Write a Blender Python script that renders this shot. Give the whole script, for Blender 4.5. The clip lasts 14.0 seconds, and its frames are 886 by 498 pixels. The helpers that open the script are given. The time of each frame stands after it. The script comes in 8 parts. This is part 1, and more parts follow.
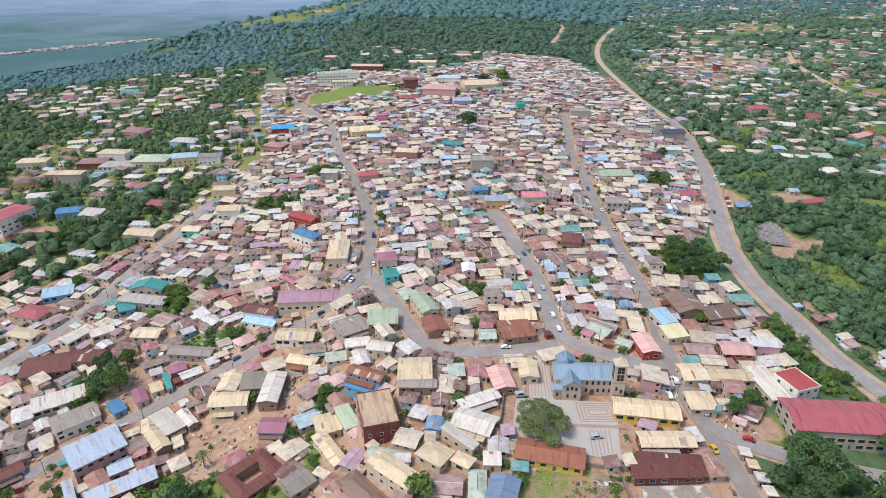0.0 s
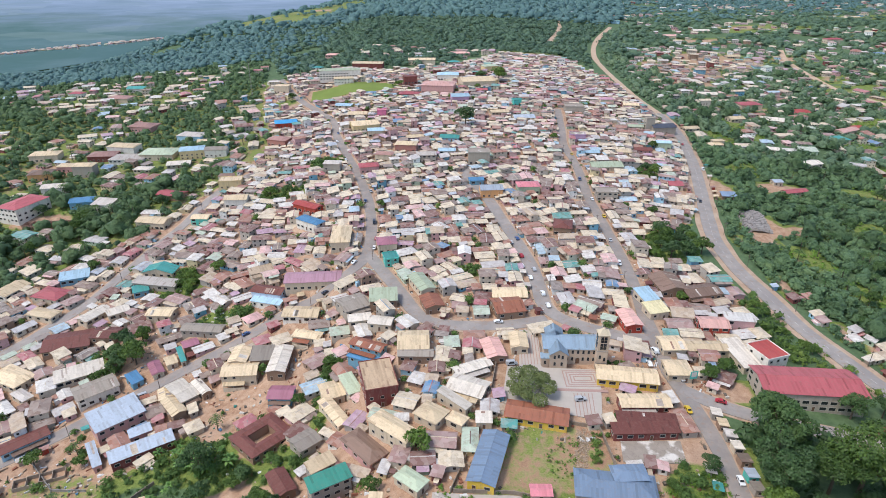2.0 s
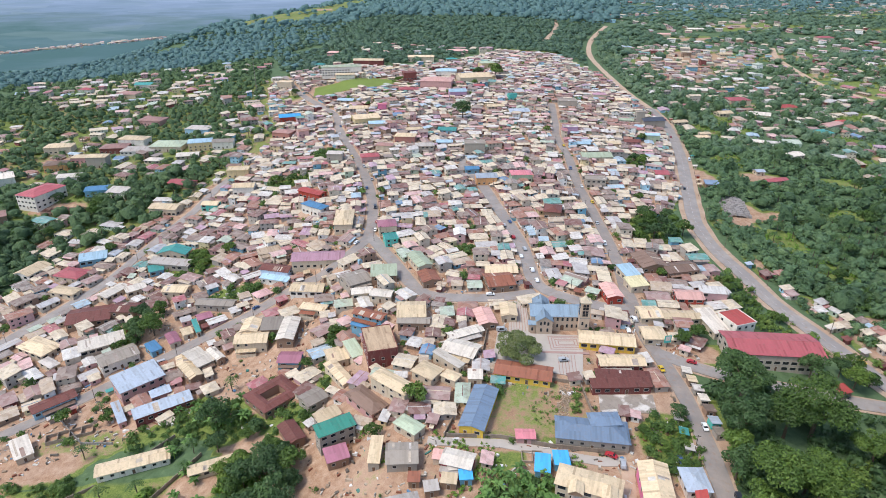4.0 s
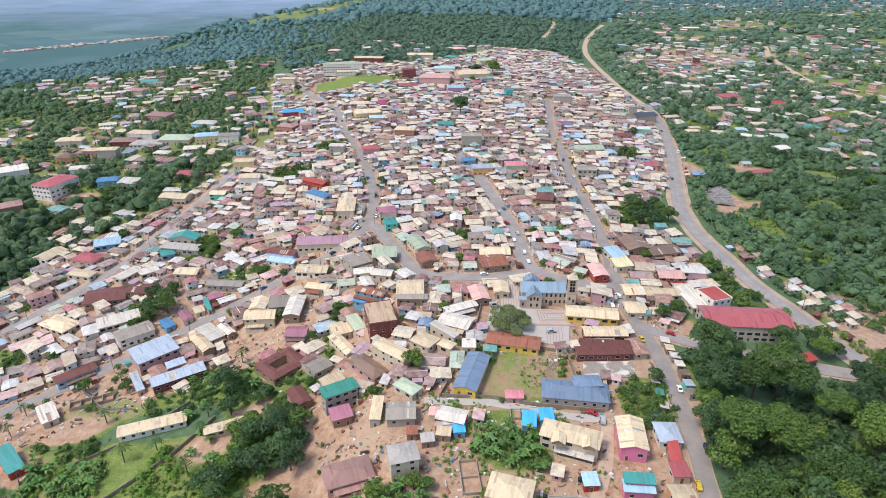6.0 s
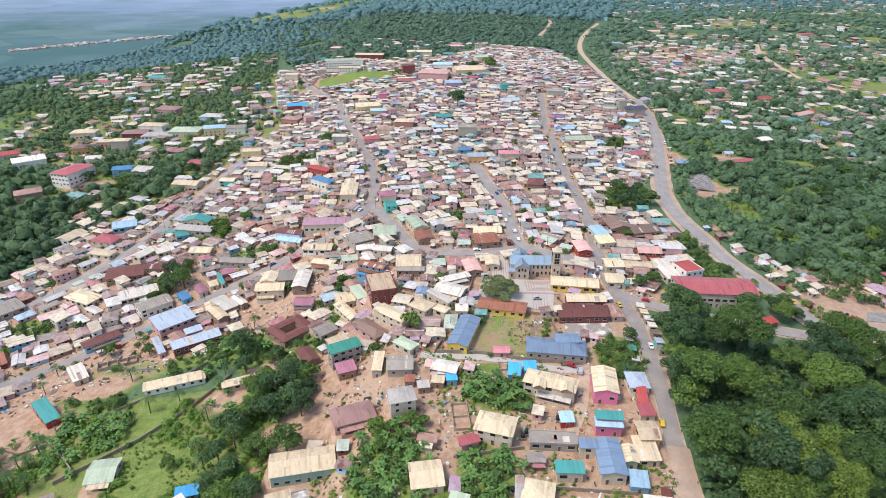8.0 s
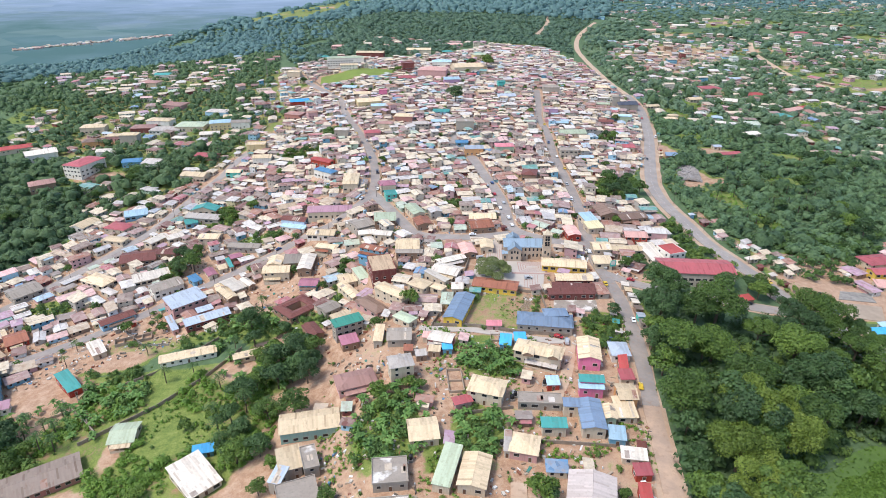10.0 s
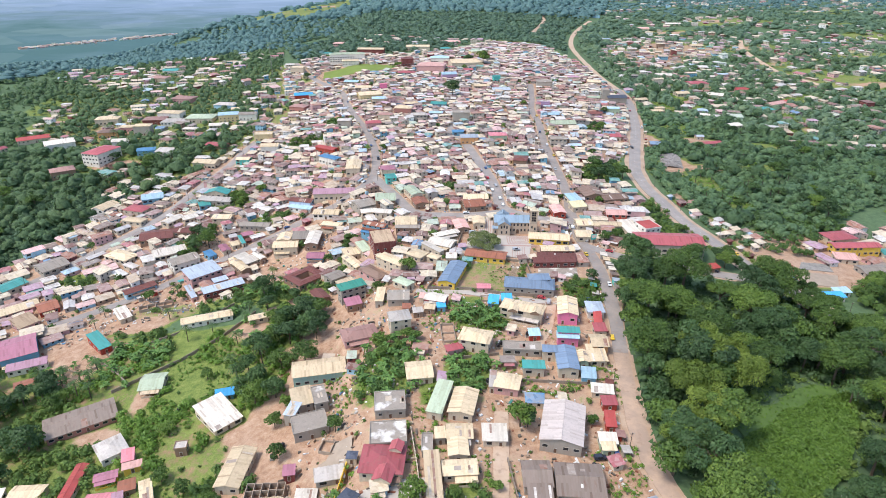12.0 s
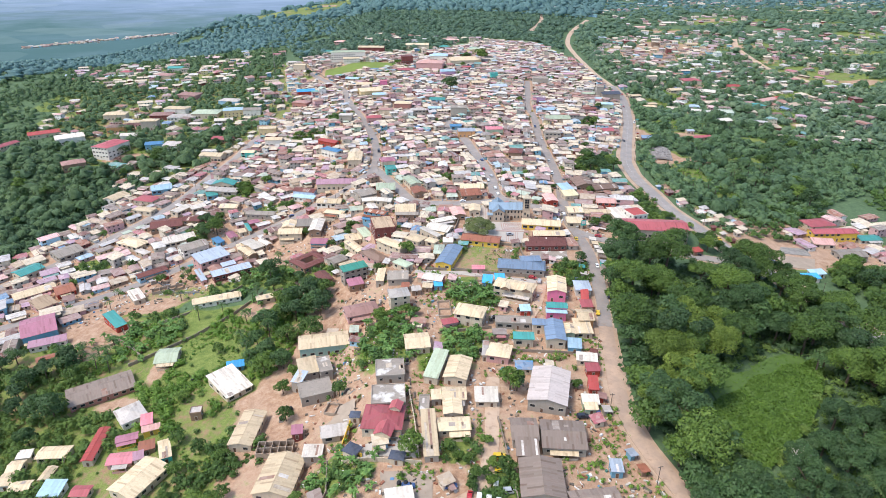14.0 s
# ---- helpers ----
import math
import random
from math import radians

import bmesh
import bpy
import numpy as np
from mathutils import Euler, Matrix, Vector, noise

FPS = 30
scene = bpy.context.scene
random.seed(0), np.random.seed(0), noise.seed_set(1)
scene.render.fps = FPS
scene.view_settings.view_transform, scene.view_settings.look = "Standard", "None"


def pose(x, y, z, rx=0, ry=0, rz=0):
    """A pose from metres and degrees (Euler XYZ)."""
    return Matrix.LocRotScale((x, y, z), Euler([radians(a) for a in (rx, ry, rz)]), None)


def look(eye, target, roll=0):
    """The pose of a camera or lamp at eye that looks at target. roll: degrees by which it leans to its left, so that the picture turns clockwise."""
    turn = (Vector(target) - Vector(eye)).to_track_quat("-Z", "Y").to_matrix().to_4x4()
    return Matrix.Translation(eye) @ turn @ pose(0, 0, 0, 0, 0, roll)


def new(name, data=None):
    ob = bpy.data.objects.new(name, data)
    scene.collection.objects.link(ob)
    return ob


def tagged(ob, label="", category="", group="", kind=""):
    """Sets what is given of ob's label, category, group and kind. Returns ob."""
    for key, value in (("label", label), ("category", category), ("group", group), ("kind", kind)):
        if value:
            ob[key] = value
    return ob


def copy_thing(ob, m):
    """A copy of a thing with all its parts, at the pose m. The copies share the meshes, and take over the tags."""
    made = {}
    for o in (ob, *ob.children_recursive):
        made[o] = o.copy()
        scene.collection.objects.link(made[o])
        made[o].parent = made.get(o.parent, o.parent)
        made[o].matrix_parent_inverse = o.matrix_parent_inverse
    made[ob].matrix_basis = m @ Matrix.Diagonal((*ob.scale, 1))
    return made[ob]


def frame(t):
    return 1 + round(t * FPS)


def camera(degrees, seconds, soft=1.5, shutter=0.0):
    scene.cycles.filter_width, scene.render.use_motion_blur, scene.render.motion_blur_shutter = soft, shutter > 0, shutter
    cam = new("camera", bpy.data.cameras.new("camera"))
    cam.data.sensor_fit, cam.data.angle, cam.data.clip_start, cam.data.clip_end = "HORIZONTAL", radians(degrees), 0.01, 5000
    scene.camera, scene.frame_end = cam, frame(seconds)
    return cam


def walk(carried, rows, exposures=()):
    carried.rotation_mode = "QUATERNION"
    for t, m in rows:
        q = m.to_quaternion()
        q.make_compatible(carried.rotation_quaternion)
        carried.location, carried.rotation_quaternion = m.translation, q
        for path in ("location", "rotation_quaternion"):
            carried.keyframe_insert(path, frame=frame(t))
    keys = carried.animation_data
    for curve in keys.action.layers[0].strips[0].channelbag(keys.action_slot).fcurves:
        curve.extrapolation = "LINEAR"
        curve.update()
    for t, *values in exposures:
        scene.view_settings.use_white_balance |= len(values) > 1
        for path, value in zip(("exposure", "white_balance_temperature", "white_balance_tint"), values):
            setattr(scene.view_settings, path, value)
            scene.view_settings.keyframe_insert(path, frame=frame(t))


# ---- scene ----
# ---- camera: a drone drawing back over the town ----
cam = camera(72.0, 14.0, soft=0.9)
LINE = [
    (0.0, 0.0), (0.5, -5.1), (1.0, -10.4), (1.5, -15.1), (2.0, -20.2), (2.25, -25.3), (2.5, -30.4), (3.0, -35.6), (4.25, -48.5),
    (5.5, -61.5), (6.0, -67.0), (6.25, -73.7), (6.5, -80.5), (7.0, -86.0), (7.5, -91.3), (8.0, -96.5), (9.25, -109.5), (10.3, -120.3),
    (10.5, -123.1), (10.6, -126.7), (10.7, -130.3), (10.8, -133.9), (10.9, -137.5), (11.0, -141.1), (11.2, -144.3), (11.5, -147.1),
    (12.0, -152.5), (12.5, -157.8), (13.0, -163.1), (13.5, -168.3), (14.0, -173.5)]
walk(cam, [(t, pose(-0.0772 * y, y, 145, 64.39, 0, 0)) for t, y in LINE], exposures=[(0.0, 0.72, 6500, 9.6), (14.0, 1.04, 6480, 9.6)])

# ---- world and sun: bright, hazy tropical daylight ----
SUN_ELEVATION, SUN_AZIMUTH = 60, 245
world = bpy.data.worlds.new("daylight")
scene.world = world
world.use_nodes = True
wn = world.node_tree
sky = wn.nodes.new("ShaderNodeTexSky")
sky.sky_type, sky.sun_disc = "NISHITA", False
sky.sun_elevation, sky.sun_rotation = radians(SUN_ELEVATION), radians(SUN_AZIMUTH)
sky.dust_density, sky.air_density = 1.5, 1.0
wn.links.new(sky.outputs[0], wn.nodes["Background"].inputs[0])
wn.nodes["Background"].inputs[1].default_value = 0.15
sun = new("sun", bpy.data.lights.new("sun", "SUN"))
sun.data.energy, sun.data.angle, sun.data.color = 1.5, radians(16), (1.0, 0.97, 0.92)
sd = Vector((math.sin(radians(SUN_AZIMUTH)) * math.cos(radians(SUN_ELEVATION)), math.cos(radians(SUN_AZIMUTH)) * math.cos(radians(SUN_ELEVATION)), math.sin(radians(SUN_ELEVATION))))
sun.matrix_world = look(sd * 500, (0, 0, 0))


# ---- materials ----
class Nodes:
    def __init__(self, name):
        self.m = bpy.data.materials.new(name)
        self.m.use_nodes = True
        self.t = self.m.node_tree
        self.b = self.t.nodes["Principled BSDF"]

    def n(self, kind, **kw):
        node = self.t.nodes.new("ShaderNode" + kind)
        for k, v in kw.items():
            if k in node.inputs:
                node.inputs[k].default_value = v
            else:
                setattr(node, k, v)
        return node

    def l(self, a, b):
        self.t.links.new(a, b)

    def noise(self, scale, detail=4, vec=None, rough=0.55):
        x = self.n("TexNoise", Scale=scale, Detail=detail, Roughness=rough)
        if vec is not None:
            self.l(vec, x.inputs["Vector"])
        return x.outputs["Fac"]

    def ramp(self, fac, stops, mode="LINEAR"):
        r = self.n("ValToRGB")
        r.color_ramp.interpolation = mode
        e = r.color_ramp.elements
        while len(e) < len(stops):
            e.new(0.5)
        for i, (p, c) in enumerate(stops):
            e[i].position = p
            e[i].color = (*c, 1) if len(c) == 3 else c
        self.l(fac, r.inputs[0])
        return r.outputs[0]

    def mix(self, fac, a, b, mode="MIX"):
        x = self.n("Mix", data_type="RGBA", blend_type=mode)
        for sock, v in ((x.inputs[0], fac), (x.inputs[6], a), (x.inputs[7], b)):
            if isinstance(v, (int, float)):
                sock.default_value = v
            elif isinstance(v, tuple):
                sock.default_value = (*v, 1)
            else:
                self.l(v, sock)
        return x.outputs[2]

    def math(self, op, a, b=0.0, clamp=False):
        x = self.n("Math", operation=op, use_clamp=clamp)
        for sock, v in ((x.inputs[0], a), (x.inputs[1], b)):
            if isinstance(v, (int, float)):
                sock.default_value = v
            else:
                self.l(v, sock)
        return x.outputs[0]

    def done(self, color, rough=0.8, bump=None, strength=0.3, dist=0.05, metal=0.0, spec=0.3):
        if isinstance(color, tuple):
            self.b.inputs["Base Color"].default_value = (*color, 1)
        else:
            self.l(color, self.b.inputs["Base Color"])
        if isinstance(rough, (int, float)):
            self.b.inputs["Roughness"].default_value = rough
        else:
            self.l(rough, self.b.inputs["Roughness"])
        self.b.inputs["Metallic"].default_value = metal
        self.b.inputs["Specular IOR Level"].default_value = spec
        if bump is not None:
            x = self.n("Bump", Strength=strength, Distance=dist)
            self.l(bump, x.inputs["Height"])
            self.l(x.outputs[0], self.b.inputs["Normal"])
        return self.m


def shade(c, k):
    return tuple(min(1.0, v * k) for v in c)


RUST = (0.17, 0.07, 0.04)


def roof_surface(s, base, rusty):
    """Sheet metal: sheets of slightly different tone, streaks of rust and dirt down the slope, fine ribs."""
    co = s.n("TexCoord").outputs["Object"]
    sep = s.n("SeparateXYZ")
    s.l(co, sep.inputs[0])
    sw = s.n("CombineXYZ")
    s.l(sep.outputs[1], sw.inputs[0])
    s.l(sep.outputs[0], sw.inputs[1])
    br = s.n("TexBrick", Scale=1.0)
    br.inputs["Brick Width"].default_value, br.inputs["Row Height"].default_value = 5.2, 0.8
    br.inputs["Mortar Size"].default_value, br.inputs["Mortar Smooth"].default_value = 0.03, 0.5
    br.inputs["Color1"].default_value, br.inputs["Color2"].default_value, br.inputs["Mortar"].default_value = (0, 0, 0, 1), (1, 1, 1, 1), (0.35, 0.35, 0.35, 1)
    s.l(sw.outputs[0], br.inputs["Vector"])
    sheets = s.ramp(br.outputs["Color"], [(0.0, (0.62 - 0.2 * rusty, 0.57 - 0.25 * rusty, 0.53 - 0.27 * rusty)), (0.06 + 0.1 * rusty, (0.85, 0.83, 0.81)), (0.3, (0.93, 0.93, 0.92)), (0.65, (0.99, 0.99, 0.99)), (1.0, (1.05, 1.05, 1.05))])
    rnd = s.n("ObjectInfo").outputs["Random"]
    tone = s.math("MULTIPLY_ADD", rnd, 0.35)
    tone.node.inputs[2].default_value = 0.82
    c = s.mix(1.0, base, sheets, "MULTIPLY")
    g = s.n("CombineColor")
    for i in range(3):
        s.l(tone, g.inputs[i])
    c = s.mix(1.0, c, g.outputs[0], "MULTIPLY")
    st = s.n("Mapping", vector_type="POINT")
    st.inputs["Scale"].default_value = (0.9, 0.18, 0.18)
    off = s.n("Vector" + "Math", operation="ADD")
    s.l(co, off.inputs[0])
    rv = s.n("CombineXYZ")
    s.l(s.math("MULTIPLY", rnd, 300.0), rv.inputs[0])
    s.l(rv.outputs[0], off.inputs[1])
    s.l(off.outputs[0], st.inputs["Vector"])
    streak = s.noise(1.0, 6, st.outputs[0], 0.7)
    blot = s.noise(0.22, 3, off.outputs[0])
    f = s.math("MULTIPLY", s.math("SUBTRACT", streak, 0.62 - 0.22 * rusty), 4.0, True)
    f = s.math("MULTIPLY", f, s.math("MULTIPLY", s.math("SUBTRACT", blot, 0.38), 3.5, True))
    c = s.mix(s.math("MULTIPLY", f, min(0.9, 0.4 + rusty)), c, RUST)
    dirt = s.math("MULTIPLY", s.math("SUBTRACT", s.noise(0.9, 7, off.outputs[0], 0.72), 0.5), 2.2, True)
    c = s.mix(s.math("MULTIPLY", dirt, 0.75), c, (0.2, 0.155, 0.12))
    wv = s.n("TexWave", wave_type="BANDS", bands_direction="X", Scale=1.6)
    s.l(co, wv.inputs["Vector"])
    return s.done(c, 0.55, wv.outputs["Fac"], 0.35, 0.04, 0.0, 0.35)


ROOFS = {"cream": ((0.64, 0.525, 0.365), 0.4), "tan": ((0.46, 0.345, 0.235), 0.55), "churchblue": ((0.22, 0.295, 0.365), 0.06), "white": ((0.64, 0.6, 0.545), 0.36), "zinc": ((0.49, 0.46, 0.44), 0.4), "hall": ((0.58, 0.52, 0.51), 0.0), "maroon": ((0.16, 0.055, 0.045), 0.3),
         "rust": ((0.31, 0.12, 0.075), 0.6), "pinkred": ((0.39, 0.1, 0.118), 0.2), "pink": ((0.6, 0.22, 0.27), 0.1), "pinkcream": ((0.66, 0.4, 0.37), 0.2),
         "red": ((0.4, 0.07, 0.065), 0.15), "purple": ((0.36, 0.155, 0.22), 0.15), "lilac": ((0.42, 0.25, 0.33), 0.15), "slateblue": ((0.18, 0.245, 0.335), 0.04),
         "blue": ((0.08, 0.22, 0.38), 0.1), "sky": ((0.06, 0.36, 0.68), 0.05), "lightblue": ((0.36, 0.51, 0.6), 0.15), "bluegrey": ((0.37, 0.415, 0.47), 0.15),
         "teal": ((0.06, 0.28, 0.25), 0.1), "green": ((0.045, 0.24, 0.175), 0.1), "palegreen": ((0.42, 0.5, 0.38), 0.15), "dustpink": ((0.34, 0.2, 0.18), 0.15),
         "brown": ((0.21, 0.14, 0.11), 0.35), "grey": ((0.29, 0.26, 0.23), 0.3), "darkgrey": ((0.23, 0.185, 0.16), 0.5), "slate": ((0.07, 0.08, 0.11), 0.05),
         "yellowroof": ((0.62, 0.57, 0.36), 0.15)}
WALLS = {"cream": (0.58, 0.5, 0.39), "white": (0.75, 0.73, 0.68), "pink": (0.55, 0.33, 0.32), "pinkbright": (0.68, 0.2, 0.36), "brown": (0.3, 0.2, 0.14),
         "blue": (0.16, 0.34, 0.44), "lightblue": (0.35, 0.55, 0.66), "bluewhite": (0.6, 0.66, 0.75), "yellow": (0.72, 0.5, 0.08), "green": (0.3, 0.45, 0.38),
         "palegreen": (0.42, 0.52, 0.38), "grey": (0.36, 0.33, 0.29), "concrete": (0.42, 0.38, 0.33), "maroon": (0.2, 0.06, 0.055), "red": (0.4, 0.06, 0.04),
         "dustpink": (0.42, 0.2, 0.17), "lilac": (0.45, 0.3, 0.45), "paleyellow": (0.64, 0.53, 0.31), "orange": (0.62, 0.34, 0.16), "teal": (0.1, 0.5, 0.42)}


def roof_material(name):
    s = Nodes("roof_" + name)
    base, rusty = ROOFS[name]
    if base[0] >= base[2]:
        base = (base[0], base[1] * 0.94, base[2] * 0.86)
    return roof_surface(s, base, rusty)


def wall_material(name, base):
    s = Nodes("wall_" + name)
    if base[0] >= base[2]:
        base = (base[0], base[1] * 0.95, base[2] * 0.89)
    co = s.n("TexCoord").outputs["Object"]
    rnd = s.n("ObjectInfo").outputs["Random"]
    a = s.mix(s.math("MULTIPLY", rnd, 0.35), base, shade(base, 0.75))
    st = s.n("Mapping")
    st.inputs["Scale"].default_value = (1, 1, 0.25)
    s.l(co, st.inputs[0])
    f = s.math("MULTIPLY", s.math("SUBTRACT", s.noise(0.8, 6, st.outputs[0], 0.65), 0.5), 2.4, True)
    c = s.mix(f, a, shade((0.3, 0.22, 0.16), 0.9))
    return s.done(c, 0.9, s.noise(9.0, 4, co), 0.25, 0.03)


MAT = {}


def mat(name):
    if name not in MAT:
        kind, _, key = name.partition(":")
        MAT[name] = roof_material(key) if kind == "roof" else wall_material(key, WALLS.get(key) or ROOFS[key][0])
    return MAT[name]


# colours in which the roofs of the crowded quarter come, with how often
PALETTE = [("cream", 25), ("tan", 8), ("dustpink", 8), ("white", 13), ("cream", 6), ("brown", 10), ("maroon", 12), ("rust", 11), ("zinc", 6), ("darkgrey", 6), ("pinkcream", 5), ("lilac", 4), ("pinkred", 3), ("palegreen", 3), ("teal", 3), ("lightblue", 2), ("bluegrey", 1), ("blue", 1)]


def mixed(name, table, surface, island):
    s = Nodes(name)
    rnd = s.n("NewGeometry").outputs["Random Per Island"] if island else s.n("ObjectInfo").outputs["Random"]
    total, at, stops = sum(k for _, k in table), 0, []
    for c, k in table:
        stops.append((at / total, c))
        at += k
    hop = s.math("FRACT", s.math("MULTIPLY", rnd, 7.31))
    return surface(s, s.ramp(hop, stops, "CONSTANT"))


def plain_wall(s, base):
    co = s.n("NewGeometry").outputs["Position"]
    f = s.math("MULTIPLY", s.math("SUBTRACT", s.noise(0.7, 5, co, 0.65), 0.5), 2.2, True)
    return s.done(s.mix(f, base, (0.3, 0.22, 0.16)), 0.9)


def plain_roof(s, base):
    co = s.n("NewGeometry").outputs["Position"]
    f = s.math("MULTIPLY", s.math("SUBTRACT", s.noise(0.4, 7, co, 0.75), 0.47), 3.0, True)
    c = s.mix(f, base, (0.2, 0.12, 0.08))
    v = s.n("TexVoronoi", Scale=0.55)
    s.l(co, v.inputs["Vector"])
    patch = s.n("SeparateColor")
    s.l(v.outputs["Color"], patch.inputs[0])
    c = s.mix(s.math("MULTIPLY", patch.outputs[0], 0.3), c, (0.2, 0.14, 0.105))
    return s.done(s.mix(s.math("MULTIPLY", patch.outputs[1], 0.2), c, (0.75, 0.7, 0.62)), 0.6)


roof_table = [(ROOFS[c][0], k) for c, k in PALETTE]
wall_table = [(WALLS[c], k) for c, k in (("cream", 34), ("brown", 8), ("pink", 14), ("grey", 12), ("white", 12), ("concrete", 8), ("lightblue", 4), ("palegreen", 3), ("maroon", 4), ("paleyellow", 3), ("blue", 2))]
M_ROOF_MIX = mixed("roof_mixed", roof_table, lambda s, c: roof_surface(s, c, 0.45), False)
M_WALL_MIX = mixed("wall_mixed", wall_table, plain_wall, False)
M_ROOF_FAR = mixed("roof_far_mixed", roof_table, plain_roof, True)
M_WALL_FAR = mixed("wall_far_mixed", wall_table, plain_wall, True)


M_SHEET = mixed("sheet_mixed", [((0.66, 0.6, 0.53), 4), ((0.27, 0.13, 0.085), 4), ((0.52, 0.42, 0.31), 5), ((0.34, 0.27, 0.22), 4)], plain_roof, False)


def simple(name, base, rough=0.8, scale=1.0, amount=0.4, dark=0.6, spec=0.3, metal=0.0):
    s = Nodes(name)
    co = s.n("TexCoord").outputs["Object"]
    c = s.mix(s.math("MULTIPLY", s.noise(scale, 6, co, 0.65), amount * 1.6, True), base, shade(base, dark))
    return s.done(c, rough, s.noise(scale * 9, 3, co), 0.2, 0.02, metal, spec)


def car_paint():
    s = Nodes("car_paint")
    c = s.ramp(s.n("ObjectInfo").outputs["Random"], [(0.0, (0.75, 0.75, 0.74)), (0.35, (0.4, 0.41, 0.42)), (0.5, (0.03, 0.035, 0.05)), (0.65, (0.4, 0.03, 0.04)), (0.78, (0.05, 0.09, 0.2)), (0.9, (0.6, 0.4, 0.03))], "CONSTANT")
    return s.done(c, 0.3, None, spec=0.5)


def leaf_material(name, stops, lump=0.16, gloss=0.3, grain=0.0, speck=3.0):
    s = Nodes(name)
    geo = s.n("NewGeometry")
    rnd = s.n("ObjectInfo").outputs["Random"]
    big = s.noise(lump, 3, geo.outputs["Position"])
    a = s.math("MULTIPLY", geo.outputs["Random Per Island"], 0.3)
    b = s.math("MULTIPLY_ADD", rnd, 0.48)
    s.l(a, b.node.inputs[2])
    f = s.math("ADD", b, s.math("MULTIPLY", s.math("SUBTRACT", big, 0.35), 0.75), True)
    c = s.ramp(f, stops)
    if grain:
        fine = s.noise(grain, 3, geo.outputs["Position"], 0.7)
        # hollows of the fine bump are darkened in the colour as well
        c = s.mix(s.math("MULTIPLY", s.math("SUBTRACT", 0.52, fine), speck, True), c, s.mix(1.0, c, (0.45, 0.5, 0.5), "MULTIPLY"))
        m = s.done(c, 0.6, fine, 0.9, 1.2, spec=gloss)
    else:
        m = s.done(c, 0.55, None, spec=gloss)
    tr = s.n("BsdfTranslucent")
    s.l(s.mix(1.0, c, (1.0, 1.1, 0.55), "MULTIPLY"), tr.inputs[0])
    mx = s.n("MixShader")
    mx.inputs[0].default_value = 0.22
    s.l(s.b.outputs[0], mx.inputs[1])
    s.l(tr.outputs[0], mx.inputs[2])
    s.l(mx.outputs[0], s.t.nodes["Material Output"].inputs[0])
    return m


M_LEAF = leaf_material("foliage", [(0.0, (0.032, 0.066, 0.018)), (0.4, (0.074, 0.129, 0.026)), (0.75, (0.133, 0.207, 0.037)), (1.0, (0.212, 0.286, 0.055))])
M_LEAF_BRIGHT = leaf_material("foliage_bright", [(0.0, (0.065, 0.105, 0.02)), (0.45, (0.13, 0.185, 0.03)), (0.8, (0.2, 0.26, 0.045)), (1.0, (0.27, 0.32, 0.07))])
M_LEAF_DARK = leaf_material("foliage_dark", [(0.0, (0.033, 0.063, 0.024)), (0.6, (0.062, 0.116, 0.038)), (1.0, (0.112, 0.183, 0.054))])
# greens lightened and blued, so some haze over the hillside is in the colour
M_WOODS = leaf_material("foliage_half_hazed", [(0.0, (0.075, 0.132, 0.094)), (0.4, (0.12, 0.2, 0.123)), (0.75, (0.172, 0.255, 0.14)), (1.0, (0.245, 0.315, 0.165))], 0.03, 0.35, 0.9)
# the woods again, paled and blued: distance haze put into the leaf colour
M_WOODS_HAZED = leaf_material("foliage_hazed", [(0.0, (0.099, 0.184, 0.185)), (0.5, (0.132, 0.232, 0.218)), (0.85, (0.171, 0.275, 0.230)), (1.0, (0.220, 0.319, 0.235))], 0.012, 0.2, 0.5, 1.4)
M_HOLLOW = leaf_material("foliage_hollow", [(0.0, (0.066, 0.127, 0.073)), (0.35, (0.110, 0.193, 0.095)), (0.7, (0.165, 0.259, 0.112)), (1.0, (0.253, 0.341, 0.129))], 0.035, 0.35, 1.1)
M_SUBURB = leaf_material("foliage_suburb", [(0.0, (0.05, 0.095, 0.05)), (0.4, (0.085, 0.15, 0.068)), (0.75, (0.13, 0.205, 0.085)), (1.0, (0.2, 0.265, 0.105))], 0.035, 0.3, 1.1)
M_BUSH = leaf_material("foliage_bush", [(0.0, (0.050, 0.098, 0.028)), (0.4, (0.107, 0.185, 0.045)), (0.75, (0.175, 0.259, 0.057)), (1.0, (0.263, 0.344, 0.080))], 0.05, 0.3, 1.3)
M_PALM = leaf_material("palm_leaf", [(0.0, (0.03, 0.07, 0.02)), (0.6, (0.07, 0.13, 0.035)), (1.0, (0.16, 0.2, 0.06))])
M_BANANA = leaf_material("banana_leaf", [(0.0, (0.066, 0.132, 0.033)), (0.6, (0.138, 0.253, 0.061)), (1.0, (0.242, 0.374, 0.110))])
M_FEATHER = leaf_material("foliage_feathery", [(0.0, (0.09, 0.125, 0.045)), (0.5, (0.17, 0.2, 0.07)), (1.0, (0.28, 0.3, 0.12))])
M_WEED = leaf_material("weed", [(0.0, (0.07, 0.14, 0.02)), (0.6, (0.14, 0.24, 0.035)), (1.0, (0.22, 0.33, 0.06))], 0.2)
M_PONDWEED = leaf_material("pond_weed", [(0.0, (0.05, 0.1, 0.014)), (0.6, (0.1, 0.175, 0.025)), (1.0, (0.165, 0.25, 0.045))], 0.2)
M_BARK = simple("bark", (0.16, 0.12, 0.085), 0.95, 2.0, 0.6, 0.4)
M_DEADWOOD = simple("dead_wood", (0.5, 0.45, 0.38), 0.9, 2.0, 0.5, 0.6)
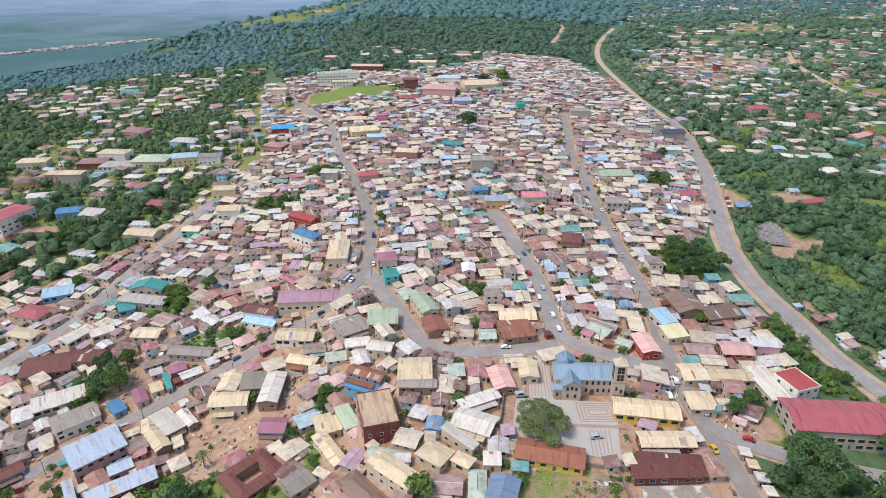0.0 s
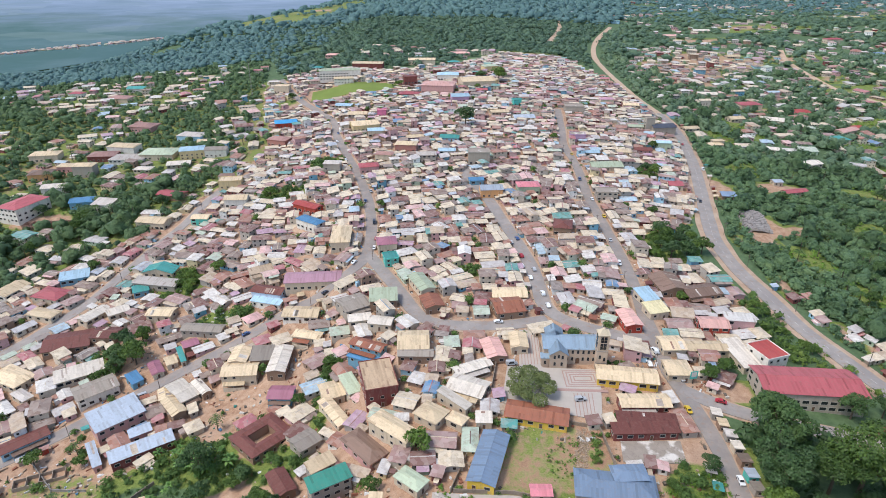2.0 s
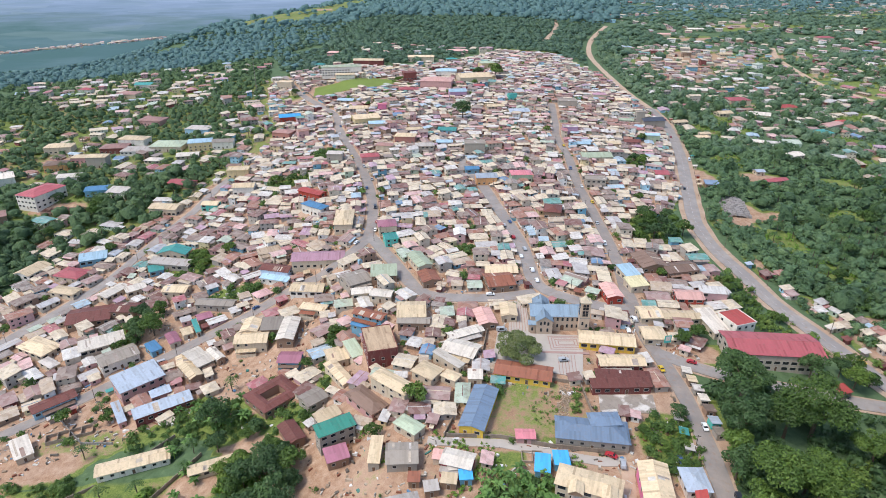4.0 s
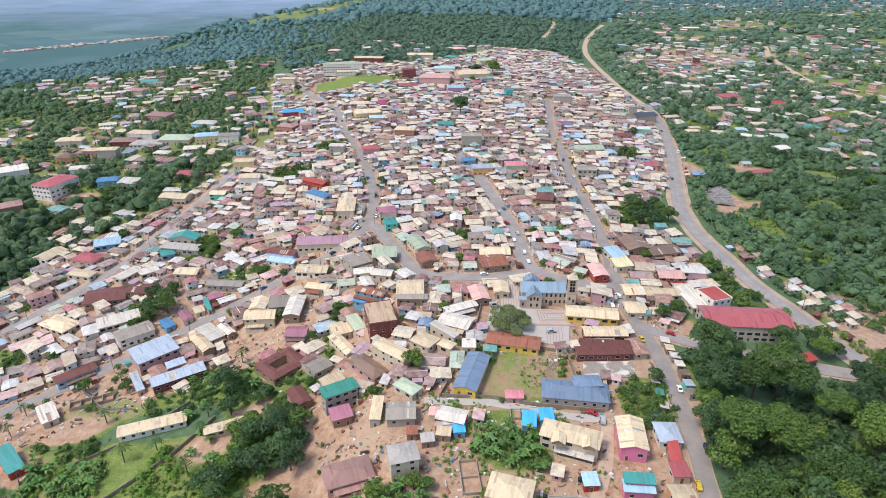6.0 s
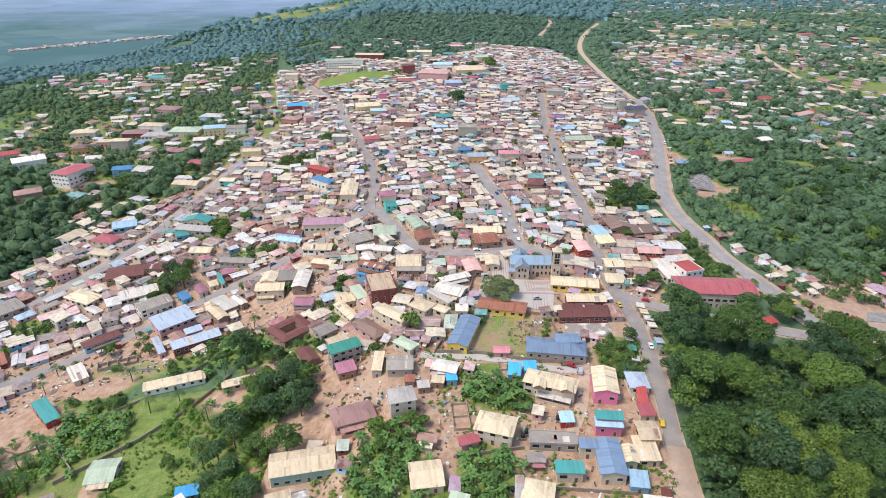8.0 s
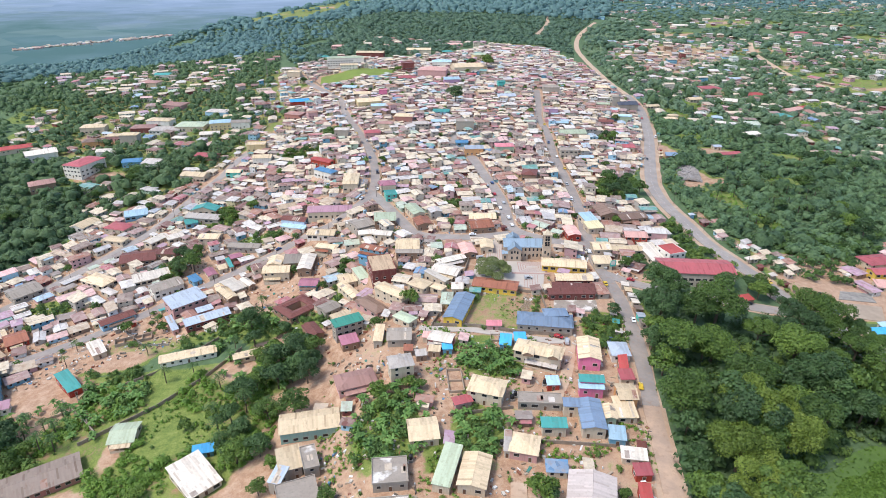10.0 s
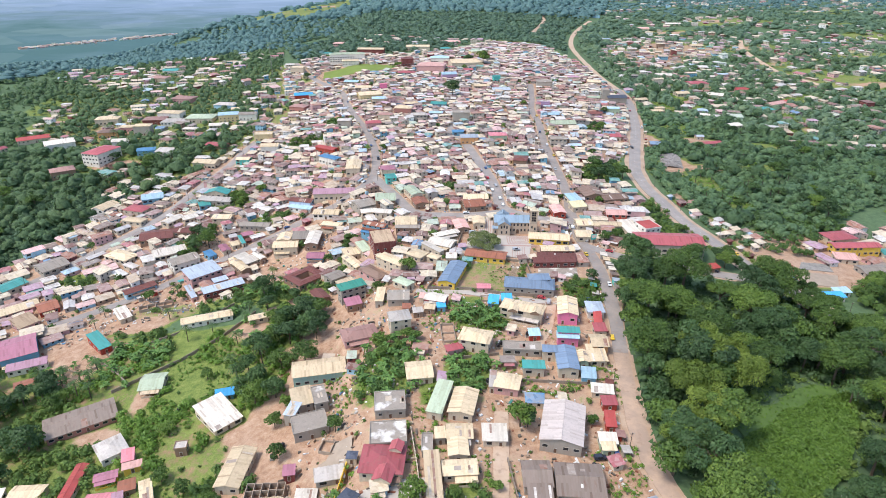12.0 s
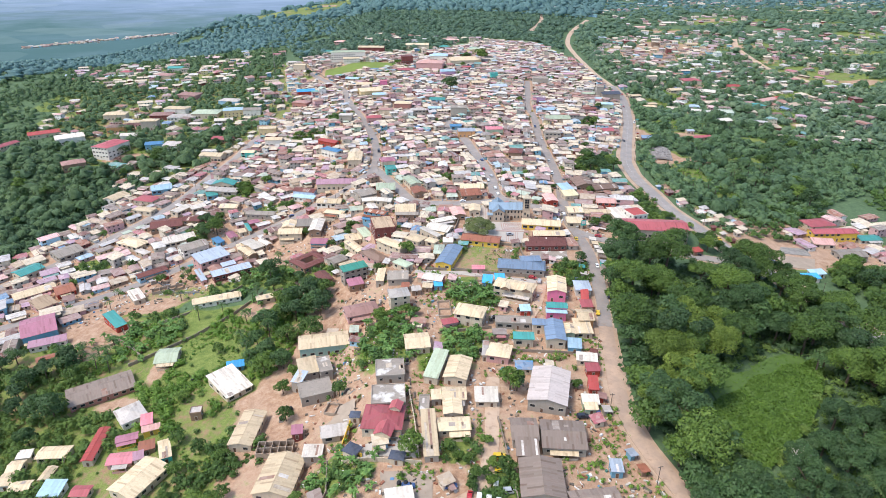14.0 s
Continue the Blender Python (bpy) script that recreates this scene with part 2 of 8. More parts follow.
M_GLASS = simple("window_glass", (0.025, 0.028, 0.032), 0.15, 1.0, 0.2, 0.6, 0.5)
M_DARK = simple("dark_opening", (0.03, 0.025, 0.02), 0.9)
M_FRAME = simple("window_frame", (0.5, 0.46, 0.4), 0.7, 3.0)
M_DOOR = simple("door_wood", (0.16, 0.09, 0.055), 0.7, 2.0)
M_STONE = simple("church_stone", (0.56, 0.43, 0.32), 0.9, 0.9, 0.5, 0.66)
M_BRICK = simple("reddish_brick", (0.42, 0.26, 0.19), 0.95, 1.4, 0.7, 0.6)
M_SPIRE = simple("spire_boards", (0.6, 0.5, 0.36), 0.85, 0.8, 0.5, 0.7)
M_CONCRETE = simple("concrete", (0.46, 0.42, 0.37), 0.9, 0.45, 0.9, 0.38)


def slab_material(name, lime):
    """A concrete roof: dark weathering, pale washed and limed patches."""
    s = Nodes(name)
    co = s.n("NewGeometry").outputs["Position"]
    c = s.mix(s.noise(0.35, 6, co, 0.7), (0.4, 0.34, 0.28), (0.2, 0.165, 0.135))
    c = s.mix(s.math("MULTIPLY", s.math("SUBTRACT", s.noise(0.16, 3, co, 0.5), lime), 12.0, True), c, (0.62, 0.57, 0.51))
    c = s.mix(s.math("MULTIPLY", s.math("SUBTRACT", s.noise(1.1, 6, co, 0.75), 0.55), 4.0, True), c, (0.14, 0.11, 0.09))
    return s.done(c, 0.9, s.noise(5, 4, co), 0.25, 0.03)


M_SLAB = slab_material("weathered_slab", 0.64)
M_LIMED = slab_material("limed_slab", 0.53)
M_BLOCK = simple("block_wall", (0.42, 0.33, 0.25), 0.95, 0.5, 0.8, 0.45)
M_PAVING = simple("paving", (0.5, 0.44, 0.38), 0.85, 0.25, 0.6, 0.72)
M_PAVING_RED = simple("paving_red", (0.43, 0.28, 0.24), 0.85, 0.5, 0.5, 0.7)
M_FADED = simple("faded_slab", (0.46, 0.36, 0.27), 0.9, 0.3, 0.8, 0.6)
M_SPOIL = simple("spoil", (0.52, 0.39, 0.27), 0.95, 0.9, 0.7, 0.5)
M_TYRE = simple("tyre", (0.02, 0.02, 0.02), 0.85)
M_PAINT = car_paint()
M_LAMP = simple("lamp_glass", (0.7, 0.66, 0.6), 0.2)
M_TANK = simple("tank_plastic", (0.02, 0.02, 0.022), 0.5)
M_POLE = simple("pole_wood", (0.13, 0.1, 0.08), 0.9)
M_WHITE = simple("white_line", (0.7, 0.68, 0.62), 0.8, 1.5, 0.8, 0.5)
M_RUBBLE = simple("rubble", (0.38, 0.34, 0.31), 0.95, 0.8, 0.6, 0.5)
M_POND = simple("duckweed", (0.12, 0.2, 0.045), 0.6, 0.25, 0.9, 0.55)


def asphalt(name, base, light):
    s = Nodes(name)
    co = s.n("NewGeometry").outputs["Position"]
    c = s.mix(s.math("MULTIPLY", s.math("SUBTRACT", s.noise(0.12, 6, co, 0.7), 0.42), 3.0, True), base, light)
    c = s.mix(s.math("MULTIPLY", s.math("SUBTRACT", s.noise(0.5, 4, co), 0.55), 4.0, True), c, (0.3, 0.2, 0.14))
    return s.done(c, 0.9, s.noise(6, 4, co), 0.2, 0.02)


M_ASPHALT = asphalt("asphalt", (0.27, 0.24, 0.22), (0.37, 0.325, 0.285))
M_DUSTY = asphalt("dusty_asphalt", (0.36, 0.26, 0.195), (0.54, 0.37, 0.25))
M_STREET = asphalt("street_asphalt", (0.25, 0.22, 0.2), (0.36, 0.3, 0.255))
M_TRACK = asphalt("dirt_track", (0.46, 0.32, 0.22), (0.55, 0.42, 0.31))
M_SHOULDER = asphalt("dirt_shoulder", (0.4, 0.27, 0.18), (0.5, 0.38, 0.28))


def ground_material():
    s = Nodes("ground")
    co = s.n("NewGeometry").outputs["Position"]
    at = s.n("Attribute", attribute_name="cover").outputs["Fac"]
    n1, n2, n3 = s.noise(0.035, 6, co, 0.65), s.noise(0.3, 6, co, 0.7), s.noise(1.6, 4, co)
    soil = s.ramp(n2, [(0.25, (0.22, 0.12, 0.073)), (0.48, (0.375, 0.225, 0.138)), (0.7, (0.51, 0.36, 0.25))])
    soil = s.mix(s.math("MULTIPLY", s.math("SUBTRACT", n1, 0.45), 2.5, True), soil, (0.45, 0.315, 0.225))
    grass = s.ramp(s.math("ADD", s.math("MULTIPLY", n2, 0.6), s.math("MULTIPLY", n3, 0.4)), [(0.3, (0.055, 0.09, 0.02)), (0.42, (0.11, 0.155, 0.034)), (0.55, (0.18, 0.22, 0.052)), (0.68, (0.28, 0.275, 0.1))])
    f = s.math("ADD", at, s.math("MULTIPLY", s.math("SUBTRACT", n2, 0.5), 1.1))
    f = s.math("MULTIPLY", s.math("SUBTRACT", s.math("ADD", f, s.math("MULTIPLY", s.math("SUBTRACT", n1, 0.5), 0.7)), 0.36), 4.5, True)
    n4 = s.noise(2.6, 5, co, 0.7)
    soil = s.mix(s.math("MULTIPLY", s.math("SUBTRACT", n4, 0.56), 5.0, True), soil, (0.17, 0.12, 0.085))
    soil = s.mix(s.math("MULTIPLY", s.math("SUBTRACT", 0.42, n4), 5.0, True), soil, (0.6, 0.45, 0.33))
    wood = s.ramp(n2, [(0.3, (0.06, 0.1, 0.045)), (0.6, (0.1, 0.155, 0.07)), (0.75, (0.15, 0.2, 0.09))])
    grass = s.mix(s.math("MULTIPLY", s.math("SUBTRACT", at, 0.88), 16.0, True), grass, wood)
    return s.done(s.mix(f, soil, grass), 0.95, s.math("ADD", n3, n2), 0.5, 0.25)


M_GROUND = ground_material()


def plain_material():
    """Lowland: dark woods at the foot of the hill, fields further out paled by painted haze."""
    s = Nodes("distant_plain")
    co = s.n("NewGeometry").outputs["Position"]
    sep = s.n("SeparateXYZ")
    s.l(co, sep.inputs[0])
    # distance haze put into the colour: paler and bluer with y
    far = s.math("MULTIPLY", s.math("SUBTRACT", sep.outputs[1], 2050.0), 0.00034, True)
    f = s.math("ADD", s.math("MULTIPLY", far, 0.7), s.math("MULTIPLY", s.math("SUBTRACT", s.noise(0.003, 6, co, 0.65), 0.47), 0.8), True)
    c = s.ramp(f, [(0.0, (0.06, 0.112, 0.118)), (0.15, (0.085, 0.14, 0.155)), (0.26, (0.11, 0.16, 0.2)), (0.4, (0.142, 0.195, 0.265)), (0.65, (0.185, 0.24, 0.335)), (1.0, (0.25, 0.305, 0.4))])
    v = s.n("TexVoronoi", Scale=0.0045)
    s.l(co, v.inputs["Vector"])
    field = s.n("SeparateColor")
    s.l(v.outputs["Color"], field.inputs[0])
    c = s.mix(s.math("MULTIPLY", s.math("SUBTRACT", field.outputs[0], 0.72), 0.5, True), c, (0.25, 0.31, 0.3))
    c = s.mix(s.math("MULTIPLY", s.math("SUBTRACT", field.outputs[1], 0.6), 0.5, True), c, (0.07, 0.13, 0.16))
    # glow added to brighten the haze; nothing down there is a lamp
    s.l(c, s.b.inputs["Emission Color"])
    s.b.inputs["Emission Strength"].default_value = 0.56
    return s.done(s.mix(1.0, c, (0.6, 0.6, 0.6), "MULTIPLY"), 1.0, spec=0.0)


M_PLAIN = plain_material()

# ---- the lie of the land ----
BASE_Y = [-400, -150, 60, 160, 290, 420, 530, 730, 900, 1300, 1900, 2600, 5000]
BASE_Z = [-16, -14, -11, -8.5, -5.5, -1, 4, 14, 18, 38, 40, 25, -60]


def smooth(a, b, x):
    s = np.clip((x - a) / (b - a), 0, 1)
    return s * s * (3 - 2 * s)


def land(x, y):
    """Height of the ground: a spur that climbs away from the camera and falls to both sides."""
    x, y = np.asarray(x, float), np.asarray(y, float)
    z = sum(w * np.interp(y + k, BASE_Y, BASE_Z) for k, w in ((-40, 0.25), (0, 0.5), (40, 0.25)))
    k = np.interp(y, [-300, 180, 300, 400, 600, 760, 1000], [1, 1, 0.75, 0.58, 0.45, 0.52, 0.6])
    s = np.maximum(0, -x - np.interp(y, [180, 290, 400, 600, 760], [0, 45, 80, 60, 120]))
    z = z - 50 * (1 - np.exp(-s / 140)) * k * smooth(0, 40, s)
    z = z - np.interp(x, [90, 150, 260, 450, 700, 1200], [0, 4, 14, 30, 22, 10]) * np.interp(y, [0, 300, 700, 1100, 1600], [0.9, 1, 1.2, 0.9, 0.6])
    z = z - 150 * smooth(270, 900, -x) * smooth(700, 1300, y)
    dx, dy, c, q = x + 620, y - 1250, math.cos(radians(62)), math.sin(radians(62))
    return z + 45 * np.exp(-(((dx * c + dy * q) / 450) ** 2) - ((-dx * q + dy * c) / 150) ** 2)


def gz(x, y):
    return float(land(x, y))


def inside(poly, x, y):
    hit, n = False, len(poly)
    for i in range(n):
        (x1, y1), (x2, y2) = poly[i], poly[i - 1]
        if (y1 > y) != (y2 > y) and x < (x2 - x1) * (y - y1) / (y2 - y1) + x1:
            hit = not hit
    return hit


def part(name, geo, materials, parent=None, label="", category="", group="", kind="", smooth_faces=False):
    """One mesh object out of (verts, faces, material indices), under its parent."""
    me = bpy.data.meshes.new(name)
    me.from_pydata(*[geo[0], [], geo[1]])
    for m in materials if isinstance(materials, (list, tuple)) else [materials]:
        me.materials.append(m)
    if len(geo) > 2 and geo[2] is not None:
        me.polygons.foreach_set("material_index", np.array(geo[2], dtype=np.int32))
    if smooth_faces:
        me.polygons.foreach_set("use_smooth", np.ones(len(me.polygons), dtype=bool))
    me.update()
    ob = new(name, me)
    ob.parent = parent
    return tagged(ob, label, category, group, kind)


def placed(name, me, parent, m):
    ob = new(name, me)
    ob.parent = parent
    ob.matrix_basis = m
    return ob


def empty(name, m, label, category, group="", kind=""):
    ob = new(name)
    ob.empty_display_size = 0.5
    ob.matrix_basis = m
    return tagged(ob, label, category, group, kind)


class Geo:
    """Collects vertices and faces."""

    def __init__(self):
        self.v, self.f, self.m = [], [], []

    def add(self, verts, faces, mi=0):
        o = len(self.v)
        self.v += [tuple(p) for p in verts]
        self.f += [tuple(i + o for i in f) for f in faces]
        self.m += [mi] * len(faces)
        return self

    def box(self, x0, y0, z0, x1, y1, z1, mi=0, taper=0.0):
        t = taper
        v = [(x0, y0, z0), (x1, y0, z0), (x1, y1, z0), (x0, y1, z0), (x0 + t, y0 + t, z1), (x1 - t, y0 + t, z1), (x1 - t, y1 - t, z1), (x0 + t, y1 - t, z1)]
        return self.add(v, [(0, 3, 2, 1), (4, 5, 6, 7), (0, 1, 5, 4), (1, 2, 6, 5), (2, 3, 7, 6), (3, 0, 4, 7)], mi)

    def tube(self, path, radii, n=8, mi=0):
        rings = []
        for i, p in enumerate(path):
            a = Vector(path[min(i + 1, len(path) - 1)]) - Vector(path[max(i - 1, 0)])
            q = a.to_track_quat("Z", "Y").to_matrix()
            rings.append([tuple(Vector(p) + q @ Vector((radii[i] * math.cos(2 * math.pi * k / n), radii[i] * math.sin(2 * math.pi * k / n), 0))) for k in range(n)])
        v = [p for r in rings for p in r]
        f = [(i * n + k, i * n + (k + 1) % n, (i + 1) * n + (k + 1) % n, (i + 1) * n + k) for i in range(len(path) - 1) for k in range(n)]
        return self.add(v, f + [tuple(range(n))[::-1], tuple(range(len(v) - n, len(v)))], mi)

    def moved(self, m):
        self.v = [tuple(m @ Vector(p)) for p in self.v]
        return self

    def join(self, other, m=None, shift=0):
        v = [tuple(m @ Vector(p)) for p in other.v] if m is not None else other.v
        o = len(self.v)
        self.v += v
        self.f += [tuple(i + o for i in f) for f in other.f]
        self.m += [k + shift for k in other.m]
        return self

    def out(self):
        return self.v, self.f, self.m


# ---- roads, as centre lines ----
ROAD_A = [(-205, 775), (-164, 676), (-127, 611), (-105, 569), (-92, 509), (-75, 454), (-60, 408), (-48, 360), (-42, 320), (-41, 290), (-46, 271), (-62, 255), (-77, 248), (-102, 228), (-131, 208), (-162, 185), (-188, 164), (-207, 151), (-232, 134), (-262, 116), (-310, 88)]
ROAD_B = [(-41, 288), (-29, 264), (-20, 246), (-10, 225), (2, 217), (28, 216), (50, 221)]
ROAD_C = [(18, 413), (30, 375), (39, 330), (47, 288), (50, 258), (51, 232), (60, 219), (80, 208), (95, 205)]
ROAD_C2 = [(18, 413), (29, 461), (53, 525), (86, 609), (124, 724), (164, 862)]
ROAD_D = [(118, 600), (111, 538), (104, 483), (105, 433), (101, 375), (101, 329), (101, 288), (99, 249), (96, 222), (95, 200), (94, 182), (96, 165), (97.5, 138), (94, 97), (89, 67), (85.5, 41), (83, 19), (83.5, 0), (87, -16), (93, -35), (101, -60), (115, -110)]
ROAD_J = [(95, 172), (108, 163), (125, 156), (149, 150), (162, 146), (181, 143), (192, 142)]
ROAD_E = [(330, 1250), (267, 1086), (234, 958), (224, 854), (222, 710), (229, 621), (226, 555), (209, 469), (192, 407), (175, 349), (166, 313), (164, 278), (167, 249), (170, 221), (176, 199), (182, 178), (188, 156), (198, 134), (210, 108), (219, 80), (224, 55), (230, 10), (240, -60)]
ROAD_F = [(-160, 440), (-169, 400), (-175, 363), (-183, 337), (-191, 309), (-199, 280), (-210, 261), (-222, 243), (-250, 205), (-290, 165)]
ROAD_W = [(575, 1060), (547, 982), (534, 884), (527, 804), (545, 720)]
ROAD_S = [(172, 1017), (217, 1174), (236, 1299), (291, 1484)]
LANE_1 = [(-2, 120), (10, 119), (24, 118.5), (41, 114), (58, 110), (66, 110)]
LANE_2 = [(66, 110), (63, 96), (59, 84), (54, 73)]
LANE_3 = [(34, 30), (32, 8), (30, -12), (24, -30), (8, -38)]


def spline(pts, step):
    out = []
    p = [pts[0]] + list(pts) + [pts[-1]]
    for i in range(1, len(p) - 2):
        a, b, c, d = (np.array(q, float) for q in p[i - 1 : i + 3])
        n = max(1, int(np.linalg.norm(c - b) / step))
        for k in range(n):
            t = k / n
            out.append(0.5 * (2 * b + (c - a) * t + (2 * a - 5 * b + 4 * c - d) * t * t + (3 * b - a - 3 * c + d) * t**3))
    return np.array(out + [np.array(pts[-1], float)])


def sides(line, half):
    t = np.gradient(line, axis=0)
    t /= np.linalg.norm(t, axis=1)[:, None] + 1e-9
    n = np.stack([-t[:, 1], t[:, 0]], 1)
    return line + n * half, line - n * half


ROAD_LINES = []


def road(name, pts, width, material, lift, label, shoulder=0.0, dashes=False):
    line = spline(pts, 5.0)
    if width > 5:
        ROAD_LINES.append((line, width / 2))
    wob = np.array([noise.noise((p[0] * 0.05, p[1] * 0.05, 3.1)) for p in line])
    a, b = sides(line, (width / 2 + 0.5 * wob)[:, None])
    n = len(line)
    g = Geo()
    za, zb, zm = land(a[:, 0], a[:, 1]) + lift, land(b[:, 0], b[:, 1]) + lift, land(line[:, 0], line[:, 1]) + lift + 0.1
    v = []
    for i in range(n):
        v += [(*a[i], za[i] - 0.8), (*a[i], za[i]), (*line[i], zm[i]), (*b[i], zb[i]), (*b[i], zb[i] - 0.8)]
    f = [(i * 5 + k, i * 5 + k + 1, i * 5 + 6 + k, i * 5 + 5 + k) for i in range(n - 1) for k in range(4)]
    g.add(v, f)
    ob = part(name, g.out(), material, None, label, "road", kind="structure")
    if shoulder:
        a2, b2 = sides(line, (width / 2 + shoulder + 1.2 * wob)[:, None])
        v = []
        for i in range(n):
            v += [(*a2[i], gz(*a2[i]) - 0.7), (*a2[i], gz(*a2[i]) + lift * 0.4), (*b2[i], gz(*b2[i]) + lift * 0.4), (*b2[i], gz(*b2[i]) - 0.7)]
        f = [(i * 4 + k, i * 4 + k + 1, i * 4 + 5 + k, i * 4 + 4 + k) for i in range(n - 1) for k in range(3)]
        part("road_shoulder", (v, f), M_SHOULDER, ob, "bare laterite road shoulder")
    if dashes:
        d = spline(pts, 1.5)
        l2, r2 = sides(d, 0.09)
        g = Geo()
        for i in range(0, len(d) - 2, 4):
            q = [(*p, gz(*p) + lift + 0.14) for p in (l2[i], r2[i], r2[i + 2], l2[i + 2])]
            g.add(q, [(0, 1, 2, 3)])
        part("centre_line", g.out(), M_WHITE, ob, "worn white broken centre line")
    return ob


road("road_main", ROAD_A, 6.6, M_STREET, 0.3, "worn grey asphalt street through the town", 0.8)
road("road_link", ROAD_B, 7.0, M_ASPHALT, 0.34, "worn asphalt street curving past the market", 1.0)
road("road_market", ROAD_C, 7.5, M_ASPHALT, 0.38, "asphalt street lined with shops and parked cars", 1.0)
road("road_upper", ROAD_C2, 5.0, M_ASPHALT, 0.32, "narrow asphalt street climbing between crowded houses")
road("road_east", ROAD_D[:15], 6.6, M_STREET, 0.42, "worn asphalt street climbing through the town", 0.9)
road("road_lower", ROAD_D[14:], 6.6, M_DUSTY, 0.44, "dusty street with broken laterite edges", 1.8)
road("road_junction", ROAD_J, 7.0, M_ASPHALT, 0.46, "asphalt side road joining the highway", 1.0)
road("highway", ROAD_E[5:], 9.5, M_ASPHALT, 0.5, "grey asphalt highway curving along the hillside", 3.4, True)
road("highway_upper", ROAD_E[:6], 7.0, M_TRACK, 0.48, "pale road climbing between trees", 0.6)
road("road_west", ROAD_F, 7.0, M_ASPHALT, 0.34, "dusty asphalt street on the town's edge", 1.5)
road("road_distant", ROAD_W, 9.0, M_TRACK, 0.3, "pale dirt road on the far hillside")
road("road_forest", ROAD_S, 9.0, M_TRACK, 0.3, "pale road climbing through the forest")
road("lane_yard", LANE_1, 4.0, M_PAVING, 0.25, "pale concrete lane beside a yard wall")
road("lane_side", LANE_2, 4.5, M_TRACK, 0.28, "bare dirt lane between houses")
road("lane_lower", LANE_3, 5.5, M_TRACK, 0.25, "rutted dirt track with parked cars")

# ---- land cover: which parts are built up, which are green ----
TOWN = [(-345, 60), (-300, 190), (-262, 262), (-240, 310), (-205, 340), (-165, 430), (-150, 520), (-190, 640), (-215, 760), (-160, 790), (-60, 770), (10, 800), (90, 900), (175, 900), (215, 720), (232, 620), (203, 470), (183, 405), (166, 350), (150, 330), (136, 318), (138, 285), (150, 262), (146, 205), (118, 195), (112, 165), (96, 160), (98, 120), (84, 40), (88, -60), (60, -80), (-60, -60), (-75, 20), (-60, 110), (-100, 150), (-150, 145), (-200, 120), (-220, 90)]
# green patches inside it: middle x, y, radii, strength
PATCHES = [(-148, 288, 16, 16), (-112, 252, 16, 7), (-165, 225, 12, 10), (-95, 165, 20, 12), (-100, 150, 30, 12), (-60, 150, 14, 10), (-12, 55, 14, 22), (30, 95, 14, 10), (22, 55, 11, 14), (-22, -16, 13, 10), (-48, 185, 5, 22), (85, 118, 12, 16), (132, 300, 18, 20), (158, 425, 12, 10), (-170, 650, 22, 16), (-95, 683, 52, 24), (28, 120, 20, 3), (-225, 195, 14, 10), (-195, 110, 30, 12), (30, -25, 9, 10), (20, -10, 7, 8), (60, 205, 5, 4), (-90, 440, 16, 14), (-110, 390, 20, 10), (15, 268, 9, 7)]
DRY = [(40, 137, 21, 16), (28, 122, 16, 4), (-150, 150, 22, 10), (20, 40, 8, 8)]
LAWN = [(23, 111, 8, 5), (-122, 116, 15, 11), (-110, 84, 17, 16), (8, 42, 6, 8)]
BARE = [(102, 135, 5, 34), (-145, 228, 12, 14), (-168, 168, 12, 8), (116, 172, 11, 8), (122, 160, 8, 4), (-76, 192, 18, 9), (-62, 205, 8, 14), (-90, 175, 14, 8), (-40, 128, 12, 10), (30, 20, 12, 10), (228, 160, 20, 13), (268, 186, 18, 12), (-178, 108, 18, 26), (-330, 480, 30, 14), (-160, 640, 14, 10), (212, 345, 12, 20), (260, 420, 22, 14), (205, 410, 14, 22), (235, 340, 14, 8), (-45, 60, 6, 26), (-160, 140, 20, 10), (-90, 120, 12, 9), (360, 690, 40, 10), (200, 330, 10, 20), (-284, 380, 26, 10), (-90, 1490, 70, 34), (-30, 1660, 70, 60), (-300, 1600, 30, 30), (610, 715, 30, 16), (470, 1150, 60, 16), (560, 985, 50, 12), (800, 1190, 60, 20), (610, 1290, 60, 16), (860, 1560, 90, 40), (415, 505, 14, 8), (560, 870, 26, 10), (-190, 124, 20, 17), (-172, 118, 12, 12), (-138, 50, 12, 6), (-70, 40, 10, 8), (-52, 30, 10, 16), (-60, 92, 8, 6), (-128, 75, 5, 14), (192, 222, 3, 12), (183, 262, 3, 14), (205, 178, 9, 5), (186, 318, 4, 12)]


# clearings among the woods
CLEAR = [(345, 890, 62, 60), (430, 980, 80, 60), (330, 800, 40, 30), (-370, 1480, 120, 150), (-310, 1740, 100, 230), (-285, 1950, 90, 150), (-292, 384, 26, 16), (590, 735, 45, 45), (545, 800, 50, 26), (640, 690, 50, 40), (500, 1000, 45, 18), (345, 640, 18, 26), (300, 585, 16, 34), (262, 545, 14, 22), (420, 560, 22, 16), (480, 660, 24, 20), (700, 900, 60, 25), (820, 1060, 70, 30), (640, 1250, 80, 26), (900, 1400, 90, 40), (420, 800, 30, 14), (215, 300, 12, 18), (225, 260, 10, 12), (285, 350, 20, 12), (330, 420, 24, 14), (250, 460, 14, 16), (380, 480, 20, 18)]
SUBURB = [(-165, 430), (-205, 340), (-262, 300), (-330, 420), (-420, 470), (-470, 640), (-470, 800), (-330, 840), (-215, 760), (-190, 640), (-150, 520)]


def blob(table, x, y):
    return max(1.0 - ((x - a) / rx) ** 2 - ((y - b) / ry) ** 2 for a, b, rx, ry in table)


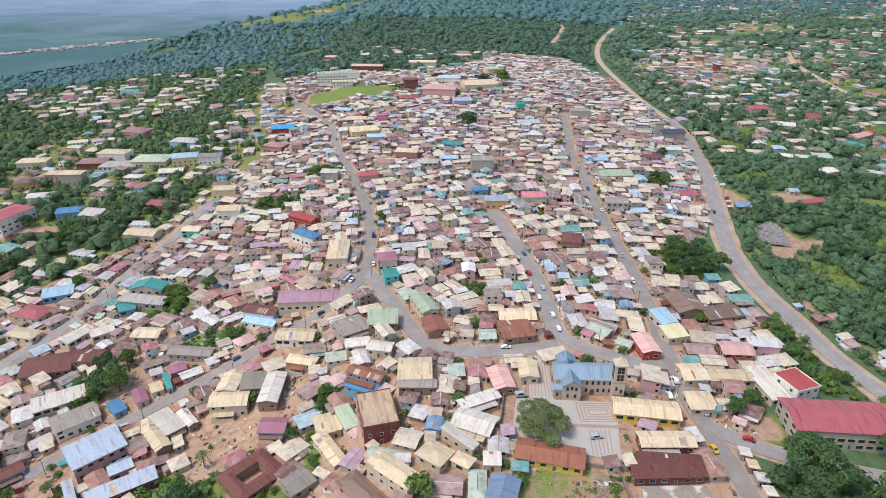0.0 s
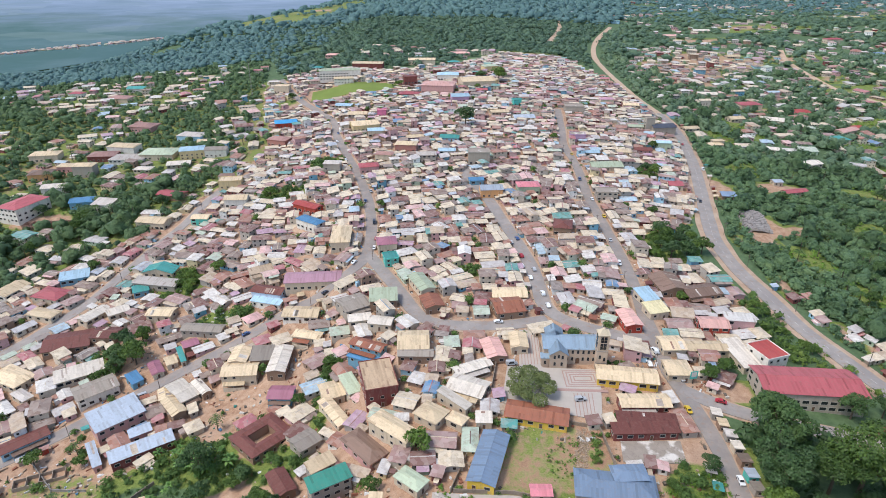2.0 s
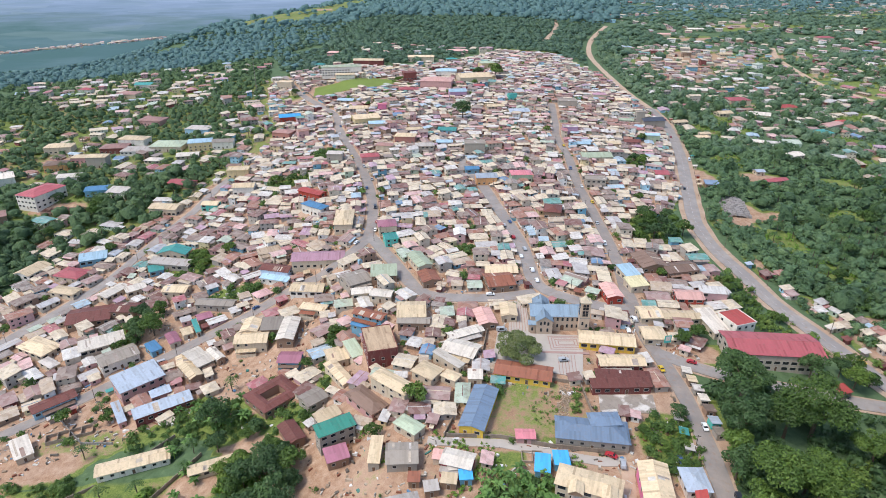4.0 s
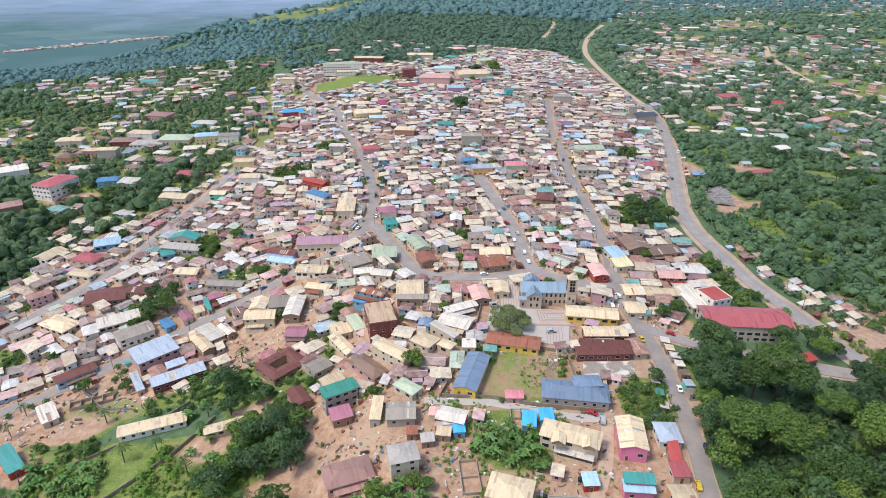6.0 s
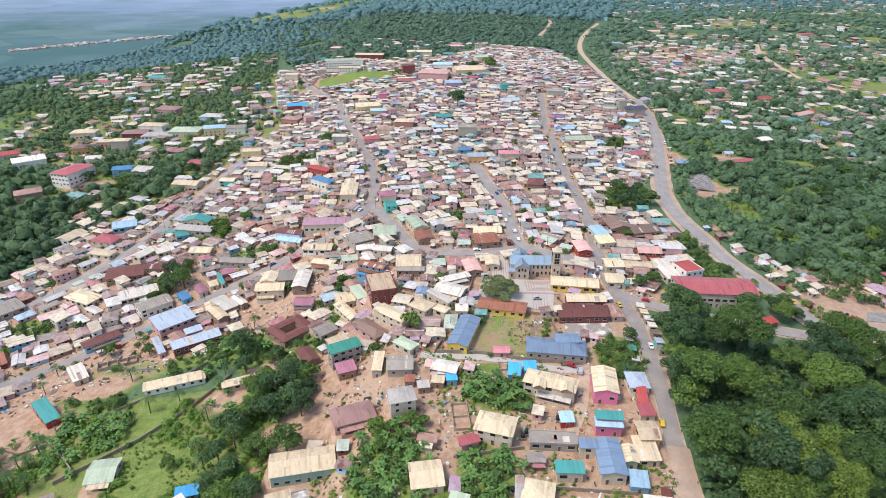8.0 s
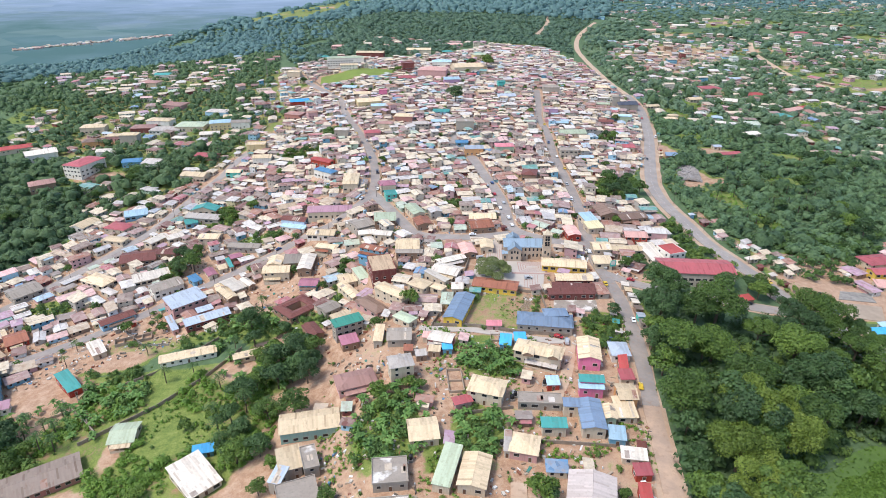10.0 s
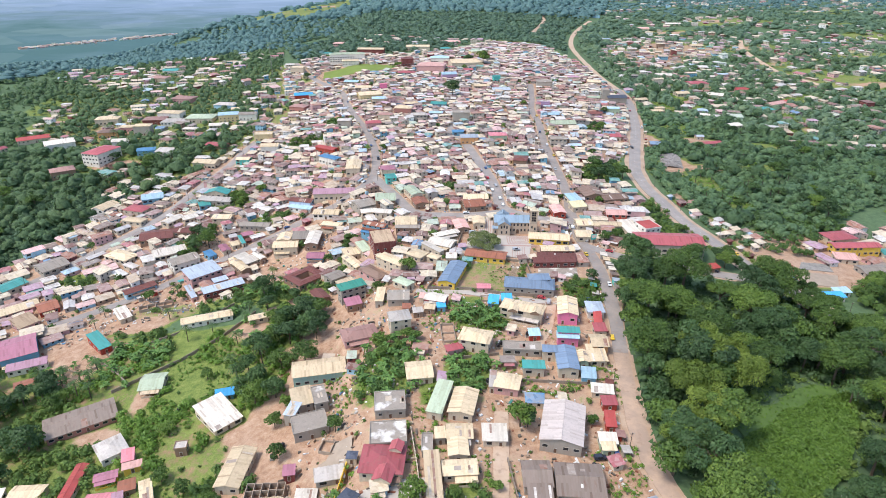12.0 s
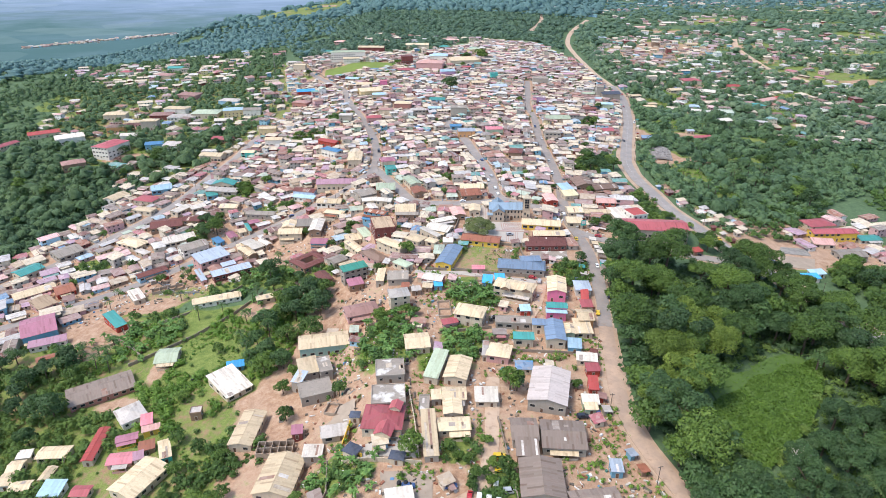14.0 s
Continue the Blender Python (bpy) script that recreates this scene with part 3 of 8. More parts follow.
def cover(x, y):
    """0: bare earth, 1: green."""
    c = (0.12 if y > 130 else 0.25) if inside(TOWN, x, y) else 0.97
    if inside(SUBURB, x, y):
        c = 0.58
    p = blob(PATCHES, x, y)
    if p > 0:
        c = max(c, min(0.8, 0.5 + p))
    if blob(DRY, x, y) > 0:
        c = 0.47
    if -240 < x < -48 and -60 < y < 128 and c > 0.5:
        c = 0.6
    if blob(CLEAR, x, y) > 0:
        c = 0.62
    if blob(CLEAR[:3], x, y) > 0:
        c = 0.32
    if blob(LAWN, x, y) > 0:
        c = 0.86
    if 196 < x < 300 and 140 < y < 215:
        c = 0.16
    q = blob(BARE, x, y)
    if q > 0:
        c = min(c, 0.7 - min(0.7, q))
    return c


def axis_steps(stops):
    out = []
    for (a, s), (b, _) in zip(stops, stops[1:]):
        out += list(np.arange(a, b, s))
    return np.array(out + [stops[-1][0]])


def terraces(gx, gy, z):
    """Cuts a level platform into the slope under each house, with a bank round it; streets keep their own level."""
    free = np.full(gx.shape, 99.0)
    for line, half in ROAD_LINES:
        for p in line:
            if -300 < p[0] < 130 and -80 < p[1] < 350:
                free = np.minimum(free, np.hypot(gx - p[0], gy - p[1]) - half)
    hold = np.clip((free - 1.5) / 4.0, 0, 1)
    out = z.copy()
    for cell in GRID.d.values():
        for x, y, hw, hd, a in cell:
            if not (-290 < x < 120 and -60 < y < 330) or hw > 30:
                continue
            near = (np.abs(gx - x) < hw + hd + 4) & (np.abs(gy - y) < hw + hd + 4)
            dx, dy, c, q = gx[near] - x, gy[near] - y, math.cos(a), math.sin(a)
            gap = np.hypot(np.maximum(np.abs(dx * c + dy * q) - hw - 0.6, 0), np.maximum(np.abs(-dx * q + dy * c) - hd - 0.6, 0))
            w = np.clip(1 - gap / 3.2, 0, 1) * hold[near]
            out[near] = out[near] * (1 - w) + (gz(x, y) - 0.05) * w
    return out


def build_ground():
    xs = axis_steps([(-5200, 400), (-2000, 120), (-1000, 40), (-420, 7), (-290, 3.2), (120, 7), (330, 14), (520, 32), (1400, 200), (5200, 1)])
    ys = axis_steps([(-700, 60), (-130, 7), (-60, 3.2), (330, 7), (480, 14), (800, 32), (2000, 120), (5200, 1)])
    gx, gy = np.meshgrid(xs, ys)
    z = terraces(gx, gy, land(gx, gy))
    v = np.stack([gx.ravel(), gy.ravel(), z.ravel()], 1)
    nx, ny = len(xs), len(ys)
    i = (np.arange(ny - 1)[:, None] * nx + np.arange(nx - 1)[None]).ravel()
    f = np.stack([i, i + 1, i + nx + 1, i + nx], 1)
    ob = part("ground", (v.tolist(), f.tolist()), M_GROUND, None, "orange laterite earth and green grass on a hill spur", "ground", kind="structure", smooth_faces=True)
    at = ob.data.attributes.new("cover", "FLOAT", "POINT")
    at.data.foreach_set("value", np.array([cover(a, b) if (-480 < a < 1250 and -150 < b < 2100) else 0.97 for a, b in zip(gx.ravel(), gy.ravel())], dtype=np.float32))


# ---- houses ----
def roof_geo(kind, w, d, h, over=0.6, pitch=0.36, t=0.14):
    g = Geo()
    if kind == "hip":
        swap = d > w
        a, b = (d, w) if swap else (w, d)
        A, B, z0 = a / 2 + over, b / 2 + over, h - over * pitch
        rz, r = z0 + B * pitch, max(A - B, 0.25)
        v = [(-A, -B, z0), (A, -B, z0), (A, B, z0), (-A, B, z0), (-r, 0, rz), (r, 0, rz)] + [(-A, -B, z0 - t), (A, -B, z0 - t), (A, B, z0 - t), (-A, B, z0 - t)]
        f = [(0, 1, 5, 4), (1, 2, 5), (2, 3, 4, 5), (3, 0, 4), (6, 7, 1, 0), (7, 8, 2, 1), (8, 9, 3, 2), (9, 6, 0, 3), (9, 8, 7, 6)]
        if swap:
            v = [(-y, x, z) for x, y, z in v]
        g.add(v, f)
        # ridge cap
        c = [(-r, -0.16, rz), (r, -0.16, rz), (r, 0.16, rz), (-r, 0.16, rz), (-r, 0, rz + 0.12), (r, 0, rz + 0.12)]
        if swap:
            c = [(-y, x, z) for x, y, z in c]
        g.add(c, [(0, 1, 5, 4), (2, 3, 4, 5), (1, 2, 5), (3, 0, 4)])
    elif kind == "gable":
        D, z0 = d / 2 + over, h - over * pitch
        rz = h + d / 2 * pitch
        sec = [(-D, z0), (0, rz), (D, z0), (D, z0 - t), (0, rz - t), (-D, z0 - t)]
        W = w / 2 + over
        v = [(s * W, y, z) for s in (-1, 1) for y, z in sec]
        f = [(i, (i + 1) % 6, (i + 1) % 6 + 6, i + 6)[::-1] for i in range(6)] + [(0, 1, 4, 5), (1, 2, 3, 4), (11, 10, 7, 6), (10, 9, 8, 7)]
        g.add(v, f)
        g.add([(-W, -0.2, rz - 0.04), (W, -0.2, rz - 0.04), (W, 0.2, rz - 0.04), (-W, 0.2, rz - 0.04), (-W, 0, rz + 0.1), (W, 0, rz + 0.1)], [(0, 1, 5, 4), (2, 3, 4, 5), (1, 2, 5), (3, 0, 4)])
    elif kind == "court":
        # four wings round an open yard
        def ring(x, y, z):
            return [(-x, -y, z), (x, -y, z), (x, y, z), (-x, y, z)]
        W, D, k = w / 2 + over, d / 2 + over, min(w, d) * 0.2
        z0 = h - over * pitch
        v = ring(W, D, z0 - t) + ring(W, D, z0) + ring(W - k, D - k, z0 + k * pitch) + ring(W - 1.7 * k, D - 1.7 * k, z0 + 0.3 * k * pitch) + ring(W - 1.7 * k, D - 1.7 * k, z0 - t)
        g.add(v, [(a + i, a + (i + 1) % 4, a + 4 + (i + 1) % 4, a + 4 + i) for a in (0, 4, 8, 12) for i in range(4)] + [(16 + i, 16 + (i + 1) % 4, (i + 1) % 4, i) for i in range(4)])
    elif kind == "mono":
        D, W, q = d / 2 + over, w / 2 + over, 0.13
        v = [(x, y, h + 0.05 + (y + d / 2) * q + dz) for dz in (0, t) for x, y in ((-W, -D), (W, -D), (W, D), (-W, D))]
        g.add(v, [(3, 2, 1, 0), (4, 5, 6, 7), (0, 1, 5, 4), (1, 2, 6, 5), (2, 3, 7, 6), (3, 0, 4, 7)])
    else:
        W, D = w / 2 + 0.25, d / 2 + 0.25
        g.box(-W, -D, h - 0.25, W, D, h)
    return g


def parapet_geo(w, d, h):
    """A raised rim in one piece round a flat roof."""
    W, D, k = w / 2 + 0.27, d / 2 + 0.27, 0.22
    o = [(-W, -D), (W, -D), (W, D), (-W, D)]
    i = [(-W + k, -D + k), (W - k, -D + k), (W - k, D - k), (-W + k, D - k)]
    v = [(*p, z) for z in (h - 0.3, h + 0.38) for p in o] + [(*p, z) for z in (h - 0.3, h + 0.38) for p in i]
    f = []
    for a in range(4):
        b = (a + 1) % 4
        f += [(a, b, 4 + b, 4 + a), (8 + b, 8 + a, 12 + a, 12 + b), (4 + a, 4 + b, 12 + b, 12 + a), (b, a, 8 + a, 8 + b)]
    return v, f


def wall_geo(kind, w, d, h, pitch=0.36, deep=3.0):
    g = Geo()
    X, Y = w / 2, d / 2
    if kind == "gable":
        v = [(s * X, y, z) for s in (-1, 1) for y, z in ((-Y, -deep), (Y, -deep), (Y, h - 0.06), (0, h + Y * pitch - 0.16), (-Y, h - 0.06))]
        g.add(v, [(0, 4, 3, 2, 1), (5, 6, 7, 8, 9), (0, 5, 9, 4), (6, 1, 2, 7), (4, 9, 8, 3), (3, 8, 7, 2)])
    elif kind == "mono":
        q = 0.13
        v = [(-X, -Y, -deep), (X, -Y, -deep), (X, Y, -deep), (-X, Y, -deep), (-X, -Y, h + 0.02), (X, -Y, h + 0.02), (X, Y, h + 0.02 + d * q), (-X, Y, h + 0.02 + d * q)]
        g.add(v, [(0, 3, 2, 1), (4, 5, 6, 7), (0, 1, 5, 4), (1, 2, 6, 5), (2, 3, 7, 6), (3, 0, 4, 7)])
    elif kind == "court":
        k = min(w, d) * 0.3
        corners = [(u * a, v * b) for a, b in ((X, Y), (X - k, Y - k)) for u, v in ((-1, -1), (1, -1), (1, 1), (-1, 1))]
        v = [(*p, z) for z in (-deep, h - 0.26) for p in corners]
        f = []
        for a in range(4):
            b = (a + 1) % 4
            f += [(a, b, 8 + b, 8 + a), (4 + b, 4 + a, 12 + a, 12 + b), (8 + a, 8 + b, 12 + b, 12 + a), (b, a, 4 + a, 4 + b)]
        g.add(v, f)
    else:
        g.box(-X, -Y, -deep, X, Y, h - 0.26)
    return g


def framed(w, h, deep=0.1):
    """A window in one piece: raised frame, reveal and dark pane."""
    g = Geo()
    def ring(x, z0, z1, y):
        return [(-x, y, z0), (x, y, z0), (x, y, z1), (-x, y, z1)]
    X, Z = w / 2, h / 2
    v = ring(X + 0.1, -Z - 0.12, Z + 0.1, 0.02) + ring(X + 0.1, -Z - 0.12, Z + 0.1, -deep) + ring(X, -Z, Z, -deep) + ring(X, -Z, Z, -0.02)
    g.v = v
    g.f = [(a + k, a + (k + 1) % 4, a + 4 + (k + 1) % 4, a + 4 + k) for a in (0, 4, 8) for k in range(4)] + [(12, 13, 14, 15)]
    g.m = [0] * 12 + [1]
    return g


def mesh_of(name, geo, materials):
    ob = part(name, geo.out(), materials)
    me = ob.data
    bpy.data.objects.remove(ob)
    return me


WINDOW_MESH = [mesh_of("window", framed(w, h), [M_FRAME, M_GLASS]) for w, h in ((1.2, 1.1), (1.8, 1.2), (2.4, 1.4))]
PANE_MESH = [mesh_of("pane", Geo().box(-w / 2 + 0.02, -0.05, -h / 2 + 0.02, w / 2 - 0.02, -0.025, h / 2 - 0.02), M_GLASS) for w, h in ((1.2, 1.1), (1.8, 1.2), (2.4, 1.4))]
DOOR_MESH = mesh_of("door", Geo().join(framed(1.0, 2.05), pose(0, 0, 1.03)), [M_FRAME, M_DOOR])


def taken(x, y, hw, hd, a, slack):
    r = math.hypot(hw, hd)
    ca, sa = math.cos(a), math.sin(a)
    pts = [(x + u * hw * ca - v * hd * sa, y + u * hw * sa + v * hd * ca) for u, v in ((-1, -1), (1, -1), (1, 1), (-1, 1), (0, 0), (0, 1), (0, -1), (1, 0), (-1, 0))]
    for fx, fy, fw, fd, fa in GRID.near(x, y):
        if math.hypot(fx - x, fy - y) > r + math.hypot(fw, fd) + slack:
            continue
        c, s = math.cos(-fa), math.sin(-fa)
        for px, py in pts:
            if abs((px - fx) * c - (py - fy) * s) < fw + slack and abs((px - fx) * s + (py - fy) * c) < fd + slack:
                return True
        if abs((fx - x) * ca + (fy - y) * sa) < hw + slack and abs(-(fx - x) * sa + (fy - y) * ca) < hd + slack:
            return True
    return False


class Buckets:
    def __init__(self, size=32.0):
        self.size, self.d = size, {}

    def put(self, item):
        self.d.setdefault((int(item[0] // self.size), int(item[1] // self.size)), []).append(item)

    def near(self, x, y):
        i, j = int(x // self.size), int(y // self.size)
        for a in (-1, 0, 1):
            for b in (-1, 0, 1):
                yield from self.d.get((i + a, j + b), ())


GRID = Buckets()


def road_near(x, y):
    """Distance to the edge of the nearest road, and its direction."""
    best, ang = 1e9, 0.0
    for line, half in ROAD_LINES:
        d2 = (line[:, 0] - x) ** 2 + (line[:, 1] - y) ** 2
        k = int(d2.argmin())
        d = math.sqrt(d2[k]) - half
        if d < best:
            i, j = max(k - 1, 0), min(k + 1, len(line) - 1)
            best, ang = d, math.atan2(line[j, 1] - line[i, 1], line[j, 0] - line[i, 0])
    return best, ang


WORDS = {"cream": "cream", "paleyellow": "pale yellow", "hall": "pale pinkish", "zinc": "silvery zinc", "pinkred": "crimson", "pinkcream": "faded pink", "slateblue": "slate-blue", "sky": "bright blue", "lightblue": "light blue", "bluegrey": "blue-grey", "palegreen": "pale green", "dustpink": "dusty pink", "darkgrey": "dark grey", "yellowroof": "yellow", "bluewhite": "blue and white", "pinkbright": "bright pink", "rust": "rusty orange"}
SHAPES = {"hip": "hipped metal", "gable": "gabled metal", "mono": "lean-to metal", "flat": "flat concrete", "court": "metal courtyard"}


def openings(parent, kind, w, d, h, rng, most=12):
    """Windows storey by storey on the front and both ends, and a door."""
    storeys = max(1, int(round(h / 3.1)))
    sh = h / storeys
    n = 0
    look_no = rng.choice((0, 0, 1, 1, 2))
    style = WINDOW_MESH[look_no]
    near = parent.matrix_basis.translation.y < 34
    for s in range(storeys):
        z = s * sh + sh * 0.55
        k = max(1, int(w / 3.4))
        for i in range(k):
            x = -w / 2 + (i + 0.5) * w / k
            if s == 0 and i == k // 2:
                placed("door", DOOR_MESH, parent, pose(x, -d / 2 - 0.01, 0.05))
            elif n < most:
                win = placed("window", style, parent, pose(x, -d / 2 - 0.01, z))
                if near:
                    placed("pane", PANE_MESH[look_no], win, pose(0, 0, 0))
                n += 1
        k = max(1, int(d / 4.5))
        for side in (-1, 1):
            for i in range(k):
                y = -d / 2 + (i + 0.5) * d / k
                if n < most + 3:
                    placed("window", style, parent, pose(side * (w / 2 + 0.01), y, z, 0, 0, 90 * side))
                    n += 1


def odd_sheets(e, kind, w, d, h, pitch, rng):
    """Newer and rustier sheets laid over a roof, each from the ridge down to the eave or part of the way."""
    for _ in range(rng.randrange(1, 4)):
        k = rng.choice((0.8, 0.8, 1.6, 2.4))
        x = rng.uniform(-w / 2 + 0.2, w / 2 - k)
        if kind == "flat":
            a = rng.uniform(-d / 2 + 0.3, d / 2 - 3.4)
            p = [(x, a, h + 0.06), (x + k, a, h + 0.06), (x + k, a + 3.0, h + 0.06), (x, a + 3.0, h + 0.06)]
        elif kind == "mono":
            a, b = sorted((rng.uniform(-d / 2, d / 2), rng.choice((-d / 2 - 0.2, d / 2))))
            if b - a < 0.8:
                continue
            z0, z1 = (h + 0.05 + (y + d / 2) * 0.13 + 0.17 for y in (a, b))
            p = [(x, a, z0), (x + k, a, z0), (x + k, b, z1), (x, b, z1)]
        else:
            s = rng.choice((-1, -1, 1))
            a, b = rng.choice((0.1, 0.1, 0.4)) * d / 2, rng.choice((0.98, 0.98, 0.6)) * d / 2
            z0, z1 = (h + (d / 2 - y) * pitch + 0.035 for y in (a, b))
            p = [(x, s * a, z0), (x + k, s * a, z0), (x + k, s * b, z1), (x, s * b, z1)]
            if s > 0:
                p = p[::-1]
            else:
                p = [p[3], p[2], p[1], p[0]]
        lay = Geo().add(p + [(q[0], q[1], q[2] - 0.03) for q in p], [(0, 1, 2, 3), (4, 5, 1, 0), (5, 6, 2, 1), (6, 7, 3, 2), (7, 4, 0, 3)])
        part("roof_sheet", lay.out(), M_SHEET, e, "odd replaced metal sheet")


def veranda(e, w, d, h, roof, wall, rng):
    """A low lean-to roof on posts along part of the front, over a half-height wall."""
    lw, ld = w * rng.uniform(0.5, 0.95), rng.uniform(1.7, 2.4)
    x, top = rng.uniform(-0.5, 0.5) * (w - lw), min(h, 3.0) - 0.75
    at = pose(x, -d / 2 - ld / 2 - 0.3, 0)
    part("veranda_roof", Geo().join(roof_geo("mono", lw, ld, top, 0.2, t=0.08), at).out(), mat("roof:" + roof), e)
    part("veranda_wall", Geo().join(Geo().box(-lw / 2, -ld / 2, -3, lw / 2, -ld / 2 + 0.15, 0.9), at).out(), mat("wall:" + wall), e)
    for k in range(3):
        a = (k / 2 - 0.5) * (lw - 0.3)
        part("post", Geo().join(Geo().box(a - 0.09, -ld / 2 + 0.001, 0.9, a + 0.09, -ld / 2 + 0.149, top + 0.06), at).out(), mat("wall:" + wall), e)


def house(x, y, turn, w, d, h, kind, roof, wall, name="house", label="", most=9, lift=0.0):
    rng = random.Random(int(x * 31 + y * 17))
    GRID.put((x, y, w / 2 + 0.4, d / 2 + 0.4, radians(turn)))
    front = turn
    if kind == "gableY":
        kind, w, d, turn = "gable", d, w, turn + 90
    pitch = rng.uniform(0.2, 0.3) if kind != "mono" else 0.3
    if min(w, d) > 14:
        pitch = 0.22
    if y > 250 and most < 10:
        most = 3 if y > 420 else 5
    st = max(1, int(round(h / 3.1)))
    text = label or f"{('single', 'two', 'three', 'four')[min(st, 4) - 1]}-storey house, {WORDS.get(wall, wall)} walls, {WORDS.get(roof, roof)} {SHAPES[kind]} roof"
    e = empty(name, pose(x, y, gz(x, y) + lift, 0, 0, turn), text, "house")
    wk = kind if kind in ("gable", "mono", "court") else "box"
    part("wall", wall_geo(wk, w, d, h, pitch).out(), mat("wall:" + wall), e)
    r = roof_geo(kind, w, d, h, 0.55 if w > 6 else 0.35, pitch)
    part("roof", r.out(), mat("roof:" + roof) if kind != "flat" else (M_SLAB if roof == "grey" else M_LIMED if roof == "white" else mat("roof:" + roof)), e)
    if kind == "flat":
        part("parapet", parapet_geo(w, d, h), mat("wall:" + wall), e)
    if kind in ("gable", "mono", "flat") and y < 330 and roof in ("cream", "white", "zinc", "grey", "darkgrey", "maroon", "rust", "tan", "brown", "bluegrey") and rng.random() < 0.5:
        odd_sheets(e, kind, w, d, h, pitch, rng)
    if turn == front and kind in ("gable", "hip") and 7 < w < 20 and y < 250 and rng.random() < 0.45:
        veranda(e, w, d, h, rng.choice((roof, "rust", "zinc", "cream", "brown")), wall, rng)
    if turn != front:
        # the ridge runs away from the street: the front is an end wall
        k = max(1, int(d / 3.4))
        for i in range(k):
            yy = -d / 2 + (i + 0.5) * d / k
            if i == k // 2:
                placed("door", DOOR_MESH, e, pose(-w / 2 - 0.01, yy, 0.05, 0, 0, -90))
            else:
                placed("window", WINDOW_MESH[1], e, pose(-w / 2 - 0.01, yy, h * 0.5, 0, 0, -90))
        for i in range(max(1, int(w / 4))):
            for s in (-1, 1):
                placed("window", WINDOW_MESH[0], e, pose(-w / 2 + 2 + 4 * i, s * (d / 2 + 0.01), h * 0.55, 0, 0, 0 if s < 0 else 180))
    else:
        openings(e, kind, w, d, h, rng, 34 if wall == "concrete" else most)
    return e


# the church on its paved court takes its ground first
GRID.put((56, 194, 17, 9, 0.0))
GRID.put((44, 172, 19, 17, 0.0))
GRID.put((40, 132, 19, 12, 0.0))
GRID.put((76, 139, 13, 5, 0.0))
GRID.put((-98, 678, 52, 24, 0.15))
house(-214.9, 118.2, 33, 16.5, 20.7, 6.4, "gable", "purple", "blue")
house(-202.6, 105.0, 26, 17.4, 5.4, 3.5, "mono", "lilac", "white")
house(-191.0, 91.6, 32, 16.0, 5.6, 3, "gable", "rust", "yellow")
house(-126.2, 82.0, 9, 10.1, 12.0, 3, "gable", "palegreen", "cream")
house(-149.8, 60.1, 34, 27.8, 14.5, 3.4, "gable", "darkgrey", "dustpink")
house(-125.0, 38.6, 42, 10.2, 11.0, 4, "hip", "zinc", "white")
house(-131.8, 21.3, 6, 3.9, 18.9, 3.5, "gableY", "red", "cream")
house(-115.2, 33.2, 21, 4.3, 6.1, 3, "mono", "pink", "pink")
house(-111.0, 27.7, 22, 6.4, 2.6, 2.8, "mono", "pinkcream", "yellow")
house(-119.6, 23.6, 21, 7.8, 3.6, 3, "gable", "purple", "yellow")
house(-107.9, 16.9, 22, 5.7, 4.8, 2.8, "mono", "rust", "brown")
house(-98.3, 12.5, 26, 4.0, 9.0, 3.2, "mono", "cream", "teal")
house(-116.3, 11.4, 8, 9.1, 5.7, 3, "gable", "pink", "pink")
house(-109.0, 11.5, 23, 3.5, 4.1, 2.8, "mono", "lilac", "white")
house(-148.3, 18.7, 4, 11.8, 6.2, 3.5, "gable", "cream", "cream")
house(-161.5, 19.3, 11, 5.3, 4.0, 3, "mono", "white", "cream")
house(-161.2, 12.9, 9, 5.3, 6.0, 3.2, "gable", "cream", "cream")
house(-144.3, 7.2, -1, 3.4, 6.5, 3.2, "gableY", "cream", "cream")
house(-160.3, 5.9, 10, 5.3, 6.5, 3.2, "gable", "cream", "white")
house(-152.1, 1.7, 8, 7.0, 4.5, 3.2, "gable", "cream", "cream")
house(-84.1, 51.5, 46, 12.1, 17.7, 3, "mono", "white", "cream")
house(-65.5, 17.4, -3, 8.7, 19.3, 4, "gableY", "cream", "cream")
house(-34.5, -3.2, 1, 6.4, 4.8, 3, "mono", "white", "grey")
house(-45.1, -11.8, -6, 13.1, 18.1, 4, "gableY", "cream", "cream")
house(-43.8, 11.4, 9, 3.9, 4.2, 2.8, "mono", "purple", "maroon")
house(-43.2, 68.7, 12, 22.5, 10.9, 5.2, "gable", "cream", "green")
house(-46.9, 49.1, 20, 7.7, 9.7, 5.5, "mono", "cream", "grey")
house(-39.4, 49.0, 20, 5.2, 11.1, 5, "flat", "grey", "grey")
house(-40.7, 34.0, 21, 13.3, 10.2, 4.5, "flat", "grey", "grey")
house(-8.6, 2.8, -3, 14.2, 12.3, 4.2, "hip", "pinkred", "cream")
house(-20.1, 8.8, -2, 3.4, 3.2, 3, "hip", "slate", "cream")
house(-2.3, -15.4, -11, 4.8, 3.6, 3, "hip", "slate", "cream")
house(-8.5, 32.2, 6, 11.3, 10.7, 4, "flat", "white", "grey")
house(-7.8, 15.6, 5, 12.6, 10.7, 4, "flat", "white", "grey")
house(8.6, -5.7, 5, 4.8, 20.5, 3, "mono", "cream", "grey")
house(-0.5, -32.8, 11, 8.1, 4.8, 3, "mono", "white", "cream")
house(1.9, 51.7, 8, 10.1, 10.7, 3.5, "gable", "cream", "cream")
house(10.6, 33.7, -16, 5.7, 16.6, 3.6, "mono", "palegreen", "cream")
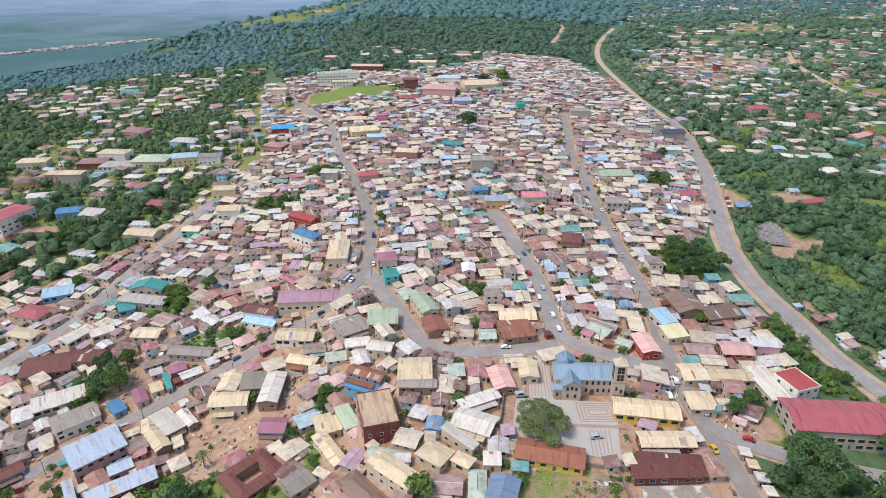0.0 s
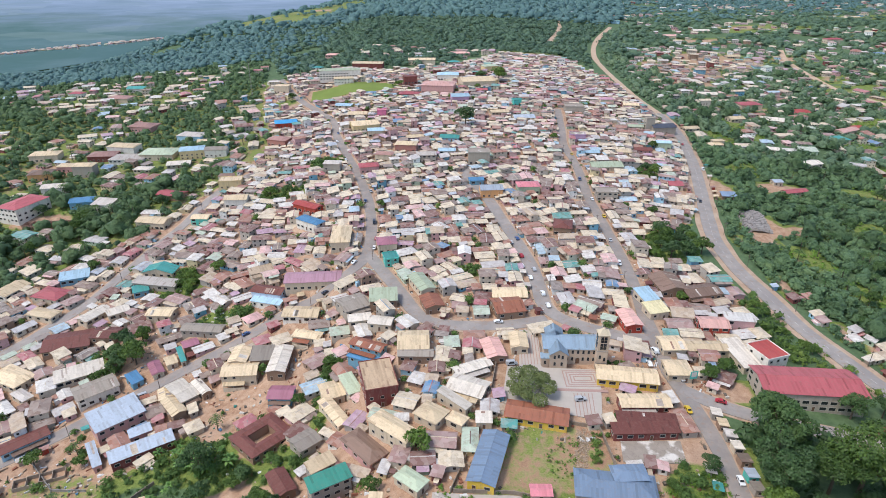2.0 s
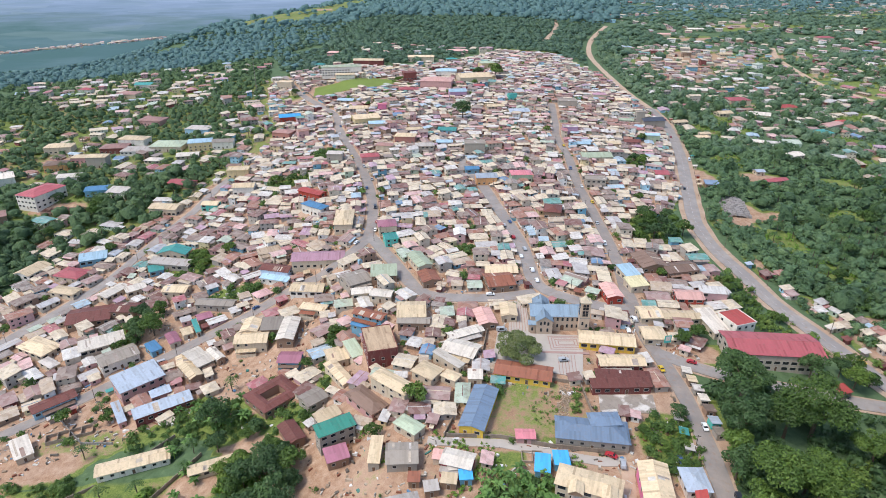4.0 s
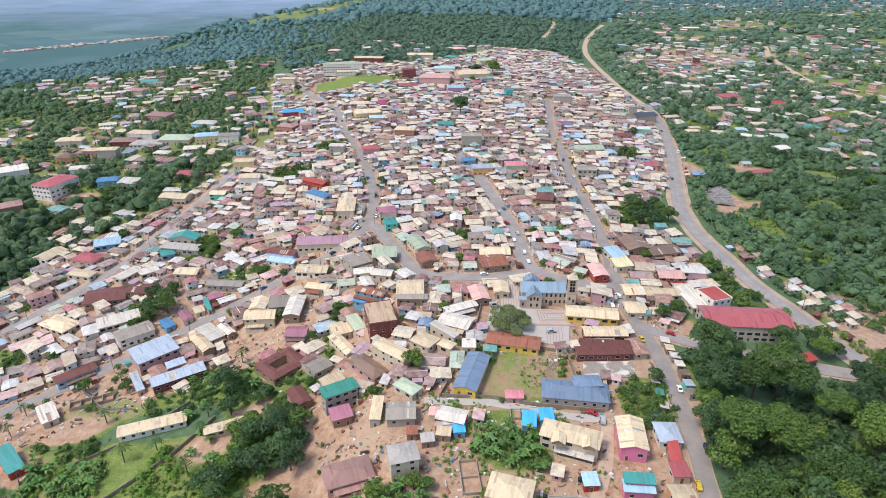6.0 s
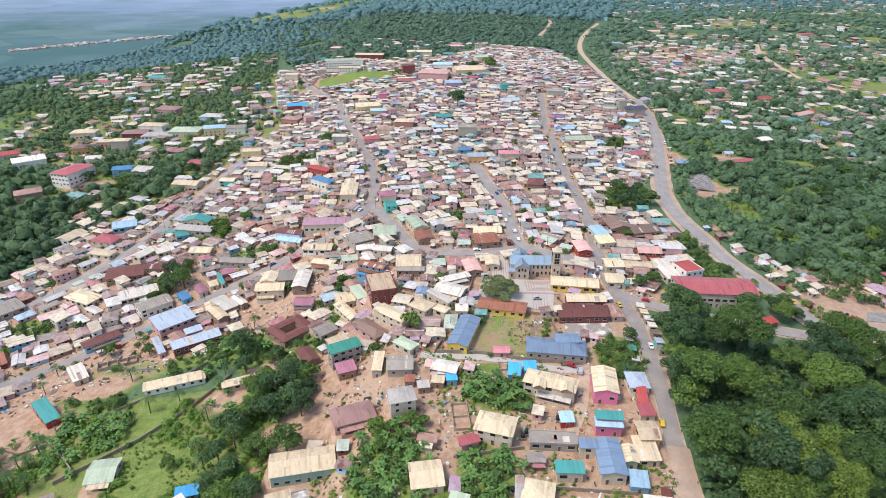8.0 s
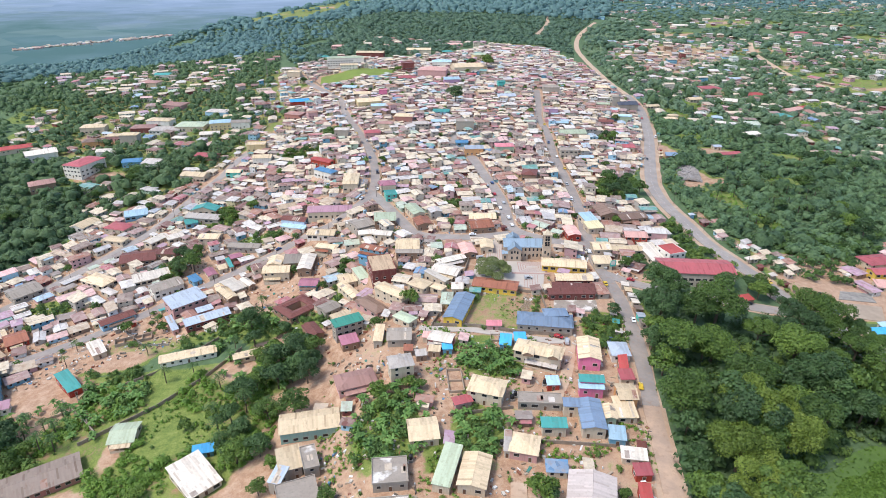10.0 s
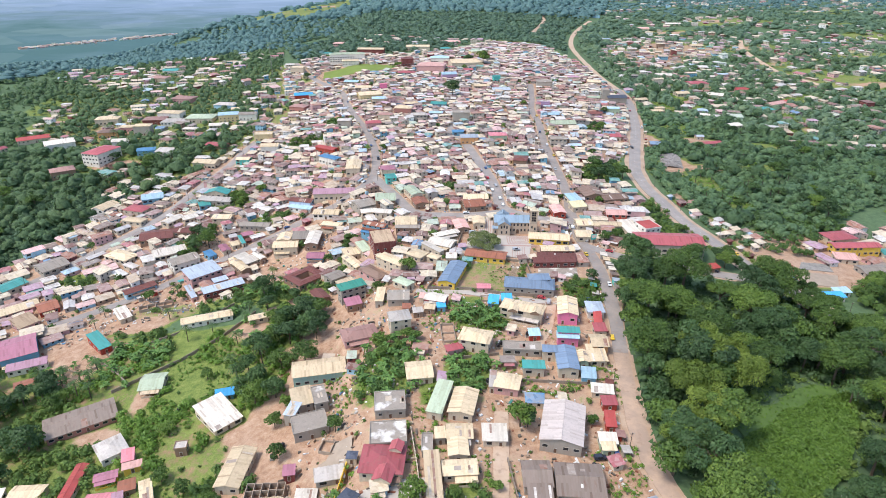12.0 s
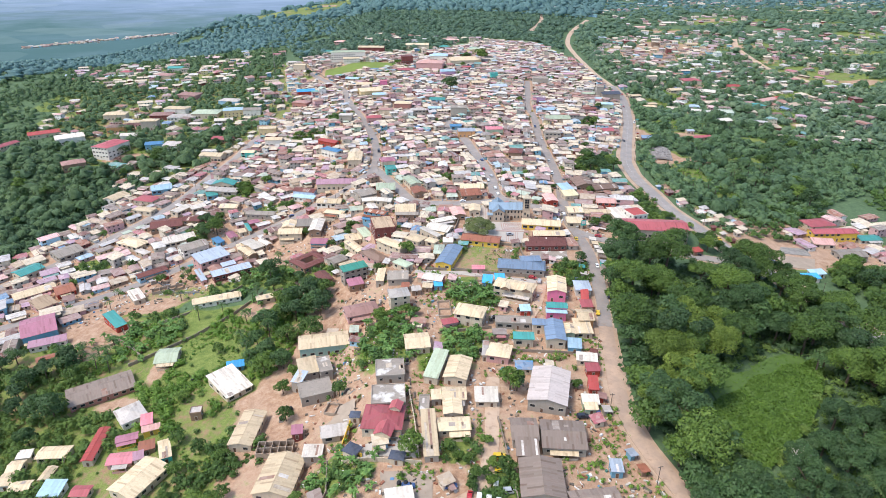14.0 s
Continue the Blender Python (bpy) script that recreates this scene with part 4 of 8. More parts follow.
house(19.6, 32.0, -12, 8.9, 14.2, 4, "gableY", "cream", "cream")
house(37.6, 43.9, -14, 9.3, 8.9, 4, "hip", "cream", "pink")
house(31.7, 45.4, -7, 2.1, 8.8, 3.2, "mono", "zinc", "cream")
house(30.2, 15.6, -1, 8.1, 7.1, 3, "mono", "white", "cream")
house(17.7, 16.4, 1, 8.7, 6.9, 3.5, "gable", "cream", "cream")
house(17.0, 8.8, 2, 6.4, 7.7, 3.5, "gableY", "cream", "cream")
house(17.4, -0.5, 4, 11.1, 6.2, 3.5, "gable", "cream", "cream")
house(10.7, 15.5, 5, 3.4, 4.8, 3.2, "mono", "cream", "grey")
house(55.1, 18.7, -14, 14.3, 20.8, 5.5, "gableY", "hall", "grey")
house(56.1, -6.4, -4, 14.8, 13.5, 4, "gable", "darkgrey", "grey")
house(42.6, -3.7, -1, 8.8, 10.7, 4, "gable", "darkgrey", "grey")
house(42.6, -12.6, -2, 7.1, 7.2, 3.5, "mono", "darkgrey", "brown")
house(45.7, -26.2, -3, 13.5, 15.8, 4, "gableY", "darkgrey", "grey")
house(61.4, -33.7, 7, 15.2, 5.9, 3.5, "gable", "darkgrey", "grey")
house(75.3, 32.8, 1, 5.2, 4.4, 3, "mono", "pinkred", "red")
house(73.3, 22.6, -6, 3.4, 7.3, 3, "mono", "red", "red")
house(70.1, 12.9, -3, 6.0, 4.7, 3, "mono", "white", "palegreen")
house(69.6, 9.3, -1, 4.6, 3.3, 2.8, "mono", "cream", "palegreen")
house(74.4, 39.8, -9, 7.9, 4.4, 3, "mono", "white", "cream")
house(71.6, -20.5, -3, 3.7, 4.8, 3, "mono", "bluegrey", "blue")
house(63.5, 57.9, -3, 8.1, 15.6, 5, "gableY", "slateblue", "cream")
house(57.2, 63.4, -4, 5.6, 3.9, 5, "mono", "slateblue", "cream")
house(49.1, 53.2, -2, 8.4, 4.0, 4.5, "mono", "teal", "cream")
house(67.5, 76.1, -5, 9.0, 3.3, 6, "mono", "teal", "pinkbright")
house(67.0, 74.1, -5, 9.0, 3.7, 4.6, "mono", "lightblue", "pinkbright")
house(70.8, 96.5, -8, 8.7, 15.0, 6, "gableY", "cream", "pinkbright")
house(84.4, 99.0, -2, 7.3, 9.4, 4, "hip", "bluegrey", "white")
house(84.0, 90.9, -8, 3.3, 8.8, 3, "mono", "red", "brown")
house(83.1, 82.4, -0, 5.3, 5.5, 3, "mono", "pinkred", "cream")
house(79.6, 70.1, -1, 6.6, 8.8, 5, "gable", "cream", "orange")
house(71.0, 60.2, -5, 3.9, 7.3, 4, "gableY", "cream", "palegreen")
house(71.1, 49.6, -8, 5.5, 6.1, 3, "mono", "lightblue", "blue")
house(49.7, 96.2, -21, 19.7, 8.4, 6, "hip", "cream", "cream")
house(26.3, 72.5, -17, 13.3, 9.6, 6, "hip", "cream", "cream")
house(16.5, 67.4, 19, 6.6, 3.2, 3, "mono", "pinkred", "pink")
house(52.8, 78.6, 2, 4.7, 4.8, 3, "mono", "lightblue", "red")
house(46.1, 67.9, -4, 16.3, 5.7, 3.6, "flat", "grey", "grey")
house(-27.3, 87.5, 21, 15.9, 10.0, 4, "hip", "dustpink", "pink")
house(-8.2, 85.7, 15, 9.3, 7.9, 8, "hip", "zinc", "cream", most=20)
house(-118.6, 135.1, 22, 26.2, 6.4, 3.5, "gable", "cream", "white")
house(-84.4, 127.8, 24, 16.0, 4.6, 3.5, "gable", "cream", "cream")
house(-172.8, 121.2, 49, 5.8, 16.4, 3.5, "mono", "teal", "red")
house(-173.3, 149.1, 41, 6.2, 11.5, 3.2, "mono", "white", "cream")
house(-265.6, 190.2, 61, 15.4, 11.3, 4.5, "gable", "teal", "cream")
house(-246.3, 164.2, 43, 23.0, 9.6, 3.5, "gable", "cream", "pink")
house(-227.3, 164.9, 41, 10.3, 12.6, 3.5, "gable", "rust", "red")
house(-230.8, 148.1, 55, 10.4, 12.0, 3.5, "mono", "tan", "pink")
house(-251.3, 212.6, 52, 16.5, 15.7, 4, "gable", "grey", "grey")
house(-138.8, 185.0, 44, 19.4, 12.9, 7, "mono", "bluegrey", "pink", most=20)
house(-119.6, 166.5, 34, 23.5, 6.0, 4.5, "mono", "bluegrey", "maroon")
house(-124.7, 176.1, 36, 7.9, 4.1, 4.5, "mono", "bluegrey", "pink")
house(-139.2, 165.4, 37, 2.9, 13.7, 3.5, "mono", "bluegrey", "pink")
house(-158.5, 205.3, 41, 17.3, 11.2, 5, "gable", "grey", "white")
house(-173.0, 218.3, 32, 20.5, 8.7, 3.5, "mono", "white", "cream")
house(-206.6, 218.9, 65, 11.0, 19.5, 4, "hip", "cream", "cream")
house(-142.7, 210.7, 47, 5.0, 8.0, 3, "mono", "blue", "blue")
house(-134.9, 216.6, 36, 4.8, 10.5, 3, "gableY", "purple", "cream")
house(-123.5, 231.6, 33, 6.7, 5.8, 3, "gable", "purple", "brown")
house(-124.7, 222.9, 32, 2.0, 11.1, 3, "mono", "teal", "cream")
house(-129.1, 220.7, 34, 4.8, 7.0, 3, "gable", "cream", "cream")
house(-119.1, 201.9, 48, 7.6, 5.9, 4, "gable", "white", "cream")
house(-112.8, 196.2, 45, 8.1, 9.6, 4, "gable", "white", "cream")
house(-106.6, 199.0, 44, 3.4, 11.1, 4, "gableY", "white", "brown")
house(-114.9, 188.2, 43, 5.6, 12.6, 5, "gableY", "cream", "brown")
house(-194.5, 206.4, 59, 4.7, 10.8, 3.2, "hip", "zinc", "cream")
house(-176.5, 178.1, 44, 18.0, 6.6, 4, "gable", "maroon", "lightblue")
house(-89.7, 204.1, 5, 15.1, 9.7, 6, "gable", "cream", "cream")
house(-92.5, 213.5, -1, 7.9, 11.3, 6, "gableY", "cream", "cream")
house(-72.3, 207.5, 1, 7.7, 19.1, 5, "gableY", "white", "brown")
house(-82.1, 213.2, 5, 9.3, 9.4, 4.5, "mono", "grey", "brown")
house(-69.5, 164.3, 48, 18.9, 16.0, 4, "court", "maroon", "brown")
house(-50.7, 156.8, 44, 9.0, 8.0, 4, "gable", "grey", "grey")
house(-55.6, 138.0, 35, 6.2, 11.5, 4, "gableY", "maroon", "brown")
house(-36.6, 129.7, 30, 13.7, 5.7, 9, "mono", "green", "grey", most=20)
house(-41.6, 140.9, 37, 9.2, 4.9, 6, "mono", "cream", "grey")
house(-34.8, 120.3, 23, 7.5, 6.0, 4, "mono", "purple", "brown")
house(-26.5, 144.8, 44, 7.8, 16.8, 4, "hip", "brown", "pink")
house(-16.1, 147.7, 51, 6.8, 18.1, 6, "hip", "cream", "cream")
house(-8.7, 124.9, 51, 5.7, 9.9, 3.5, "hip", "palegreen", "cream")
house(-41.7, 170.0, 36, 5.0, 17.7, 4, "gableY", "cream", "cream")
house(-36.8, 183.2, 30, 5.5, 11.6, 4, "mono", "palegreen", "cream")
house(-44.9, 183.3, 23, 8.6, 10.3, 4, "gable", "cream", "cream")
house(-24.3, 176.9, 15, 12.6, 18.6, 9, "flat", "tan", "maroon", most=20)
house(-11.2, 199.9, 2, 12.7, 13.4, 4, "gable", "cream", "cream")
house(-19.8, 114.4, -2, 3.7, 11.1, 4, "mono", "cream", "grey")
house(-10.4, 110.9, 3, 10.1, 9.1, 4, "gable", "grey", "grey")
house(16.9, 133.2, -17, 8.7, 23.6, 4, "gableY", "slateblue", "yellow")
house(36.0, 155.1, -14, 22.2, 9.0, 3.5, "gable", "rust", "yellow")
house(32.5, 120.3, -1, 6.1, 4.0, 3, "gable", "pink", "pink")
house(16.4, 152.7, -2, 5.5, 5.1, 3, "mono", "white", "cream")
house(5.8, 161.9, 51, 3.6, 13.5, 3.5, "mono", "white", "cream")
house(-2.7, 154.8, 54, 8.1, 9.7, 4, "hip", "cream", "cream")
house(6.7, 152.2, 56, 4.9, 6.7, 3.5, "hip", "cream", "cream")
house(-67.5, 266.4, 5, 28.9, 11.3, 5, "gable", "lilac", "cream")
house(-27.3, 236.1, 5, 12.7, 9.9, 4, "mono", "palegreen", "brown")
house(-37.3, 222.2, 13, 10.2, 5.9, 4, "gable", "white", "cream")
house(-9.1, 248.2, 24, 7.5, 16.9, 5, "gableY", "palegreen", "cream")
house(-42.0, 234.8, 32, 12.7, 13.1, 4, "gable", "grey", "grey")
house(-62.5, 222.3, -12, 13.0, 5.6, 4, "hip", "cream", "cream")
house(-224.1, 285.6, 75, 11.7, 17.1, 4, "hip", "pinkred", "cream")
house(-166.0, 301.3, 86, 9.3, 18.0, 4, "gable", "teal", "cream")
house(-188.2, 263.6, 65, 15.3, 7.5, 4, "gable", "white", "cream")
house(-175.2, 264.5, 40, 10.7, 5.6, 3.5, "mono", "white", "cream")
house(-170.7, 283.2, 28, 7.8, 6.6, 3.5, "mono", "teal", "blue")
house(-219.1, 302.5, 23, 15.3, 9.0, 4, "mono", "lightblue", "blue")
house(-252.9, 293.0, 72, 16.5, 11.3, 4, "gable", "cream", "white")
house(-218.8, 267.8, 76, 7.6, 16.4, 4, "hip", "cream", "cream")
house(-102.6, -1.4, 67, 17.6, 11.8, 4, "gable", "cream", "cream")
house(-137.3, -1.3, 0, 7.5, 6.6, 3, "mono", "lightblue", "white")
house(-124.5, -3.9, 1, 6.2, 4.5, 3, "gable", "pinkred", "cream")
house(-18.6, -10.1, -31, 5.2, 4.5, 3.5, "hip", "slate", "cream")
house(-32.6, 196.7, -25, 13.4, 4.5, 3, "mono", "blue", "blue")
house(-67.1, 187.4, -1, 9.9, 8.1, 4, "gable", "purple", "blue")
house(-119.8, 241, -5, 20.6, 6.6, 4, "gable", "grey", "grey")
house(-191.2, 242.4, 18, 21.3, 15.8, 4, "gable", "maroon", "brown")
house(-172.8, 246, -1, 12.6, 9.8, 4, "gable", "maroon", "brown")
house(-163.3, 287.9, -10, 26.1, 6.6, 4, "mono", "zinc", "grey")
house(-90.8, 262.1, -14, 16.8, 7.6, 6, "gable", "maroon", "bluewhite")
house(-90.3, 256.3, -16, 16.5, 5.6, 3.5, "mono", "lightblue", "white")
house(-26.7, 216.1, -10, 10.3, 6.3, 4, "gable", "white", "cream")
house(-31, 201, -24, 15.2, 5.7, 5, "gable", "rust", "blue")
house(-3.8, 231.6, 17, 8.8, 11.5, 4, "gableY", "rust", "brown")
house(-122.4, 197.3, 27, 5.1, 7.8, 4, "gableY", "cream", "cream")
house(-68.8, 240.5, -3, 17.2, 9.2, 4, "gable", "cream", "white")
house(-148.9, 259.2, -3, 13.2, 8.3, 4, "gable", "cream", "cream")
house(-9.9, 190.7, -1, 14.2, 4.5, 4, "gable", "grey", "brown")
house(55.9, 120.7, -8, 24.6, 10.6, 4.5, "hip", "slateblue", "grey")
house(61.1, 124.5, 3, 10.4, 6.1, 6, "hip", "slateblue", "grey")
house(74.5, 176.5, -9, 23.1, 9.1, 4, "gable", "cream", "yellow")
house(76.8, 161.0, 0, 18.2, 7.0, 4, "gable", "cream", "maroon")
house(74.8, 151.2, -5, 20.5, 4.5, 3.8, "mono", "maroon", "maroon")
house(73, 146.8, 2, 22.9, 4.5, 3.5, "mono", "maroon", "maroon")
house(143.4, 171.5, -5, 37.5, 16.8, 8, "gable", "pinkred", "concrete")
house(137.7, 192.0, 18, 10.5, 12.0, 7.5, "flat", "red", "white")
house(127.0, 193.0, 12, 7.5, 17, 3.5, "mono", "white", "cream")
house(124.0, 215.0, -4, 12.5, 9.0, 5, "gable", "pinkcream", "red")
house(114.3, 197.5, 0, 16.6, 6.8, 4, "gable", "cream", "cream")
house(86.2, 216.3, 6, 7.4, 13.3, 4.5, "gableY", "pinkcream", "red")
house(99.5, 198.3, 2, 9.5, 10, 4, "gable", "cream", "cream")
house(96.3, 181.2, -1, 9.6, 9.5, 4, "hip", "cream", "cream")
house(22.7, 194, 11, 7.7, 13.1, 4, "gableY", "pinkcream", "brown")
house(34.1, 199.6, 0, 6.8, 10.8, 4, "gableY", "cream", "cream")
house(13.4, 182.3, 26, 15.6, 5.1, 3.5, "gable", "white", "cream")
house(11.4, 170.4, -25, 14.3, 10.2, 3.5, "gable", "white", "cream")
house(36.6, 106.4, -9, 4.7, 6.9, 3, "mono", "sky", "blue")
house(43.2, 108.7, 0, 4.8, 5.4, 3, "mono", "sky", "blue")
house(8.5, 107.9, -17, 10, 6.8, 4, "gable", "white", "pinkred")
house(32, 228.2, 11, 13.4, 13.9, 4, "gable", "rust", "brown")
house(34, 239.4, 0, 16.3, 9.1, 4, "gable", "cream", "brown")
house(116, 252.2, 7, 13.6, 16.8, 4, "gableY", "brown", "brown")
house(130.1, 245.7, 13, 17.8, 10.6, 4, "gable", "brown", "brown")
house(100.5, 237.8, 15, 7.6, 10.1, 4, "mono", "lightblue", "cream")
house(101.4, 226, 13, 9.3, 8.1, 4, "mono", "yellowroof", "cream")
house(162.5, 149.6, 16, 5.7, 4.5, 3, "mono", "red", "brown")
house(77.2, 62.8, 0, 6.9, 9.8, 3, "mono", "cream", "cream")
house(6.2, 11.2, 0, 3.5, 8.4, 3, "flat", "white", "grey")
house(266.0, 205.0, 10, 18, 12, 5, "hip", "pinkred", "cream")
house(267.0, 189.5, 2, 29, 7.5, 6, "gable", "pinkred", "yellow", most=14)
house(-80.5, 327.9, -35, 18, 7.3, 6, "hip", "blue", "white")
house(-57.3, 301.7, 4, 10.6, 23.1, 6, "hip", "cream", "cream")
house(-30.3, 292.4, 11, 10.5, 10.3, 6, "hip", "purple", "cream")
house(-69.5, 526.0, 18, 24, 18, 6, "gable", "cream", "paleyellow")
house(-56.8, 506.7, 7, 14.5, 10.4, 6, "hip", "lightblue", "cream")
house(-152.0, 571.0, 16, 20.8, 15, 5, "gable", "sky", "red")
house(-144.7, 514.4, -18, 17.8, 12.8, 6, "hip", "dustpink", "dustpink")
house(-121.4, 727, 10, 48, 12, 11, "hip", "palegreen", "white", "school_building", "three-storey white school with rows of windows, pale green roof", 45)
house(-114, 706, 8, 22, 9, 6, "gable", "cream", "white", "school_building", "low white school wing with cream metal roof", 14)
house(-36, 690, 12, 15, 12, 11, "flat", "maroon", "maroon", most=14)
house(-3.2, 662.8, -7, 34.9, 25.1, 9, "hip", "pinkcream", "pink")
house(59.7, 765.5, 19, 18.2, 13.1, 8, "hip", "palegreen", "paleyellow")
house(39.5, 691.7, 11, 37.2, 26.8, 7, "gable", "cream", "cream")
house(18.9, 623.8, 8, 18.2, 13.1, 6, "gable", "lightblue", "lilac")
house(7.4, 720.9, 0, 24.9, 17.9, 7, "hip", "lightblue", "white")
house(29.3, 438.1, 0, 16.4, 11.8, 10, "flat", "grey", "grey")
house(60.3, 379, 4, 15, 10.6, 6, "hip", "pink", "palegreen")
house(34.4, 373.1, 4, 14.8, 10.5, 6, "gable", "bluegrey", "orange")
house(25.1, 394.4, 7, 10, 7.2, 4, "gable", "blue", "blue")
house(73.7, 317.1, -12, 10.4, 13.4, 5, "hip", "maroon", "brown")
house(-26.9, 276, 15, 7.3, 8.3, 5, "flat", "teal", "teal")
house(-80.9, 417.8, -2, 12.1, 8.7, 8, "hip", "zinc", "grey")
house(-54.3, 420.5, 14, 13.9, 10, 5, "hip", "pinkred", "pink")
house(-87, 352.6, -31, 19.2, 7.4, 5, "gable", "red", "red")
house(133, 593.6, -3, 18.6, 13.4, 7, "flat", "grey", "grey")
house(171, 400.7, -6, 9.7, 7, 3.5, "mono", "pinkred", "cream")
house(205, 388.5, -6, 9.5, 6.8, 3.5, "mono", "slateblue", "brown")
house(358.6, 696.1, 5, 25, 18, 5, "hip", "pinkred", "cream")
house(394.5, 577.2, 12, 22.1, 15.9, 4, "hip", "teal", "cream")
house(410.5, 684.6, 14, 24.8, 17.9, 4, "gable", "red", "cream")
house(298.6, 518.6, -25, 14.1, 10.2, 4, "gable", "white", "cream")
house(317.5, 485, 21, 16.1, 11.6, 4, "gable", "white", "cream")
house(311, 622.2, 11, 16.2, 11.7, 4, "gable", "cream", "cream")
house(245.2, 515.5, 17, 13, 9.4, 4, "gable", "cream", "cream")
house(429.2, 617.2, 30, 29.4, 11.6, 4, "gable", "pinkcream", "cream")
house(265.1, 410.5, 13, 18.3, 7, 3.5, "gable", "pinkred", "cream")
house(261.1, 430.3, 2, 6.8, 6.8, 3.5, "gable", "bluegrey", "cream")
house(-303.0, 393.0, -17.5, 18.0, 28.0, 10.5, "hip", "pinkred", "white", most=40)
house(-218.3, 499.6, 16, 20.3, 14.6, 8, "hip", "lightblue", "paleyellow", most=16)
house(-273.8, 497.9, 3, 29.4, 17.5, 4, "hip", "zinc", "white")
house(-249.7, 505.6, 1, 29, 20.9, 5, "hip", "palegreen", "cream")
house(-300.1, 504.9, 6, 22.4, 16.1, 5, "hip", "dustpink", "maroon")
house(-330.3, 462.7, 14, 18.9, 13.6, 6, "hip", "brown", "orange")
house(-318.4, 480.1, 4, 15, 10.8, 5, "hip", "cream", "pink")
house(-266.3, 404.6, 14, 16.1, 11.6, 5, "gable", "blue", "blue")
house(-246.1, 396.9, -7, 14.4, 10.4, 5, "mono", "zinc", "white")
house(-200.8, 408.5, -15, 19.2, 10.7, 4, "gable", "pinkred", "brown")
house(-298.4, 585.4, -10, 25.2, 18.1, 5, "hip", "dustpink", "pink")
house(-235.7, 547, -8, 23.5, 15.5, 6, "hip", "zinc", "lightblue")
house(-377.3, 703.7, -5, 25, 18, 5, "hip", "dustpink", "cream")
house(-444.3, 731.9, -4, 16.2, 11.7, 5, "hip", "pinkred", "white")
house(-381.2, 756.4, 4, 21.5, 15.5, 5, "gable", "teal", "white")
house(-196.3, 364.6, -9, 20.5, 11.1, 5, "gable", "cream", "cream")
house(-162.5, 362.4, -2, 11.4, 8.2, 5, "gable", "cream", "teal")
house(-186.5, 705.8, -3, 17.4, 12.5, 8, "flat", "cream", "cream")
house(-365.9, 433.6, 37, 25.5, 18.4, 6, "gable", "white", "white")
house(-324.6, 363.2, 36, 18.7, 13.5, 6, "hip", "dustpink", "brown")
house(-403.5, 453.4, 35, 28.7, 15.3, 4, "gable", "red", "cream")
house(-421.2, 417.9, 76, 22.4, 9.8, 4, "gable", "pinkred", "cream")
house(-94.8, 791.7, -4, 38.9, 14.0, 6.6, "gable", "cream", "maroon")
house(-99.0, 764.3, 0, 12.4, 8.0, 3.3, "gable", "white", "white")
house(-63.6, 751.1, -10, 12.2, 7.9, 3.3, "hip", "cream", "cream")
house(-26.3, 818.0, 0, 35.0, 14.0, 6.6, "gable", "cream", "cream")
house(22.1, 888.4, 8, 34.7, 14.0, 3.3, "hip", "pinkcream", "pink")
house(15.4, 819.7, 5, 14.7, 9.5, 3.3, "hip", "teal", "cream")
house(-157.0, 911.8, -5, 25.9, 14.0, 3.3, "hip", "pinkcream", "pink")
house(-165.1, 820.7, -12, 13.3, 8.6, 3.3, "hip", "teal", "white")
house(107.0, 850.5, 20, 13.7, 8.9, 3.3, "hip", "pinkcream", "cream")
house(-34.6, 644.2, 0, 21.1, 13.7, 3.3, "hip", "pinkred", "pink")
house(43.9, 659.5, 8, 12.0, 7.8, 3.3, "gable", "pinkred", "cream")
house(-57.4, 566.8, 4, 8.4, 6.3, 6.6, "flat", "pink", "pinkbright")
house(-100.3, 615.3, -10, 17.0, 11.0, 3.3, "gable", "lightblue", "cream")
house(-81.5, 571.8, 5, 18.0, 11.7, 3.3, "gable", "cream", "concrete")
house(-28.4, 467.2, -6, 16.9, 11.0, 6.6, "hip", "cream", "dustpink")
house(-11.4, 441.7, 4, 14.4, 9.4, 6.6, "hip", "zinc", "concrete")
house(4.8, 460.9, 0, 13.2, 8.6, 3.3, "gable", "lightblue", "white")
house(-44.1, 442.6, -8, 13.6, 8.8, 6.6, "hip", "dustpink", "cream")
house(76.6, 606.7, 15, 8.4, 6.3, 6.6, "gable", "teal", "teal")
house(77.8, 556.0, 8, 19.6, 12.7, 3.3, "gable", "bluegrey", "cream")
house(56.3, 574.6, 10, 17.0, 11.0, 3.3, "gable", "cream", "cream")
house(7.5, 495.3, -8, 15.9, 10.3, 3.3, "gable", "teal", "lightblue")
house(-22.9, 496.2, 12, 14.0, 9.1, 3.3, "gable", "cream", "lilac")
house(-352.1, 506.0, 10, 23.2, 14.0, 6.6, "hip", "cream", "cream")
house(-289.1, 521.8, -6, 25.7, 14.0, 6.6, "hip", "cream", "white")
house(-216.7, 533.3, 12, 17.1, 11.1, 3.3, "gable", "cream", "palegreen")
house(-197.1, 499.7, 8, 18.1, 11.8, 6.6, "gable", "grey", "white")
house(-249.4, 469.9, -5, 13.6, 8.9, 3.3, "hip", "white", "cream")
house(-259.5, 442.5, 0, 10.4, 6.8, 3.3, "gable", "white", "cream")
house(-222.2, 478.0, 12, 18.4, 11.9, 3.3, "gable", "white", "grey")
house(-169.5, 439.7, 5, 11.1, 7.2, 3.3, "hip", "brown", "white")
house(-296.6, 466.9, 4, 16.3, 10.6, 9.7, "hip", "cream", "grey")
house(-301.8, 430.7, 12, 16.9, 11.0, 6.6, "gable", "white", "white")
house(-159.4, 419.7, 8, 16.4, 10.7, 6.6, "flat", "cream", "paleyellow")
